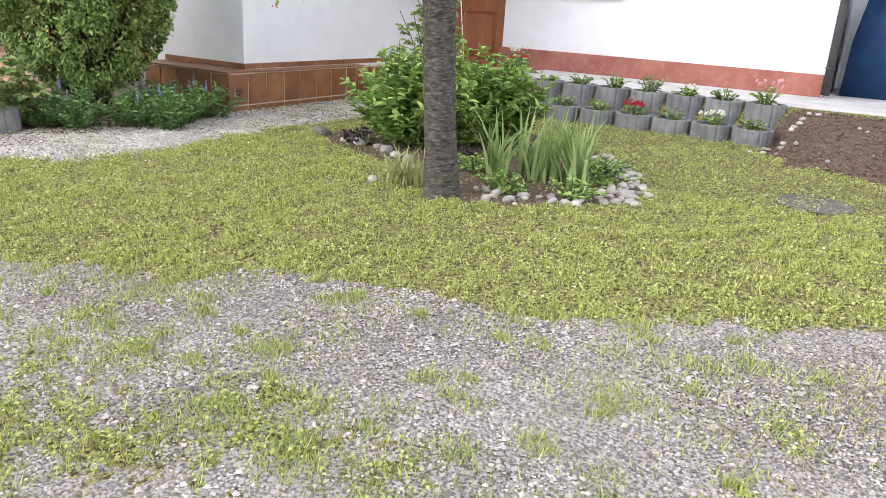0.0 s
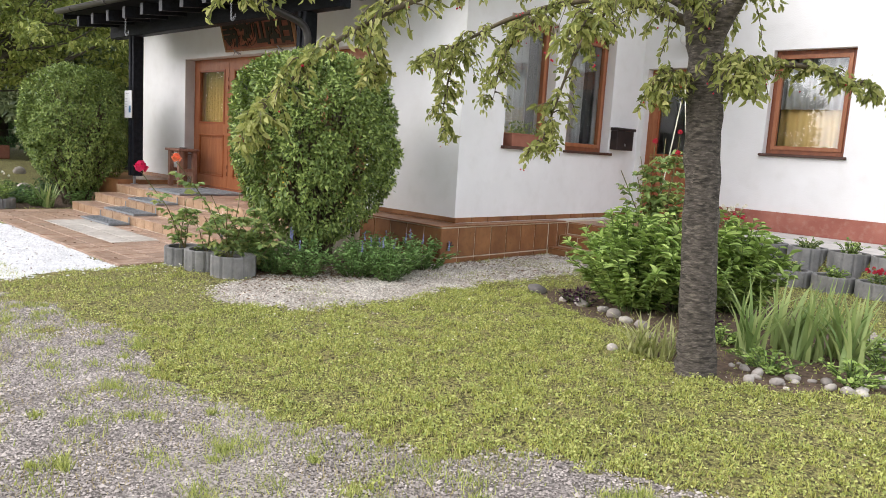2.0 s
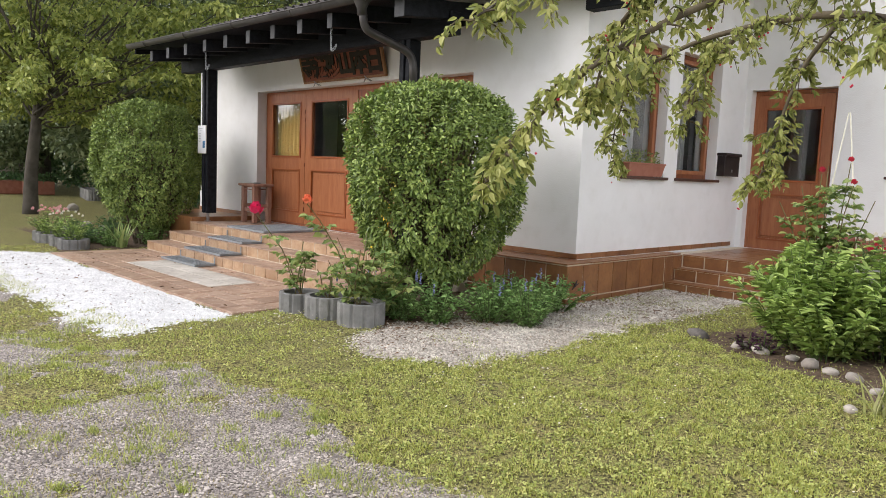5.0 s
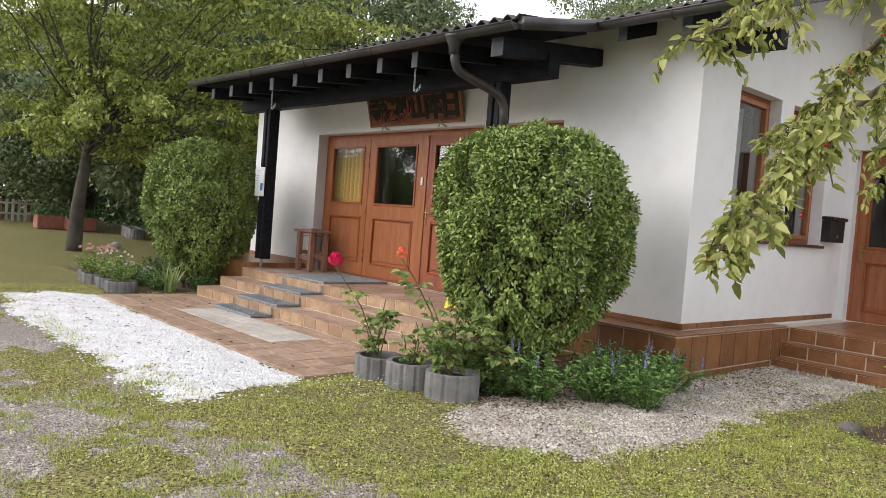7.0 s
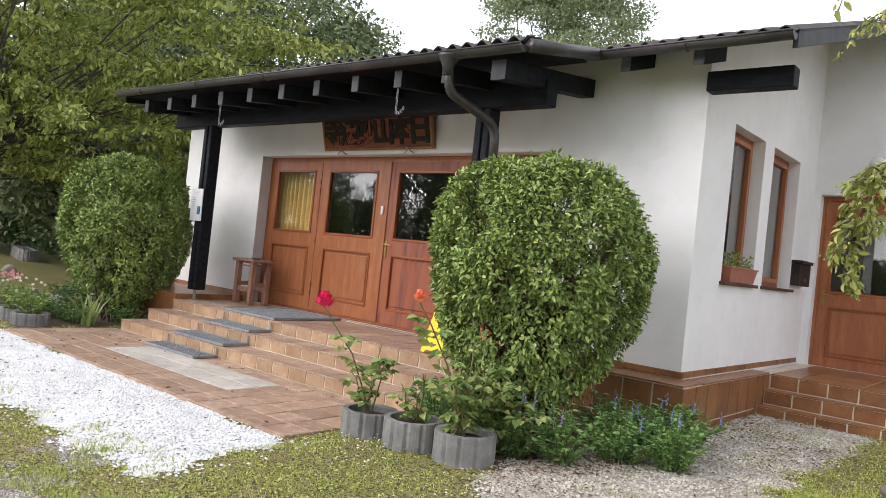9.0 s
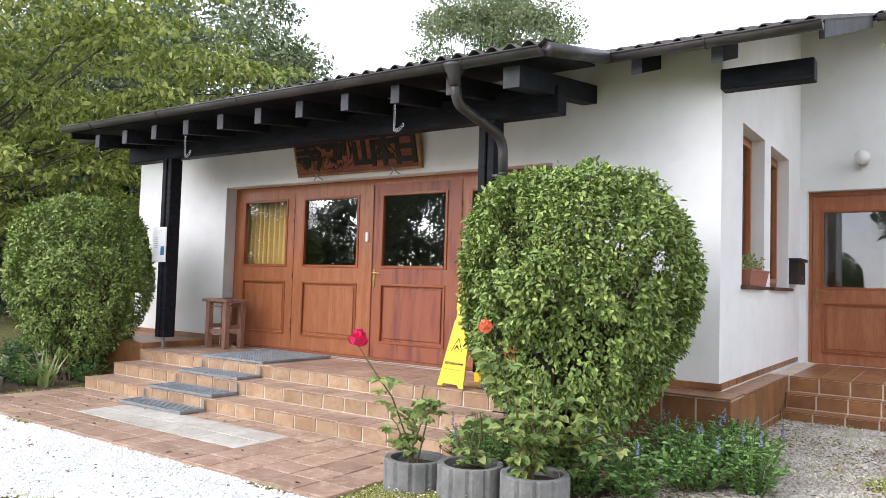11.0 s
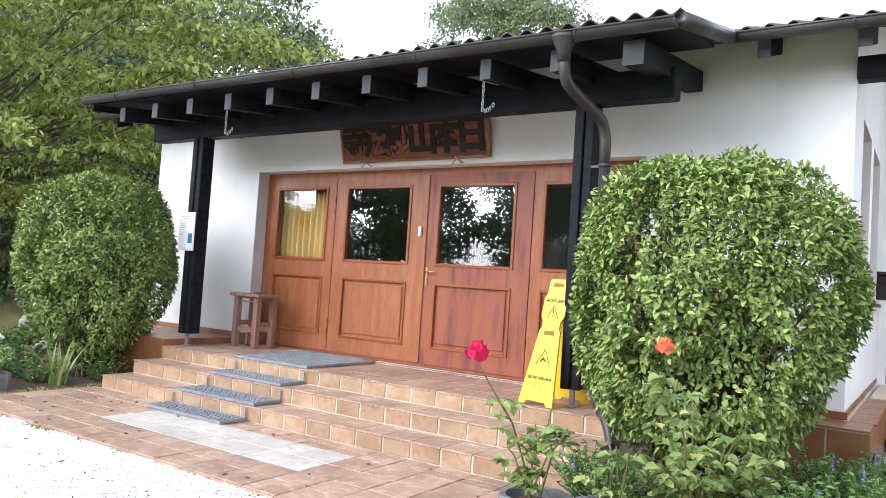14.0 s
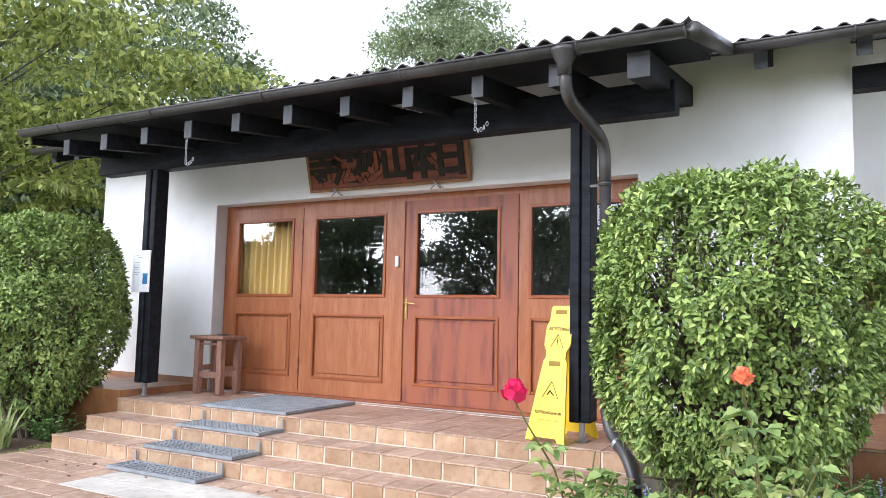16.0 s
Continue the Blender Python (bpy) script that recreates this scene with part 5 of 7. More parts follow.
def rose(name, label, x, y, z, stalks, seed, leaf_n=60):
    """A rose: thorny stalks with leaflets, and a bloom on some tips. Stalks: tip x, y, z, bloom material or None, bloom radius."""
    q = np.random.RandomState(seed)
    p = thing(name, x, y, z, label, "rose", "roses in rings")
    paths, ats, dirs = [], [], []
    for tx, ty, tz, mat_, fr in stalks:
        b = np.array([x + q.normal(0, 0.04), y + q.normal(0, 0.04), z - 0.03])
        tip = np.array([tx, ty, tz])
        mid = b + (tip - b) * np.array([0.4, 0.4, 0.55]) + q.normal(0, 0.02, 3)
        paths.append([tuple(b), tuple(mid), tuple(mid + (tip - mid) * 0.6 + q.normal(0, 0.01, 3)), tuple(tip)])
        k = int(leaf_n * np.linalg.norm(tip - b))
        for s in np.sort(q.uniform(0.12, 0.9, k // 5 + 1)):
            c = b + (mid - b) * (s / 0.55) if s < 0.55 else mid + (tip - mid) * ((s - 0.55) / 0.45)
            a = q.uniform(0, 2 * np.pi)
            o = np.array([math.cos(a), math.sin(a), 0.15])
            sd = np.array([-math.sin(a), math.cos(a), 0])
            for off, dr in ((0.05, o), (0.045, o * 0.4 + sd), (0.045, o * 0.4 - sd), (0.025, o * 0.2 + sd), (0.025, o * 0.2 - sd)):
                ats.append(c + o * off * 1.4)
                dirs.append(dr + q.normal(0, 0.15, 3) - np.array([0, 0, 0.2]))
        if mat_ is not None:
            bm = bmesh.new()
            flower_head(bm, tx, ty, tz + 0.03, fr, 20, seed)
            part("bloom", bm, mat_, p, "open rose bloom")
    tagged(part("stalk_tangle", stems_mesh(paths, 0.007, 0.004, 5), ROSE_STEM, p), kind="stuff")
    at, dd = np.array(ats), np.array(dirs)
    L = q.uniform(0.05, 0.092, len(at))
    link("foliage", leaf_mesh("foliage", at, dd, q.normal(0, 0.3, (len(at), 3)) + np.array([0, 0, 1.0]), L, L * 0.68), ROSE_LEAF, p)


rz = gz(-7.9, 3.5) + 0.17
rose("rose_plant", "crimson rose on a tall stalk in a concrete ring", -8.34, 3.50, rz, [(-8.56, 3.09, 1.02, ROSE_PINK, 0.09), (-8.25, 3.45, 0.75, None, 0), (-8.42, 3.6, 0.62, None, 0), (-8.12, 3.4, 0.66, None, 0), (-8.5, 3.4, 0.5, None, 0)], 41, 66)
rose("rose_plant", "low rose plant in a concrete ring", -7.88, 3.50, rz, [(-7.75, 3.4, 0.62, None, 0), (-8.0, 3.45, 0.5, None, 0), (-7.9, 3.6, 0.58, None, 0)], 42, 62)
rose("rose_plant", "salmon orange rose on a tall stalk in a concrete ring", -7.42, 3.55, rz, [(-7.455, 2.95, 1.175, ROSE_ORANGE, 0.06), (-7.62, 3.4, 0.85, None, 0), (-7.2, 3.35, 0.78, None, 0), (-7.5, 3.65, 0.9, None, 0), (-7.3, 3.6, 0.7, None, 0), (-7.55, 3.3, 0.6, None, 0)], 43, 76)
rose("rose_plant", "spreading rose plant in the flower bed under the bush", -7.55, 3.95, 0.1, [(-7.5, 3.8, 0.7, None, 0), (-7.25, 3.75, 0.6, None, 0), (-7.7, 3.75, 0.55, None, 0), (-7.0, 3.75, 0.55, None, 0), (-7.9, 3.8, 0.5, None, 0), (-6.85, 3.65, 0.5, None, 0), (-7.2, 3.62, 0.82, None, 0), (-7.02, 3.6, 0.70, None, 0), (-7.45, 3.5, 0.66, None, 0)], 44, 110)

# catmint border with blue flower spikes under the bush
for k, (x, y, s) in enumerate(((-7.0, 4.15, 0.34), (-6.72, 4.55, 0.36), (-6.55, 5.0, 0.36), (-6.62, 5.45, 0.33), (-7.05, 5.2, 0.4), (-6.35, 4.7, 0.25), (-7.3, 3.95, 0.28), (-6.85, 4.85, 0.34), (-8.1, 4.0, 0.28), (-8.35, 4.35, 0.25))):
    c = leaf_tuft("catmint", "grey-green catmint clump with blue flower spikes", "perennial", x, y, gz(x, y), s * 1.2, 0.42, 700, 0.055, CATMINT, 60 + k, None, "catmint clumps", 44, 0.5)
    q = np.random.RandomState(160 + k)
    for i in range(2):
        a, t = q.uniform(0, 2 * np.pi), math.sqrt(q.rand())
        fx, fy, fz = x + s * t * math.cos(a), y + s * t * math.sin(a), gz(x, y) + 0.24 + 0.14 * q.rand()
        bm = bmesh.new()
        for j in range(8):
            o = pose(fx + q.normal(0, 0.004), fy + q.normal(0, 0.004), fz + j * 0.014, q.normal(0, 20), q.normal(0, 20), q.uniform(0, 90))
            box(bm, -0.009 + 0.0006 * j, 0.009 - 0.0006 * j, -0.009 + 0.0006 * j, 0.009 - 0.0006 * j, -0.004, 0.004, 0, o)
        part("flower_spike", bm, PETAL_BLUE, c, "lavender blue flower spike")


def blades(name, label, category, x, y, z, n, h, w, spread, material, seed, group=""):
    """A fan of sword-shaped leaves."""
    q = np.random.RandomState(seed)
    p = thing(name, x, y, z, label, category, group)
    vs, fs = [], []
    for i in range(n):
        a, t = q.uniform(0, 2 * np.pi), q.uniform(0.1, 1) * spread
        o = np.array([math.cos(a), math.sin(a), 0.0])
        sd = np.array([-math.sin(a), math.cos(a), 0.0])
        b = np.array([x, y, z - 0.02]) + q.normal(0, 0.05, 3) * np.array([1, 1, 0])
        hh = h * q.uniform(0.6, 1.1)
        for j in range(5):
            s = j / 4
            c = b + o * t * hh * s ** 1.6 * 1.2 + np.array([0, 0, hh * (s - 0.35 * t * s ** 3)])
            ww = w * (1 - s ** 2.2) * 0.5 + 0.0008
            vs += [c - sd * ww, c + sd * ww]
        k = i * 10
        fs += [(k + 2 * j, k + 2 * j + 1, k + 2 * j + 3, k + 2 * j + 2) for j in range(4)]
    link("leaf_fan", array_mesh("leaf_fan", np.array(vs), np.array(fs)), material, p)
    return p


for k, (x, y) in enumerate(((-2.72, 4.86), (-2.42, 5.05), (-2.28, 5.28), (-2.62, 5.2), (-2.15, 5.05))):
    blades("iris_clump", "clump of upright sword-shaped iris leaves in the stone bed", "iris", x, y, gz(x, y), 32, 0.57, 0.031, 0.6, IRIS_LEAF, 70 + k, "iris clumps")
blades("striped_grass", "yellow striped grass tuft at the foot of the trunk", "ornamental grass", -3.22, 4.24, gz(-3.2, 4.2), 55, 0.34, 0.016, 0.9, VARIEGATED, 80)
blades("striped_grass", "yellow striped grass tuft at the foot of the trunk", "ornamental grass", -3.05, 4.32, gz(-3.2, 4.2), 30, 0.30, 0.016, 0.8, VARIEGATED, 81)
blades("lily_clump", "pale green lily leaves beside the porch steps", "lily", -14.75, 4.15, 0.0, 30, 0.55, 0.035, 0.7, IRIS_LEAF, 82)
blades("lily_clump", "grey-green lily leaves under the clipped bush", "lily", -8.05, 4.2, gz(-8.0, 4.2), 22, 0.45, 0.03, 0.7, IRIS_LEAF, 83)

# the broad bright shrub behind the cherry trunk
for k, (x, y, s, h) in enumerate(((-4.25, 5.75, 0.62, 0.92), (-3.65, 5.85, 0.60, 0.97), (-4.0, 5.50, 0.55, 0.78), (-3.4, 6.2, 0.45, 0.9), (-4.4, 6.2, 0.5, 0.9))):
    leaf_tuft("flowering_shrub", "dense bright green leafy shrub in the stone bed", "shrub", x, y, gz(x, y), s, h, 2300, 0.105, SHRUB_LEAF, 90 + k, None, "shrub clumps", 60, 0.42)
rose("tall_rose", "tall rose with small red blooms behind the shrub", -4.4, 6.55, gz(-4.4, 6.55), [(-4.45, 6.4, 1.62, PETAL_RED, 0.04), (-4.25, 6.5, 1.72, PETAL_RED, 0.035), (-4.65, 6.5, 1.5, None, 0), (-4.15, 6.3, 1.52, PETAL_RED, 0.035), (-4.8, 6.4, 1.35, None, 0), (-4.5, 6.7, 1.7, None, 0), (-4.0, 6.4, 1.4, None, 0), (-4.55, 6.3, 1.3, None, 0)], 97, 150)
for k, (x, y) in enumerate(((-4.55, 5.35), (-4.4, 5.3), (-3.15, 5.2))):
    leaf_tuft("purple_plant", "small dark purple leaved plant at the bed edge", "perennial", x, y, gz(x, y), 0.14, 0.16, 90, 0.05, PURPLE_LEAF, 100 + k, None, "purple plants", 12)
for k, (x, y) in enumerate(((-2.05, 4.75), (-2.0, 5.3), (-2.5, 4.6), (-3.0, 5.0), (-2.75, 5.6), (-2.2, 5.7))):
    leaf_tuft("ground_cover", "low green ground cover in the stone bed", "perennial", x, y, gz(x, y), 0.3, 0.14, 260, 0.045, SHRUB_LEAF, 110 + k, None, "ground cover", 26)


support = thing("plant_support", -4.38, 6.75, gz(-4.38, 6.75), "two pale canes leaning together behind the shrub", "plant support")
for x in (-4.66, -4.10):
    part("cane", tube(bmesh.new(), [(x, 6.75, gz(x, 6.75) - 0.02), ((x - 4.38) / 2, 6.752, 1.15), (-4.38 + (x + 4.38) * 0.02, 6.755, 2.19)], 0.006, 6), PETAL_WHITE, support)
# rings before the wing
PLANTED = [PETAL_PINK, None, PETAL_WHITE, None, PETAL_RED, None, PETAL_PINK, None]
for k in range(8):
    x, y = -4.58 + 0.44 * k, 8.41 - 0.004 * k
    concrete_ring(x, y, 0.17, 0.185, 0.215, "grey concrete planting ring of the lower row", "rings before the wing")
    fl = (None, (PETAL_RED, 3, 0.03), None, None, (PETAL_RED, 14, 0.03), None, (PETAL_WHITE, 12, 0.032), None)[k]
    leaf_tuft("ring_plant", "small flowering plant in a concrete ring", "potted plant", x, y, 0.32, 0.17, 0.15, 110, 0.055, ROSE_LEAF if k % 3 else SHRUB_LEAF, 120 + k, fl, "ring plants", 16)
for k in range(8):
    x, y = -4.56 + 0.44 * k, 8.79
    concrete_ring(x, y, 0.30, 0.29, 0.215, "grey concrete planting ring of the upper row", "rings before the wing")
    fl = ((PETAL_RED, 10, 0.032), None, None, None, None, (PETAL_WHITE, 2, 0.03), None, (PETAL_PINK, 14, 0.032))[k]
    leaf_tuft("ring_plant", "small flowering plant in a concrete ring", "potted plant", x, y, 0.555, 0.17, (0.28, 0.12, 0.17, 0.2, 0.24, 0.14, 0.18, 0.26)[k], 130, 0.055, SHRUB_LEAF if k % 2 else ROSE_LEAF, 140 + k, fl, "ring plants", 18)
leaf_tuft("ring_plant", "white flowering plant beside the wing path", "potted plant", -4.75, 9.15, 0.585, 0.2, 0.36, 200, 0.06, ROSE_LEAF, 155, (PETAL_WHITE, 10, 0.035), "ring plants", 20)

# left of the terrace: rings with pale roses, low bed
for k, (x, y) in enumerate(((-14.85, 3.40), (-15.35, 3.42), (-15.95, 3.38), (-16.4, 3.45))):
    concrete_ring(x, y, gz(x, y), 0.16, 0.24, "low grey concrete planting ring in the side bed", "side bed rings")
    leaf_tuft("ring_rose", "low pale pink rose in a concrete ring", "rose", x, y, 0.12, 0.34, 0.45, 260, 0.06, ROSE_LEAF if k % 2 else SHRUB_LEAF, 170 + k, (PETAL_PINK, 12, 0.035) if k > 1 else (PETAL_WHITE, 5, 0.03), "side bed roses", 22)
for k, (x, y) in enumerate(((-15.0, 4.05), (-15.6, 3.95), (-16.3, 4.1), (-16.8, 4.8), (-14.75, 4.7), (-17.3, 4.2), (-17.0, 5.6), (-18.2, 5.2), (-18.9, 5.9), (-19.6, 6.4), (-18.4, 6.6), (-20.4, 7.0), (-17.8, 7.4), (-19.4, 7.6), (-21.2, 7.8))):
    leaf_tuft("bed_plant", "low green perennial in the side bed", "perennial", x, y, gz(x, y), 0.4, 0.34, 420, 0.06, HEDGE_DARK if k % 2 else CATMINT, 180 + k, None, "side bed plants", 34)


# ---- trees ----
def limb_path(pts, steps=5):
    """A smooth curve through points (Catmull-Rom)."""
    p = [np.array(q, float) for q in pts]
    p = [2 * p[0] - p[1]] + p + [2 * p[-1] - p[-2]]
    out = []
    for i in range(1, len(p) - 2):
        for k in range(steps):
            t = k / steps
            out.append(0.5 * (2 * p[i] + (p[i + 1] - p[i - 1]) * t + (2 * p[i - 1] - 5 * p[i] + 4 * p[i + 1] - p[i + 2]) * t * t + (3 * p[i] - p[i - 1] - 3 * p[i + 1] + p[i + 2]) * t ** 3))
    out.append(p[-2])
    return out


cherry = thing("cherry_tree", -2.8, 4.17, gz(-2.8, 4.17), "cherry tree with rough grey trunk and drooping leafy branches", "tree")
trunk = limb_path([(-2.80, 4.18, 0.08), (-2.81, 4.17, 0.32), (-2.85, 4.16, 0.9), (-2.90, 4.16, 1.5), (-2.945, 4.16, 2.1), (-3.02, 4.15, 2.55), (-3.04, 4.18, 3.1), (-3.02, 4.25, 4.0), (-3.05, 4.3, 5.2)], 5)
q = np.random.RandomState(9)
tr = np.interp(np.linspace(0, 1, len(trunk)), [0, 0.06, 0.14, 0.3, 0.5, 0.62, 0.75, 1.0], [0.152, 0.125, 0.112, 0.106, 0.105, 0.108, 0.075, 0.03])
bm = tube(bmesh.new(), trunk, [float(a) for a in tr], 18)
for v in bm.verts:
    v.co += Vector((q.normal(0, 0.006), q.normal(0, 0.006), 0))
part("trunk", bm, BARK, cherry, smooth=True)
BOUGHS = [
    ([(-2.97, 4.15, 2.10), (-2.80, 4.10, 2.38), (-2.56, 4.05, 2.68), (-2.1, 3.9, 3.05), (-1.6, 3.8, 3.3)], 0.075),
    ([(-3.0, 4.12, 2.40), (-3.46, 3.85, 2.66), (-3.76, 3.4, 2.76), (-4.15, 2.9, 2.70), (-4.38, 2.3, 2.50), (-4.52, 1.85, 2.20)], 0.055),
    ([(-3.0, 4.15, 2.30), (-3.7, 4.25, 2.55), (-4.5, 4.25, 2.50), (-4.95, 4.05, 2.28), (-5.10, 3.75, 2.12)], 0.034),
    ([(-3.46, 3.85, 2.64), (-3.80, 2.95, 2.42), (-4.08, 2.3, 2.05), (-4.25, 1.95, 1.68), (-4.36, 1.80, 1.42)], 0.026),
    ([(-3.02, 4.13, 2.75), (-3.8, 3.6, 3.15), (-4.5, 3.1, 3.2), (-4.95, 2.8, 2.95)], 0.045),
    ([(-2.88, 4.22, 1.95), (-2.65, 4.5, 2.10), (-2.38, 4.8, 2.06), (-2.08, 5.05, 1.92)], 0.026),
    ([(-2.98, 4.08, 2.40), (-3.05, 3.6, 2.50), (-3.07, 3.2, 2.30), (-3.1, 2.95, 2.05)], 0.028),
    ([(-3.0, 4.1, 2.9), (-2.7, 3.2, 3.15), (-2.5, 2.4, 3.1), (-2.4, 1.8, 2.9)], 0.045),
    ([(-3.03, 4.2, 3.2), (-3.9, 4.6, 3.7), (-4.8, 4.9, 3.7), (-5.4, 5.0, 3.4)], 0.045),
    ([(-3.02, 4.25, 3.6), (-2.4, 4.9, 4.2), (-1.8, 5.4, 4.5)], 0.04),
    ([(-3.05, 4.25, 4.2), (-3.6, 3.7, 4.9), (-4.3, 3.2, 5.2)], 0.035),
    ([(-3.9, 2.9, 2.55), (-4.2, 2.7, 2.35), (-4.4, 2.75, 2.05), (-4.45, 2.8, 1.85)], 0.018),
    ([(-4.3, 4.25, 2.52), (-4.5, 4.1, 2.2), (-4.55, 4.05, 1.85)], 0.018),
    ([(-3.7, 4.25, 2.52), (-3.85, 4.1, 2.2), (-3.95, 4.0, 1.75), (-4.0, 3.95, 1.5)], 0.018),
    ([(-5.0, 4.1, 2.28), (-5.2, 4.2, 1.95), (-5.25, 4.22, 1.60)], 0.014),
    ([(-2.9, 4.15, 1.95), (-3.05, 4.0, 2.0), (-3.12, 3.9, 1.85)], 0.016),
    ([(-2.8, 4.1, 2.1), (-2.65, 4.0, 2.05), (-2.6, 3.95, 1.9)], 0.014),
]
at, ah, berry = [], [], bmesh.new()
for pts, r in BOUGHS:
    path = limb_path(pts, 6)
    n = len(path)
    part("branch", tube(bmesh.new(), path, [r * (1 - 0.92 * i / (n - 1)) for i in range(n)], 8), BARK if r > 0.04 else TWIG, cherry, smooth=True)
    twigs = []
    for i in range(int(n * 0.22) if r > 0.04 else 1, n):
        for rep in range(3):
            if q.rand() < 0.25:
                continue
            b = path[i]
            a = q.uniform(0, 2 * np.pi)
            ln = (q.uniform(0.14, 0.46) if r > 0.03 else q.uniform(0.10, 0.28)) * (1 - 0.5 * i / n)
            o = np.array([math.cos(a), math.sin(a), 0])
            m = b + o * ln * 0.55 + np.array([0, 0, q.uniform(-0.02, 0.10)])
            e = b + o * ln * 0.85 + np.array([0, 0, -ln * q.uniform(0.25, 0.95)])
            twigs.append([tuple((1 - t) ** 2 * b + 2 * t * (1 - t) * m + t * t * e) for t in (0, 0.2, 0.4, 0.6, 0.8, 1.0)])
            for j in range(q.randint(16, 28)):
                t = q.uniform(0.15, 1.0)
                c = (1 - t) ** 2 * b + 2 * t * (1 - t) * m + t * t * e
                at.append(c + q.normal(0, 0.012, 3))
                ah.append(np.array([q.normal(0, 0.7), q.normal(0, 0.7), -0.75 + q.normal(0, 0.35)]) + o * 0.35)
            if q.rand() < 0.07:
                for j in range(q.randint(1, 4)):
                    w = q.normal(0, 0.02, 3)
                    bmesh.ops.create_icosphere(berry, subdivisions=1, radius=0.0062, matrix=Matrix.Translation(Vector(tuple(e + w + np.array([0, 0, -0.04])))))
    if twigs:
        tagged(part("twig_tangle", stems_mesh(twigs, 0.006, 0.002, 4), TWIG, cherry), kind="stuff")
at, ah = np.array(at), np.array(ah)
L = q.uniform(0.030, 0.070, len(at))
link("crown", leaf_mesh("crown", at, ah, q.normal(0, 0.8, (len(at), 3)) + np.array([0, -0.3, 0.6]), L, L * 0.42, 0.22, True, 0.20), CHERRY_LEAF, cherry)
tagged(part("cherries", berry, PETAL_RED, cherry, "small ripening red cherries"), kind="stuff")


def wood_tree(name, label, x, y, trunk_h, trunk_r, crowns, leaf_len, per, clump_r, leaf, bark, seed, lean=(0, 0), group="", fine=False, hang=0.0, spray=False):
    """A tree: tapered trunk, limbs to the clumps, and a crown of leaf clumps. Crowns: centre x, y, z, radii, number of clumps."""
    q = np.random.RandomState(seed)
    t = thing(name, x, y, gz(x, y), label, "tree", group)
    top = np.array([x + lean[0], y + lean[1], trunk_h])
    part("trunk", tube(bmesh.new(), limb_path([(x, y, -0.1), (x + lean[0] * 0.2, y + lean[1] * 0.2, trunk_h * 0.4), tuple(top), tuple(top + np.array([lean[0] * 0.3, 0, trunk_h * 0.5]))], 5), [trunk_r * (1.25 - 0.055 * i) for i in range(16)], 10), bark, t, smooth=True)
    paths, ats, dirs = [], [], []
    for cx, cy, cz, rx, ry, rz_, n in crowns:
        d = unit(q.normal(0, 1, (n, 3)))
        rad = q.uniform(0.25, 1.0, n) ** 0.45
        c = np.array([cx, cy, cz]) + d * rad[:, None] * np.array([rx, ry, rz_])
        for i in range(n):
            if i % 8 == 0:
                s = np.array([x + lean[0] * 0.8, y + lean[1] * 0.8, trunk_h * q.uniform(0.75, 1.25)])
                a, b = s + (c[i] - s) * 0.33 + q.normal(0, 0.22, 3), s + (c[i] - s) * 0.68 + q.normal(0, 0.28, 3)
                paths.append([tuple(v) for v in limb_path([s, a, b, c[i]], 3)])
            k = int(per * q.uniform(0.6, 1.3))
            off = unit(q.normal(0, 1, (k, 3))) * (q.rand(k, 1) ** 0.5) * clump_r * 1.55 * np.array([1, 1, 0.62])
            if spray:
                o = unit((c[i] - np.array([x, y, cz]) + q.normal(0, 0.4, 3))[None])[0] * np.array([1, 1, 0.25])
                run = q.uniform(-1, 1, (k, 1))
                off = o * run * clump_r * 2.2 + off * np.array([0.45, 0.45, 0.16]) - np.array([0, 0, 0.22]) * run ** 2
            ats.append(c[i] + off)
            dirs.append(unit(off) * 0.6 + q.normal(0, 0.7, (k, 3)) - np.array([0, 0, hang]))
    at, dd = np.concatenate(ats), np.concatenate(dirs)
    L = q.uniform(0.65, 1.2, len(at)) * leaf_len
    tagged(part("branch_tangle", stems_mesh(paths, trunk_r * 0.20, 0.010, 5), bark, t), kind="stuff")
    link("crown", leaf_mesh("crown", at, dd, q.normal(0, 0.6, (len(at), 3)) + np.array([0, 0, 0.8]), L, L * 0.5, 0.2, fine, 0.15), leaf, t)
    return t


wood_tree("garden_tree", "broad yellow-green garden tree with a leaning dark trunk on the lawn", -22.8, 4.9, 3.0, 0.16,
          [(-21.0, 6.4, 6.2, 4.8, 4.0, 3.0, 150), (-25.0, 5.5, 5.6, 4.2, 3.6, 3.0, 120), (-18.2, 7.6, 5.0, 2.6, 2.4, 1.8, 62), (-21.5, 4.6, 8.2, 4.2, 3.4, 2.2, 80), (-22.0, 6.2, 3.3, 4.6, 3.0, 0.9, 66), (-27.5, 6.5, 3.4, 3.0, 2.4, 1.2, 40)], 0.14, 120, 0.42, CHERRY_FAR, BARK_DARK, 201, (0.15, 0.2), "", True, 0.45, True)
WOODS = [(-27.4, 16.0, 4.1, 12), (-31.0, 12.5, 4.6, 11), (-36.5, 15.5, 5.0, 13), (-41.0, 9.5, 4.5, 11), (-33.0, 21.0, 5.0, 15), (-46.0, 15.0, 5.5, 13), (-52.0, 8.0, 5.0, 12), (-27.5, 10.8, 3.2, 8), (-42.0, 22.0, 5.5, 15), (-58.0, 14.0, 6.0, 14), (-48.0, 4.0, 4.0, 9), (-36.0, 9.0, 3.2, 7.5), (-60, 2, 5, 11)]
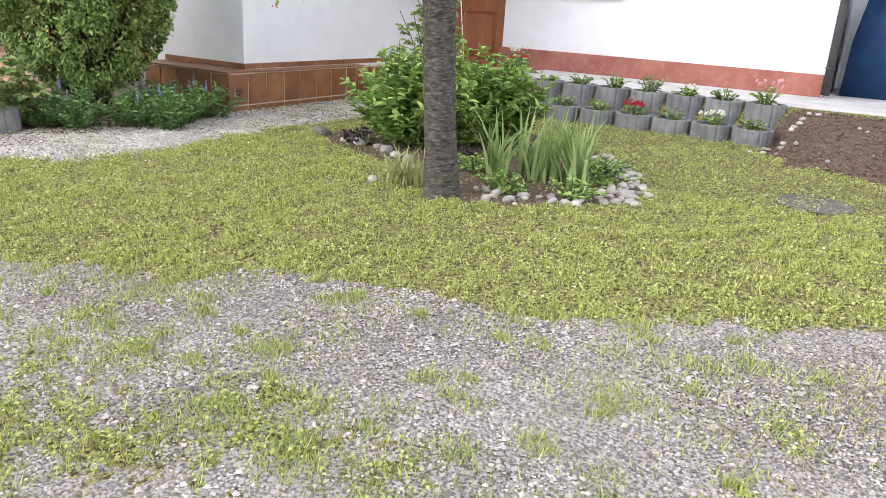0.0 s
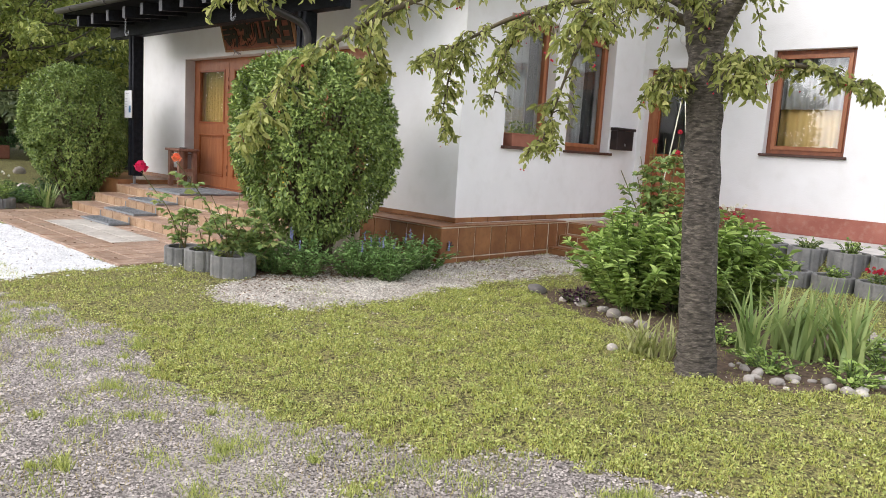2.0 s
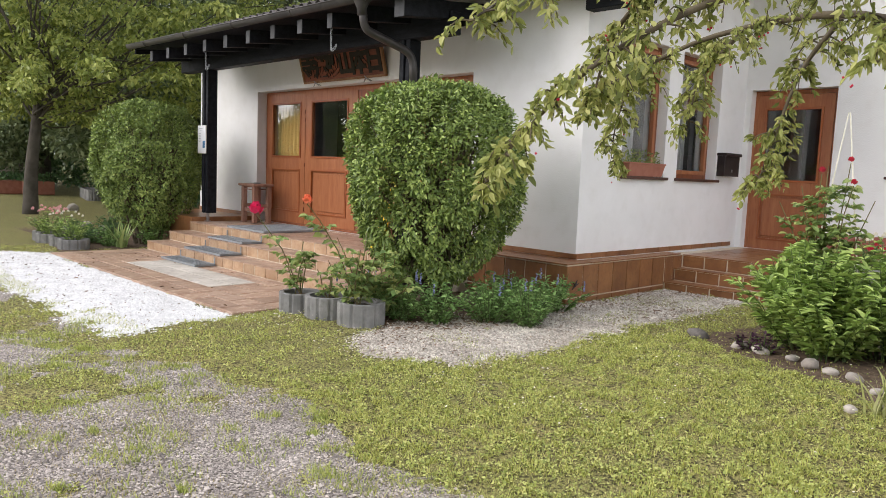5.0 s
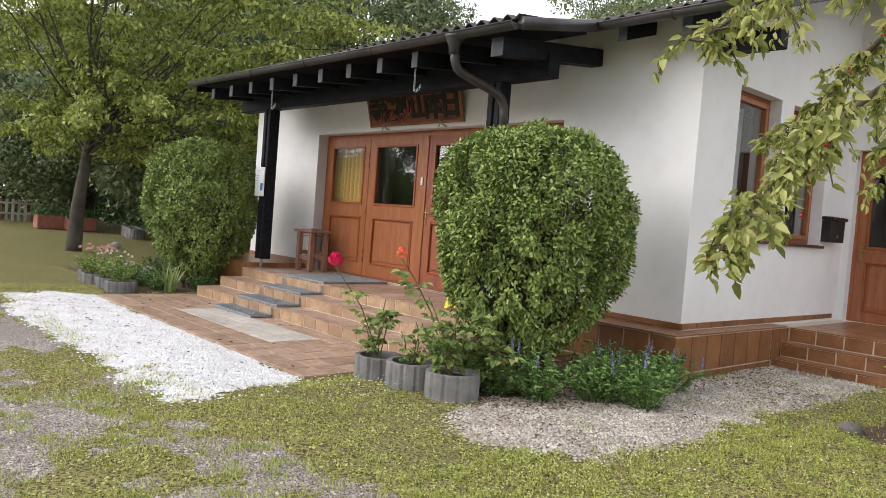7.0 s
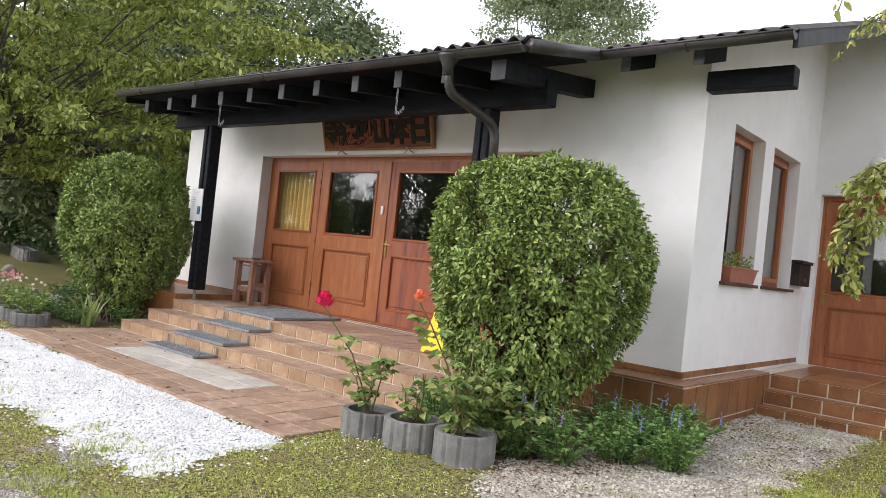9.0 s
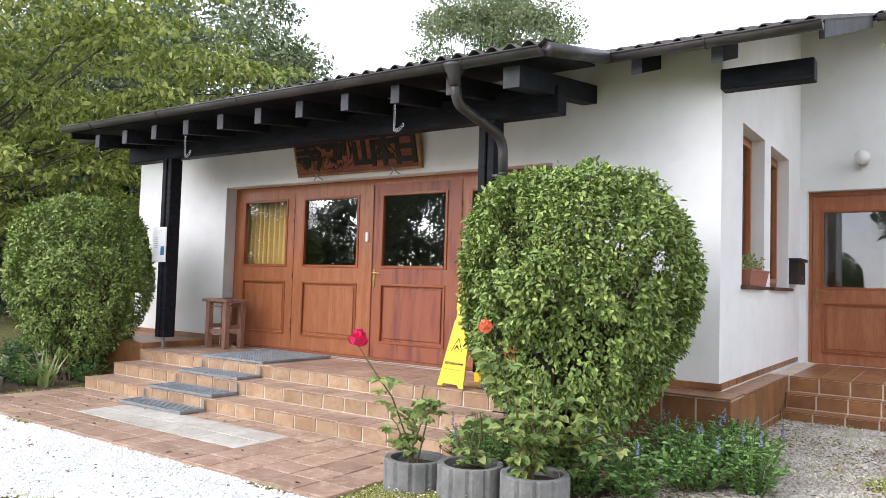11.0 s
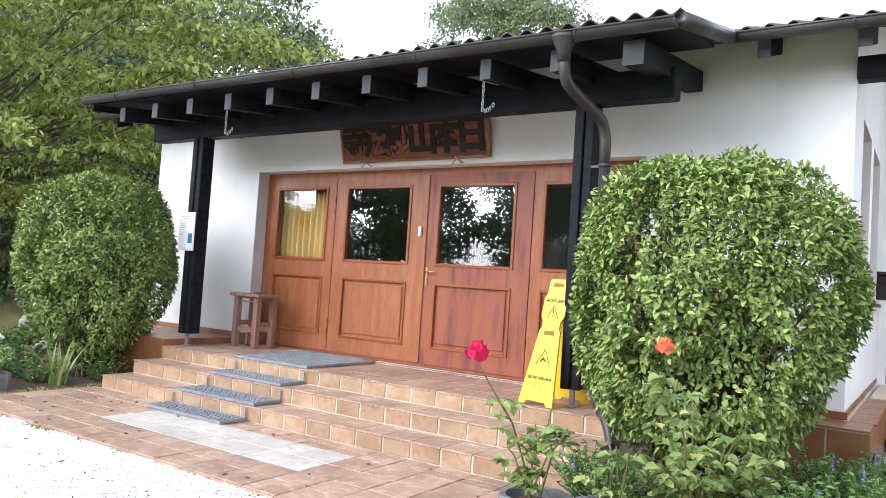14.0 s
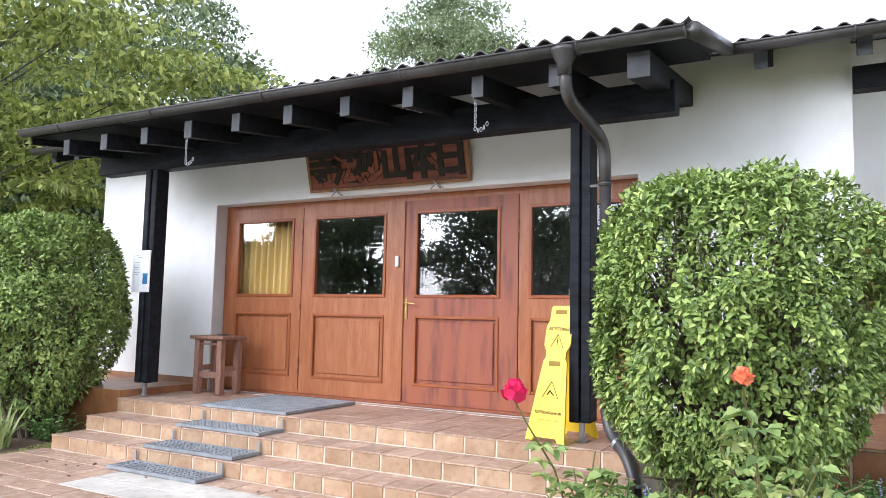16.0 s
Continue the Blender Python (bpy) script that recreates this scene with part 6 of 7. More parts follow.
for k, (x, y, r, h) in enumerate(WOODS):
    wood_tree("woodland_tree", "tall dense green tree at the edge of the garden", x, y, h * 0.35, 0.28,
              [(x, y, h * 0.62, r, r, h * 0.38, 75), (x + 0.5, y - 0.6 * r, h * 0.36, r * 0.85, r * 0.6, h * 0.22, 34)], 0.25, 210, 0.72, FAR_LEAF, BARK_DARK, 220 + k, group="woodland trees")
wood_tree("poplar", "tall silvery poplar behind the house", -22.4, 27.5, 5.0, 0.3, [(-22.3, 27.5, 11.0, 4.0, 3.6, 4.4, 135), (-22.5, 27.5, 14.2, 2.5, 2.3, 1.8, 32)], 0.20, 200, 0.55, POPLAR_LEAF, BARK_DARK, 250)
# trees across the drive, mirrored in the door glass
for k, (x, y, r, h) in enumerate(((-13.8, -13, 1.7, 6.0), (-17.0, -12, 1.7, 7), (-19.6, -12, 1.8, 7.5), (-23.9, -11, 2.1, 7.5), (-27.3, -11.5, 1.9, 7), (-30.6, -11, 1.7, 4.2), (-34.8, -11, 2.4, 8), (-40, -10, 3.4, 9), (-4.5, -16, 3.6, 9.5), (2.5, -15, 4.2, 10), (9, -12, 4.2, 10))):
    wood_tree("roadside_tree", "leafy green tree across the drive", x, y, h * 0.30, 0.20, [(x, y, h * 0.55, r, r, h * 0.36, 62)], 0.24, 120, 0.50, FAR_LEAF, BARK_DARK, 260 + k, group="trees across the drive")


def shrub_band(name, label, boxes, n, leaf_len, material, seed):
    """A wild hedge of leaf clumps over boxes x0, x1, y0, y1, height."""
    q = np.random.RandomState(seed)
    ats = []
    for x0, x1, y0, y1, h in boxes:
        k = int(n * (x1 - x0) * (y1 - y0) / 40)
        c = np.stack([q.uniform(x0, x1, k), q.uniform(y0, y1, k), h * q.uniform(0.05, 1, k) ** 0.8], 1)
        c[:, 2] *= 0.75 + 0.5 * value_noise(c[:, 0], c[:, 1], 0.5, seed)
        ats.append(c)
    at = np.concatenate(ats)
    dd = q.normal(0, 1, (len(at), 3))
    L = q.uniform(0.6, 1.2, len(at)) * leaf_len
    return tagged(link(name, leaf_mesh(name, at, dd, q.normal(0, 0.6, (len(at), 3)) + np.array([0, 0, 0.8]), L, L * 0.55, 0.2, False), material), label, "hedge", kind="stuff")


shrub_band("hedge", "dark wild hedge at the garden's edge", [(-46, -17.2, 9.6, 12.2, 2.6), (-47, -42, 2.0, 9.6, 2.4)], 6200, 0.24, HEDGE_DARK, 300)
shrub_band("far_hedge", "distant hedge across the drive", [(-45, 20, -27, -25, 1.7)], 5000, 0.35, FAR_LEAF, 301)

# far lawn things
fence = thing("picket_fence", -40, 7.2, 0, "pale wooden picket fence beyond the lawn", "fence")
for k in range(16):
    y = 5.4 + k * 0.24
    part("slat", new_box(-39.02, -38.99, y, y + 0.11, 0.02, 0.95, 0.008), STOOL_WOOD if k % 5 == 4 else SLAB, fence)
for z in (0.3, 0.75):
    part("rail", new_box(-38.985, -38.95, 5.3, 9.3, z, z + 0.07), SLAB, fence)
for x, y in ((-33.5, 7.0), (-34.6, 7.7), (-32.9, 7.9)):
    b = thing("flower_trough", x, y, 0, "red-brown flower trough standing beyond the lawn", "planter", "red troughs")
    part("trough", new_box(x - 0.3, x + 0.3, y - 0.5, y + 0.5, 0.005, 0.52, 0.03), TERRACOTTA, b)
    q = np.random.RandomState(int(-x * 10))
    k = 260
    a = np.stack([x + q.uniform(-0.35, 0.35, k), y + q.uniform(-0.6, 0.6, k), 0.5 + q.uniform(0, 0.3, k)], 1)
    link("foliage", leaf_mesh("foliage", a, q.normal(0, 1, (k, 3)), q.normal(0, 1, (k, 3)), 0.12, 0.06), HEDGE_DARK, b)
for k in range(7):
    concrete_ring(-31.5 + 0.42 * k, 9.2 - 0.10 * k, 0.0, 0.36, 0.26, "grey concrete ring edging a distant bed", "distant rings")
lantern = thing("stone_lantern", -22.0, 7.4, 0, "small pale stone lantern beside the garden bed", "lantern")
part("lantern_body", lathe(bmesh.new(), [(0.12, -0.02), (0.12, 0.12), (0.07, 0.18), (0.06, 0.42), (0.13, 0.5), (0.12, 0.72), (0.2, 0.76), (0.05, 0.92), (0.001, 0.95)], -22.0, 7.4, gz(-22, 7.4), 10), SLAB, lantern)

# ---- stones ----
STONE_MESHES = []
for k in range(6):
    bm = bmesh.new()
    bmesh.ops.create_icosphere(bm, subdivisions=2, radius=1.0)
    for v in bm.verts:
        d = noise.noise(v.co * 1.1 + Vector((k * 7.1, 3.3, 0)))
        v.co = Vector((v.co.x * (1 + 0.25 * d), v.co.y * (0.72 + 0.2 * d), v.co.z * (0.55 + 0.15 * d)))
    me = bpy.data.meshes.new("river_stone")
    bm.to_mesh(me)
    bm.free()
    me.polygons.foreach_set("use_smooth", [True] * len(me.polygons))
    me.materials.append(STONE if k != 2 else ROCK)
    STONE_MESHES.append(me)
q = np.random.RandomState(77)


def stone(x, y, r, label="smooth pale river stone edging the planted bed"):
    o = new("river_stone", STONE_MESHES[(0, 1, 3, 4, 5)[q.randint(5)]])
    o.matrix_basis = pose(x, y, gz(x, y) + r * 0.28, q.normal(0, 8), q.normal(0, 8), q.uniform(0, 360)) @ Matrix.Scale(r, 4)
    tagged(o, label, "stone", "bed edging stones")


EDGE = limb_path([(-2.62, 4.42, 0), (-2.35, 4.44, 0), (-2.02, 4.60, 0), (-1.80, 4.90, 0), (-1.80, 5.25, 0), (-2.05, 5.75, 0), (-2.4, 6.2, 0)], 9)
for i, p in enumerate(EDGE):
    for rep in range(1 if i < len(EDGE) * 0.45 else 3):
        stone(p[0] + q.normal(0, 0.08), p[1] + q.normal(0, 0.08), q.uniform(0.02, 0.052))
for x, y, r in ((-4.62, 5.37, 0.075), (-4.42, 5.30, 0.08), (-4.15, 5.24, 0.06), (-3.98, 5.12, 0.09), (-3.8, 5.02, 0.06), (-3.62, 4.95, 0.07), (-3.42, 4.72, 0.05), (-3.42, 4.2, 0.06), (-3.3, 4.45, 0.05)):
    stone(x, y, r)
o = new("field_rock", STONE_MESHES[2])
o.matrix_basis = pose(-5.05, 5.48, gz(-5.05, 5.48) + 0.03, 0, 12, 30) @ Matrix.Scale(0.10, 4)
tagged(o, "dark flat rock at the corner of the bed", "rock")
for i in range(14):
    t = i / 13
    stone(-1.3 + 0.3 * t + q.normal(0, 0.06), 7.75 + 0.95 * t + q.normal(0, 0.06), q.uniform(0.025, 0.05), "small pale stone edging the mulch bank")
for i in range(10):
    stone(q.uniform(-0.9, 1.2), q.uniform(7.2, 8.4), q.uniform(0.02, 0.035), "small pale stone lying on the mulch bank")
for x, y in ((-18.0, 4.3), (-17.6, 4.9), (-18.8, 4.9), (-17.9, 5.6), (-24.0, 6.3)):
    stone(x, y, 0.16 if x > -20 else 0.22, "pale field stone in the side bed")

# tiny bird figure on the plinth
bird = thing("bird_figure", -6.75, 6.0, 0.28, "small dark metal bird fixed to the plinth", "ornament")
bm = bmesh.new()
for pts in (((-6.765, 5.96, 0.27), (-6.755, 6.0, 0.31), (-6.755, 6.03, 0.37)), ((-6.757, 6.0, 0.31), (-6.757, 5.95, 0.36)), ((-6.757, 6.0, 0.31), (-6.757, 6.07, 0.33))):
    tube(bm, pts, [0.006, 0.014, 0.005][:len(pts)] if len(pts) == 3 else [0.010, 0.004], 6)
part("figure", bm, MAILBOX, bird)


# ---- pieces of floors and steps ----
def tile_mesh(name, w, d, h, material, chamfer=0.004):
    """A flat tile with chamfered upper edges, centred, its top at zero."""
    bm = bmesh.new()
    rows = []
    for z, ins in ((-h, 0), (-chamfer, 0), (0, chamfer)):
        rows.append([bm.verts.new((sx * (w / 2 - ins), sy * (d / 2 - ins), z)) for sx, sy in ((-1, -1), (1, -1), (1, 1), (-1, 1))])
    for a, b in zip(rows, rows[1:]):
        for k in range(4):
            bm.faces.new((a[k], a[(k + 1) % 4], b[(k + 1) % 4], b[k]))
    bm.faces.new(rows[-1]), bm.faces.new(rows[0][::-1])
    me = bpy.data.meshes.new(name)
    bmesh.ops.recalc_face_normals(bm, faces=bm.faces)
    bm.to_mesh(me)
    bm.free()
    me.materials.append(material)
    return me


def lay(name, mesh, parent, m):
    o = new(name, mesh)
    o.parent = parent
    o.matrix_basis = m


q = np.random.RandomState(88)
J = 0.009


def jitter(a=0.0015):
    return float(q.normal(0, a))


# terrace
TX = [-14.30 + 0.31556 * k for k in range(19)]
TY = [2.895, 3.17, 3.43, 3.7425, 4.055, 4.20, 4.338]
for r in range(6):
    w, d = 0.31556 - J, TY[r + 1] - TY[r] - J
    me = tile_mesh("tile", w, d, 0.014, TILE)
    for c in range(18):
        if r in (2, 3) and 5 <= c < 13:
            continue
        lay("tile", me, terrace, pose((TX[c] + TX[c + 1]) / 2, (TY[r] + TY[r + 1]) / 2, 0.021 + jitter(), jitter(0.25), jitter(0.25), 0))
me = tile_mesh("slab", 2 * 0.31556 - 0.006, 0.3125 - 0.006, 0.016, SLAB)
for r in (2, 3):
    for c in range(5, 13, 2):
        lay("slab", me, terrace, pose((TX[c] + TX[c + 2]) / 2, (TY[r] + TY[r + 1]) / 2, 0.0235 + jitter(0.0008)))
me = tile_mesh("edge_tile", 0.31556 - J, 0.055, 0.012, TILE)
for c in range(18):
    lay("edge_tile", me, terrace, pose((TX[c] + TX[c + 1]) / 2, 2.883, -0.018, 90, 0, 0))
# risers, treads and porch floor
NX = 20
SW = (SX1 - SX0) / NX
for i in range(1, 4):
    z, y0, y1 = LEVELS[i]
    below = LEVELS[i - 1][0]
    me = tile_mesh("riser_tile", SW - 0.017, z - below - 0.022, 0.010, RISER)
    for c in range(NX):
        lay("riser_tile", me, entrance_steps, pose(SX0 + SW * (c + 0.5), y0 + jitter(0.001), (z + below) / 2 - 0.004, 90, 0, 0))
    rows = [(y0 - 0.006, y0 + 0.29), (y0 + 0.29, y1 - 0.004)] if i < 3 else [(y0 - 0.006, y0 + 0.34), (y0 + 0.34, y0 + 0.68), (y0 + 0.68, 6.296)]
    for a, b in rows:
        me = tile_mesh("tread_tile", SW - J * 0.7, b - a - J * 0.7, 0.012, TILE)
        for c in range(NX):
            lay("tread_tile", me, entrance_steps, pose(SX0 + SW * (c + 0.5), (a + b) / 2, z + jitter(0.0008)))
me = tile_mesh("tread_tile", SW - J * 0.7, 0.112, 0.012, TILE)
for c in range(2, 19):
    lay("tread_tile", me, entrance_steps, pose(SX0 + SW * (c + 0.5) - 0.15, 6.358, 0.466))
# plinth
me_hi_s = tile_mesh("plinth_tile", 0.187, 0.350, 0.012, PLINTH_TILE)
me_hi, me_lo = tile_mesh("plinth_tile", 0.286, 0.350, 0.012, PLINTH_TILE), tile_mesh("plinth_tile", 0.286, 0.108, 0.012, PLINTH_TILE)
me_led, me_sk = tile_mesh("ledge_tile", 0.205 - 0.004, 0.45, 0.014, PLINTH_TILE), tile_mesh("skirting_tile", 0.30, 0.062, 0.010, PLINTH_TILE)
me_led2 = tile_mesh("ledge_tile", 0.205 - 0.004, 0.198, 0.014, PLINTH_TILE)
for k in range(8):
    x = -8.40 + 0.1025 + k * 0.2015
    lay("ledge_tile", me_led, plinth, pose(x + 0.012, 6.072, 0.556))
for k in range(5):
    x = -6.770 - 0.15 - k * 0.301
    lay("plinth_tile", me_hi, plinth, pose(x, 5.861, 0.352, 90, 0, 0))
    lay("plinth_tile", me_lo, plinth, pose(x, 5.861, 0.108, 90, 0, 0))
for k in range(7):
    y = 5.860 + 0.15 + k * 0.300
    lay("plinth_tile", me_hi, plinth, pose(-6.771, y, 0.352, 90, 0, 90))
    lay("plinth_tile", me_lo, plinth, pose(-6.771, y, 0.108, 90, 0, 90))
for k in range(3):
    lay("plinth_tile", me_hi_s, plinth, pose(-6.771, 8.075 + k * 0.2045, 0.352, 90, 0, 90))
for k in range(10):
    lay("ledge_tile", me_led2, plinth, pose(-6.858, 6.405 + k * 0.205, 0.556, 0, 0, 90))
for k in range(5):
    lay("skirting_tile", me_sk, plinth, pose(-8.27 + k * 0.289, WY - 0.011, 0.590, 90, 0, 0))
for k in range(13):
    lay("skirting_tile", me_sk, plinth, pose(WX + 0.011, 6.45 + k * 0.308, 0.590, 90, 0, 90))
# side steps
SZ = [0.05, 0.21, 0.37, 0.54]
SYS = [7.96, 8.20, 8.40]
for i in range(3):
    me = tile_mesh("riser_tile", 0.288, SZ[i + 1] - SZ[i] - 0.026, 0.010, PLINTH_TILE)
    for k in range(6):
        lay("riser_tile", me, side_steps, pose(-6.76 + 0.1525 + 0.305 * k, SYS[i], (SZ[i] + SZ[i + 1]) / 2 - 0.004, 90, 0, 0))
    ends = [(SYS[i] - 0.006, SYS[i + 1] - 0.004)] if i < 2 else [(8.394, 8.9), (8.9, 9.4), (9.4, 9.9), (9.9, 10.41)]
    for a, b in ends:
        me = tile_mesh("tread_tile", 0.305 - J, b - a - J, 0.012, PLINTH_TILE)
        for k in range(6):
            lay("tread_tile", me, side_steps, pose(-6.76 + 0.1525 + 0.305 * k, (a + b) / 2, SZ[i + 1]))


# ---- loose gravel, grass and litter ----
def scatter(n, x0, x1, y0, y1, seed):
    q = np.random.RandomState(seed)
    return q.uniform(x0, x1, n), q.uniform(y0, y1, n), q


def built_over(x, y):
    return ((x > -14.32) & (x < -8.60) & (y > 2.87)) | ((x > -16.3) & (x < -6.75) & (y > 5.86)) | ((x > -14.23) & (x < -8.4) & (y > 4.3)) | ((x > -6.8) & (x < -4.9) & (y > 7.95)) | ((x > -4.9) & (y > 8.9))


def crisp(c, x, y):
    """A soft cover broken into clumps with ragged borders."""
    return sm(0.36, 0.62, c + 0.55 * (value_noise(x, y, 7.0, 71) - 0.5) + 0.35 * (value_noise(x, y, 19.0, 72) - 0.5))


def pebbles(name, label, x, y, size, q, material, lift=0.3):
    """Loose stones: irregular chips pressed into the ground, in one mesh."""
    n = len(x)
    z = ground_z(x, y)
    base = np.array([[1, 0, 0], [0, 1, 0], [-1, 0, 0], [0, -1, 0], [0, 0, 0.75], [0, 0, -0.75]])
    v = base[None] * (size[:, None, None] * q.uniform(0.55, 1.25, (n, 6, 1)))
    a = q.uniform(0, 2 * np.pi, n)
    ca, sa = np.cos(a)[:, None], np.sin(a)[:, None]
    vx, vy = v[:, :, 0] * ca - v[:, :, 1] * sa, v[:, :, 0] * sa + v[:, :, 1] * ca
    v = np.stack([vx + x[:, None], vy + y[:, None], np.maximum(v[:, :, 2], -0.3 * size[:, None]) + z[:, None] + (size * lift)[:, None]], 2).reshape(-1, 3)
    f = np.array([[0, 1, 4], [1, 2, 4], [2, 3, 4], [3, 0, 4]])
    faces = (f[None] + (np.arange(n) * 6)[:, None, None]).reshape(-1, 3)
    return tagged(link(name, array_mesh(name, v, faces), material), label, "gravel", kind="stuff")


x, y, q = scatter(340000, -11, 1.6, -0.3, 4.2, 401)
keep = (q.rand(len(x)) < crisp(drive_cover(x, y), x, y) * np.clip(1.15 - 0.055 * np.abs(x + 3.5), 0.25, 1)) & ~beds(x, y)["white"]
x, y = x[keep], y[keep]
pebbles("drive_gravel", "loose grey gravel on the drive", x, y, q.uniform(0.0035, 0.0090, len(x)) * (1 + 0.9 * (q.rand(len(x)) < 0.05)), q, GRAVEL)
x, y, q = scatter(40000, -14.6, -8.1, 1.4, 3.0, 402)
b = beds(x, y)
edge_noise = value_noise(x, y, 6, 31)
b = beds(x + q.normal(0, 0.05, len(x)), y + q.normal(0, 0.05, len(x)))
keep = (b["white"] | ((q.rand(len(x)) < 0.012) & (x < -8.0))) & ~built_over(x, y) & (q.rand(len(x)) < 0.55 + 0.5 * edge_noise)
x, y = x[keep], y[keep]
pebbles("white_gravel", "bright white marble gravel bed before the terrace", x, y, q.uniform(0.008, 0.018, len(x)), q, GRAVEL_WHITE)
x, y, q = scatter(48000, -7.4, -5.3, 2.8, 8.1, 403)
keep = (beds(x + q.normal(0, 0.06, len(x)), y + q.normal(0, 0.06, len(x)))["strip"] | (q.rand(len(x)) < 0.015)) & ~built_over(x, y)
x, y = x[keep], y[keep]
pebbles("strip_gravel", "beige gravel strip along the house plinth", x, y, q.uniform(0.007, 0.016, len(x)), q, GRAVEL_WARM)


def turf(name, label, x, y, q, h, w, material):
    n = len(x)
    z = ground_z(x, y)
    a = q.uniform(0, 2 * np.pi, n)
    lean = q.uniform(0.2, 0.95, n) * h
    b = q.uniform(0, 2 * np.pi, n)
    p0 = np.stack([x - np.cos(a) * w, y - np.sin(a) * w, z - 0.004], 1)
    p1 = np.stack([x + np.cos(a) * w, y + np.sin(a) * w, z - 0.004], 1)
    p2 = np.stack([x + np.cos(b) * lean, y + np.sin(b) * lean, z + h], 1)
    v = np.stack([p0, p1, p2], 1).reshape(-1, 3)
    return tagged(link(name, array_mesh(name, v, np.arange(3 * n).reshape(-1, 3)), material), label, "grass", kind="stuff")


x, y, q = scatter(680000, -15.5, 2.2, -0.9, 8.8, 404)
b = beds(x, y)
blank = b["white"] | b["strip"] | b["flower"] | b["mulch"] | b["left"] | built_over(x, y)
patchy = value_noise(x, y, 0.8, 41) * 0.6 + value_noise(x, y, 2.6, 42) * 0.4
clump = value_noise(x, y, 13.0, 43) * 0.6 + value_noise(x, y, 5.0, 46) * 0.4
prob = np.clip((1 - crisp(drive_cover(x, y), x, y)) * (0.45 + 0.75 * patchy) * (0.18 + 1.15 * sm(0.38, 0.62, clump)), 0, 1) * np.where(b["island"], 0.15, 1) * np.clip(1.2 - 0.06 * np.abs(x + 3.0), 0.3, 1)
keep = ~blank & (q.rand(len(x)) < prob)
x, y, patchy = x[keep], y[keep], patchy[keep] * (0.35 + 1.3 * clump[keep])
half = q.rand(len(x)) < 0.5
turf("lawn_grass", "short patchy green lawn grass", x[half], y[half], q, q.uniform(0.012, 0.034, half.sum()) * (0.7 + 0.6 * patchy[half]), q.uniform(0.0022, 0.0044, half.sum()), GRASS)
xc, yc = x[~half], y[~half]
n = len(xc)
at = np.stack([xc, yc, ground_z(xc, yc) + q.uniform(0.006, 0.026, n)], 1)
dd = q.normal(0, 1, (n, 3))
dd[:, 2] *= 0.3
L = q.uniform(0.010, 0.023, n)
tagged(link("lawn_clover", leaf_mesh("lawn_clover", at, dd, q.normal(0, 0.35, (n, 3)) + np.array([0, 0, 1.0]), L, L * 0.85, 0.1, False, 0.1), CLOVER), "small clover leaves mixed into the lawn", "clover", kind="stuff")
x, y, q = scatter(16000, -7.2, -5.4, 2.9, 8.0, 410)
keep = beds(x, y)["strip"] & (value_noise(x, y, 2.2, 61) * 0.6 + value_noise(x, y, 7, 62) * 0.4 > 0.58) & ~built_over(x, y)
x, y = x[keep], y[keep]
turf("strip_weeds", "thin grass and litter in the beige gravel strip", x, y, q, q.uniform(0.008, 0.03, len(x)), q.uniform(0.002, 0.005, len(x)), CLOVER)
# the nearest lawn: a close mat of small leaves and short blades
x, y, q = scatter(330000, -6.2, 1.8, 0.2, 5.4, 416)
b = beds(x, y)
clump = value_noise(x, y, 13.0, 43) * 0.55 + value_noise(x, y, 28.0, 49) * 0.45
keep = ~(b["white"] | b["strip"] | b["flower"] | b["island"] | built_over(x, y)) & (q.rand(len(x)) < (1 - crisp(drive_cover(x, y), x, y)) * (0.14 + sm(0.38, 0.60, clump)))
x, y, clump = x[keep], y[keep], clump[keep]
half = q.rand(len(x)) < 0.5
turf("near_grass", "short dense grass of the lawn beside the drive", x[half], y[half], q, q.uniform(0.008, 0.026, half.sum()) * (0.35 + 1.5 * sm(0.38, 0.65, clump[half])), q.uniform(0.0022, 0.0048, half.sum()), GRASS)
x, y, clump = x[~half], y[~half], clump[~half]
n = len(x)
at = np.stack([x, y, ground_z(x, y) + q.uniform(0.002, 0.028, n) * (0.3 + 1.2 * sm(0.38, 0.65, clump))], 1)
dd = q.normal(0, 1, (n, 3))
dd[:, 2] *= 0.4
L = q.uniform(0.008, 0.021, n)
tagged(link("near_clover", leaf_mesh("near_clover", at, dd, q.normal(0, 0.45, (n, 3)) + np.array([0, 0, 1.0]), L, L * 0.7, 0.1, False, 0.1), CLOVER), "dense small weeds mixed into the lawn beside the drive", "clover", kind="stuff")
# bits of litter on the white gravel
x, y, q = scatter(900, -14.4, -8.4, 1.6, 2.84, 414)
keep = beds(x, y)["white"] & (q.rand(len(x)) < 0.35 + 0.5 * sm(2.5, 1.8, y))
x, y = x[keep], y[keep]
at = np.stack([x, y, ground_z(x, y) + q.uniform(0.014, 0.024, len(x))], 1)
tagged(link("gravel_litter", leaf_mesh("gravel_litter", at, q.normal(0, 1, (len(x), 3)) * np.array([1, 1, 0.15]), q.normal(0, 0.3, (len(x), 3)) + np.array([0, 0, 1.0]), q.uniform(0.012, 0.04, len(x)), 0.012, 0.1, False), DEAD_LEAF), "brown leaf bits scattered on the white gravel", "dead leaves", kind="stuff")
x, y, q = scatter(14000, -14.5, -8.2, 1.5, 2.3, 415)
keep = beds(x, y)["white"] & (value_noise(x, y, 4.5, 64) * 0.6 + value_noise(x, y, 11, 65) * 0.4 > 0.52 + 0.55 * sm(1.75, 2.3, y))
x, y = x[keep], y[keep]
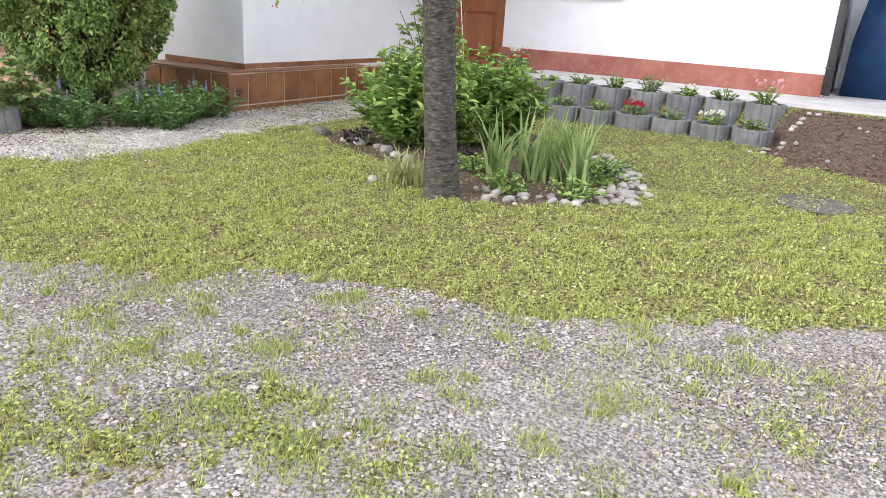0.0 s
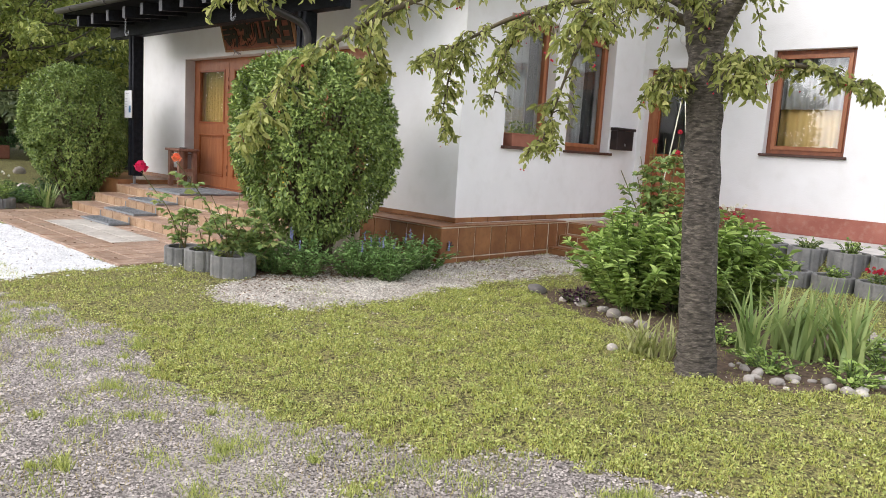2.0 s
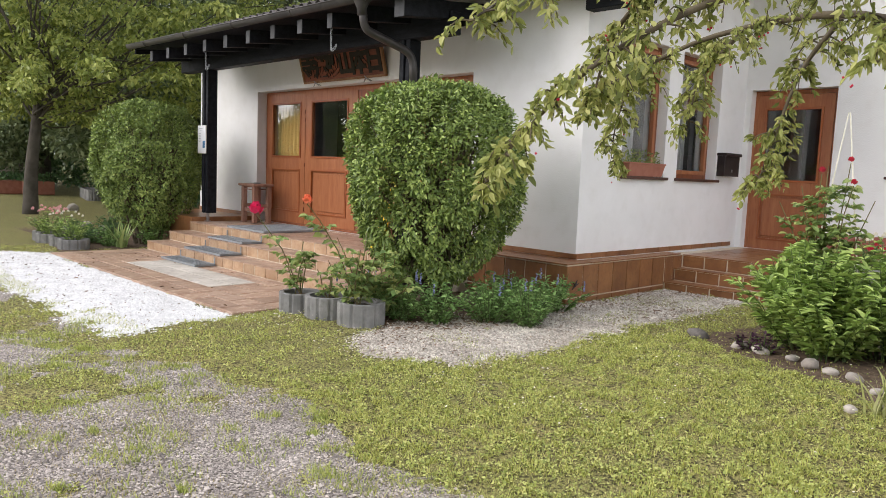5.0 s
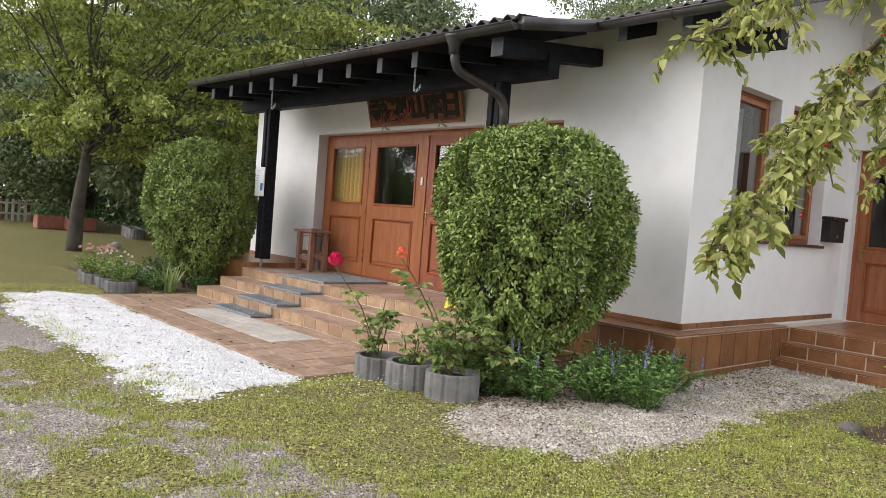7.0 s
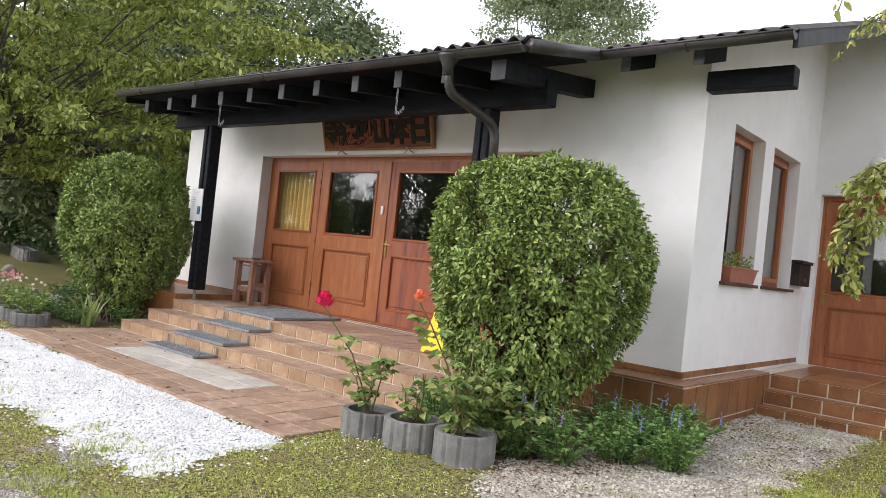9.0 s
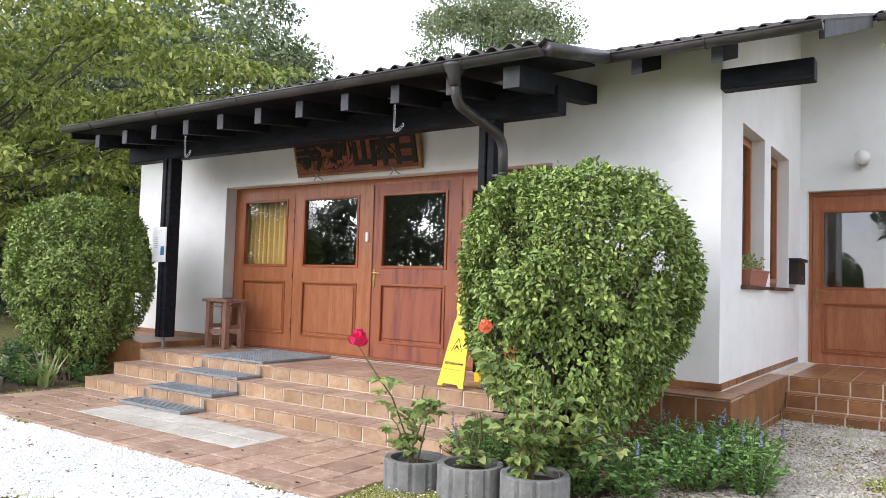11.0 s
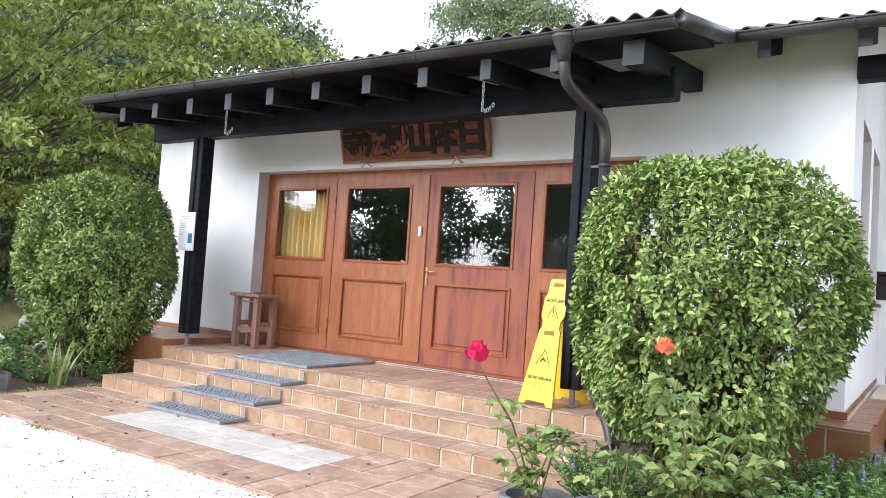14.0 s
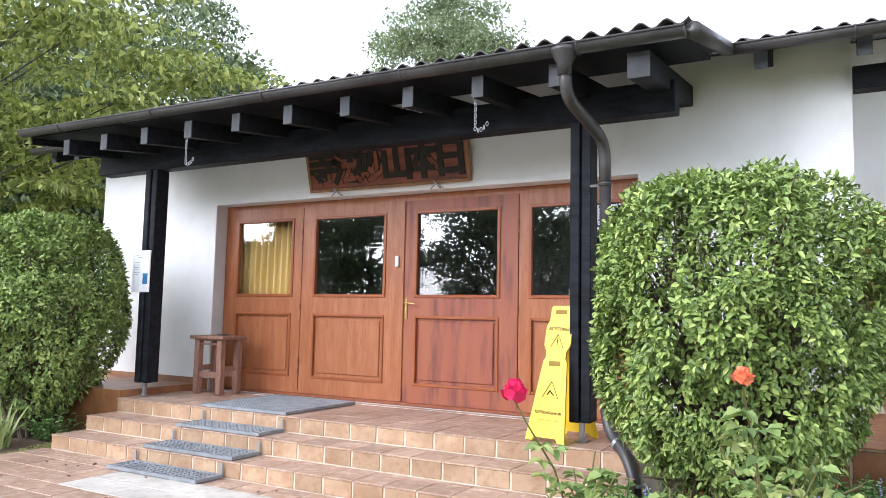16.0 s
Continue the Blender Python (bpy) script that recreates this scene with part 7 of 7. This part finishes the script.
turf("bed_edge_grass", "thin grass creeping into the white gravel", x, y, q, q.uniform(0.015, 0.04, len(x)), q.uniform(0.002, 0.004, len(x)), GRASS)
# litter in the beige strip, thicker towards the side steps
x, y, q = scatter(7000, -7.2, -5.4, 2.9, 8.0, 413)
keep = beds(x, y)["strip"] & (q.rand(len(x)) < 0.12 + 0.75 * sm(4.3, 6.8, y) * sm(0.3, 0.6, value_noise(x, y, 2.6, 63)) + 0.5 * sm(-6.25, -6.75, x)) & ~built_over(x, y)
x, y = x[keep], y[keep]
at = np.stack([x, y, ground_z(x, y) + q.uniform(0.008, 0.018, len(x))], 1)
tagged(link("strip_litter", leaf_mesh("strip_litter", at, q.normal(0, 1, (len(x), 3)) * np.array([1, 1, 0.15]), q.normal(0, 0.3, (len(x), 3)) + np.array([0, 0, 1.0]), q.uniform(0.015, 0.045, len(x)), 0.014, 0.1, False), DEAD_LEAF), "brown leaf litter on the beige gravel strip", "dead leaves", kind="stuff")
# dry stalks where the lawn thins out
x, y, q = scatter(150000, -9.5, 2.0, -0.4, 5.4, 412)
c = drive_cover(x, y)
keep = ((c > 0.12) | (value_noise(x, y, 1.3, 47) * 0.6 + value_noise(x, y, 4.0, 48) * 0.4 > 0.53)) & (q.rand(len(x)) < 0.8 * sm(0.32, 0.62, value_noise(x, y, 2.1, 44) * 0.6 + value_noise(x, y, 8.0, 45) * 0.4)) & ~beds(x, y)["white"] & ~beds(x, y)["strip"] & ~beds(x, y)["flower"] & ~beds(x, y)["island"] & ~built_over(x, y)
x, y = x[keep], y[keep]
turf("dry_grass", "dry yellow grass stalks along the gravel's edge", x, y, q, q.uniform(0.006, 0.025, len(x)), q.uniform(0.0018, 0.004, len(x)), STRAW)
# tufts standing in the gravel
x, y, q = scatter(900, -9, 1.5, -0.3, 3.2, 405)
keep = drive_cover(x, y) > 0.3
tx, ty = x[keep], y[keep]
rad = q.uniform(0.02, 0.10, len(tx)) * (0.6 + 0.9 * q.rand(len(tx)) ** 3)
k = 85
xx = np.repeat(tx, k) + q.normal(0, 1, len(tx) * k) * np.repeat(rad, k) * 1.4
yy = np.repeat(ty, k) + q.normal(0, 1, len(tx) * k) * np.repeat(rad, k)
turf("gravel_weeds", "small grass tufts growing through the gravel", xx, yy, q, q.uniform(0.012, 0.05, len(xx)), q.uniform(0.002, 0.0045, len(xx)), CLOVER)


def daisies(n, x0, x1, y0, y1, seed, size):
    x, y, q = scatter(n, x0, x1, y0, y1, seed)
    b = beds(x, y)
    keep = ~(b["white"] | b["strip"] | built_over(x, y)) & (drive_cover(x, y) < 0.3) & (value_noise(x, y, 1.4, 51) > 0.42)
    x, y = x[keep], y[keep]
    n = len(x)
    a = np.linspace(0, 2 * np.pi, 7)[:-1]
    v = np.stack([x[:, None] + size * np.cos(a), y[:, None] + size * np.sin(a), np.repeat((ground_z(x, y) + q.uniform(0.03, 0.06, n))[:, None], 6, 1) + q.normal(0, 0.002, (n, 6))], 2).reshape(-1, 3)
    f = (np.array([[0, 1, 2, 3], [3, 4, 5, 0]])[None] + (np.arange(n) * 6)[:, None, None]).reshape(-1, 4)
    return array_mesh("daisies", v, f)


tagged(link("daisies", daisies(700, -9, 1.5, 2.3, 6.5, 406, 0.007), PETAL_WHITE), "tiny white daisies in the lawn", "daisies", kind="stuff")
tagged(link("ring_daisies", daisies(170, -8.6, -6.8, 2.7, 3.4, 407, 0.009), PETAL_WHITE), "tiny white daisies round the planting rings", "daisies", kind="stuff")
# dead leaves on terrace and white bed
x, y, q = scatter(110, -14.3, -8.8, 1.9, 4.3, 408)
keep = q.rand(len(x)) < np.where(x < -12.6, 1.0, 0.35)
x, y = x[keep], y[keep]
at = np.stack([x, y, np.where(y > 2.89, 0.028, ground_z(x, y) + 0.022)], 1)
dd = q.normal(0, 1, (len(x), 3)) * np.array([1, 1, 0.05])
tagged(link("dead_leaves", leaf_mesh("dead_leaves", at, dd, q.normal(0, 0.12, (len(x), 3)) + np.array([0, 0, 1.0]), q.uniform(0.025, 0.065, len(x)), 0.024), DEAD_LEAF), "brown dead leaves scattered on the terrace", "dead leaves", kind="stuff")
x, y, q = scatter(1500, -8.5, -6.6, 3.5, 5.0, 411)
keep = beds(x, y)["flower"]
x, y = x[keep], y[keep]
at = np.stack([x, y, ground_z(x, y) + q.uniform(0.004, 0.03, len(x))], 1)
tagged(link("bed_litter", leaf_mesh("bed_litter", at, q.normal(0, 1, (len(x), 3)) * np.array([1, 1, 0.15]), q.normal(0, 0.3, (len(x), 3)) + np.array([0, 0, 1.0]), q.uniform(0.02, 0.07, len(x)), 0.015, 0.1, False), DEAD_LEAF), "brown dead leaves and twigs under the bush", "dead leaves", kind="stuff")
x, y, q = scatter(5000, -1.4, 2.4, 6.8, 8.8, 409)
keep = beds(x, y)["mulch"]
x, y = x[keep], y[keep]
at = np.stack([x, y, ground_z(x, y) + q.uniform(0.002, 0.02, len(x))], 1)
tagged(link("bark_mulch", leaf_mesh("bark_mulch", at, q.normal(0, 1, (len(x), 3)) * np.array([1, 1, 0.15]), q.normal(0, 0.3, (len(x), 3)) + np.array([0, 0, 1.0]), q.uniform(0.02, 0.05, len(x)), 0.015, 0.1, False), STOOL_WOOD), "brown bark mulch on the bank", "mulch", kind="stuff")
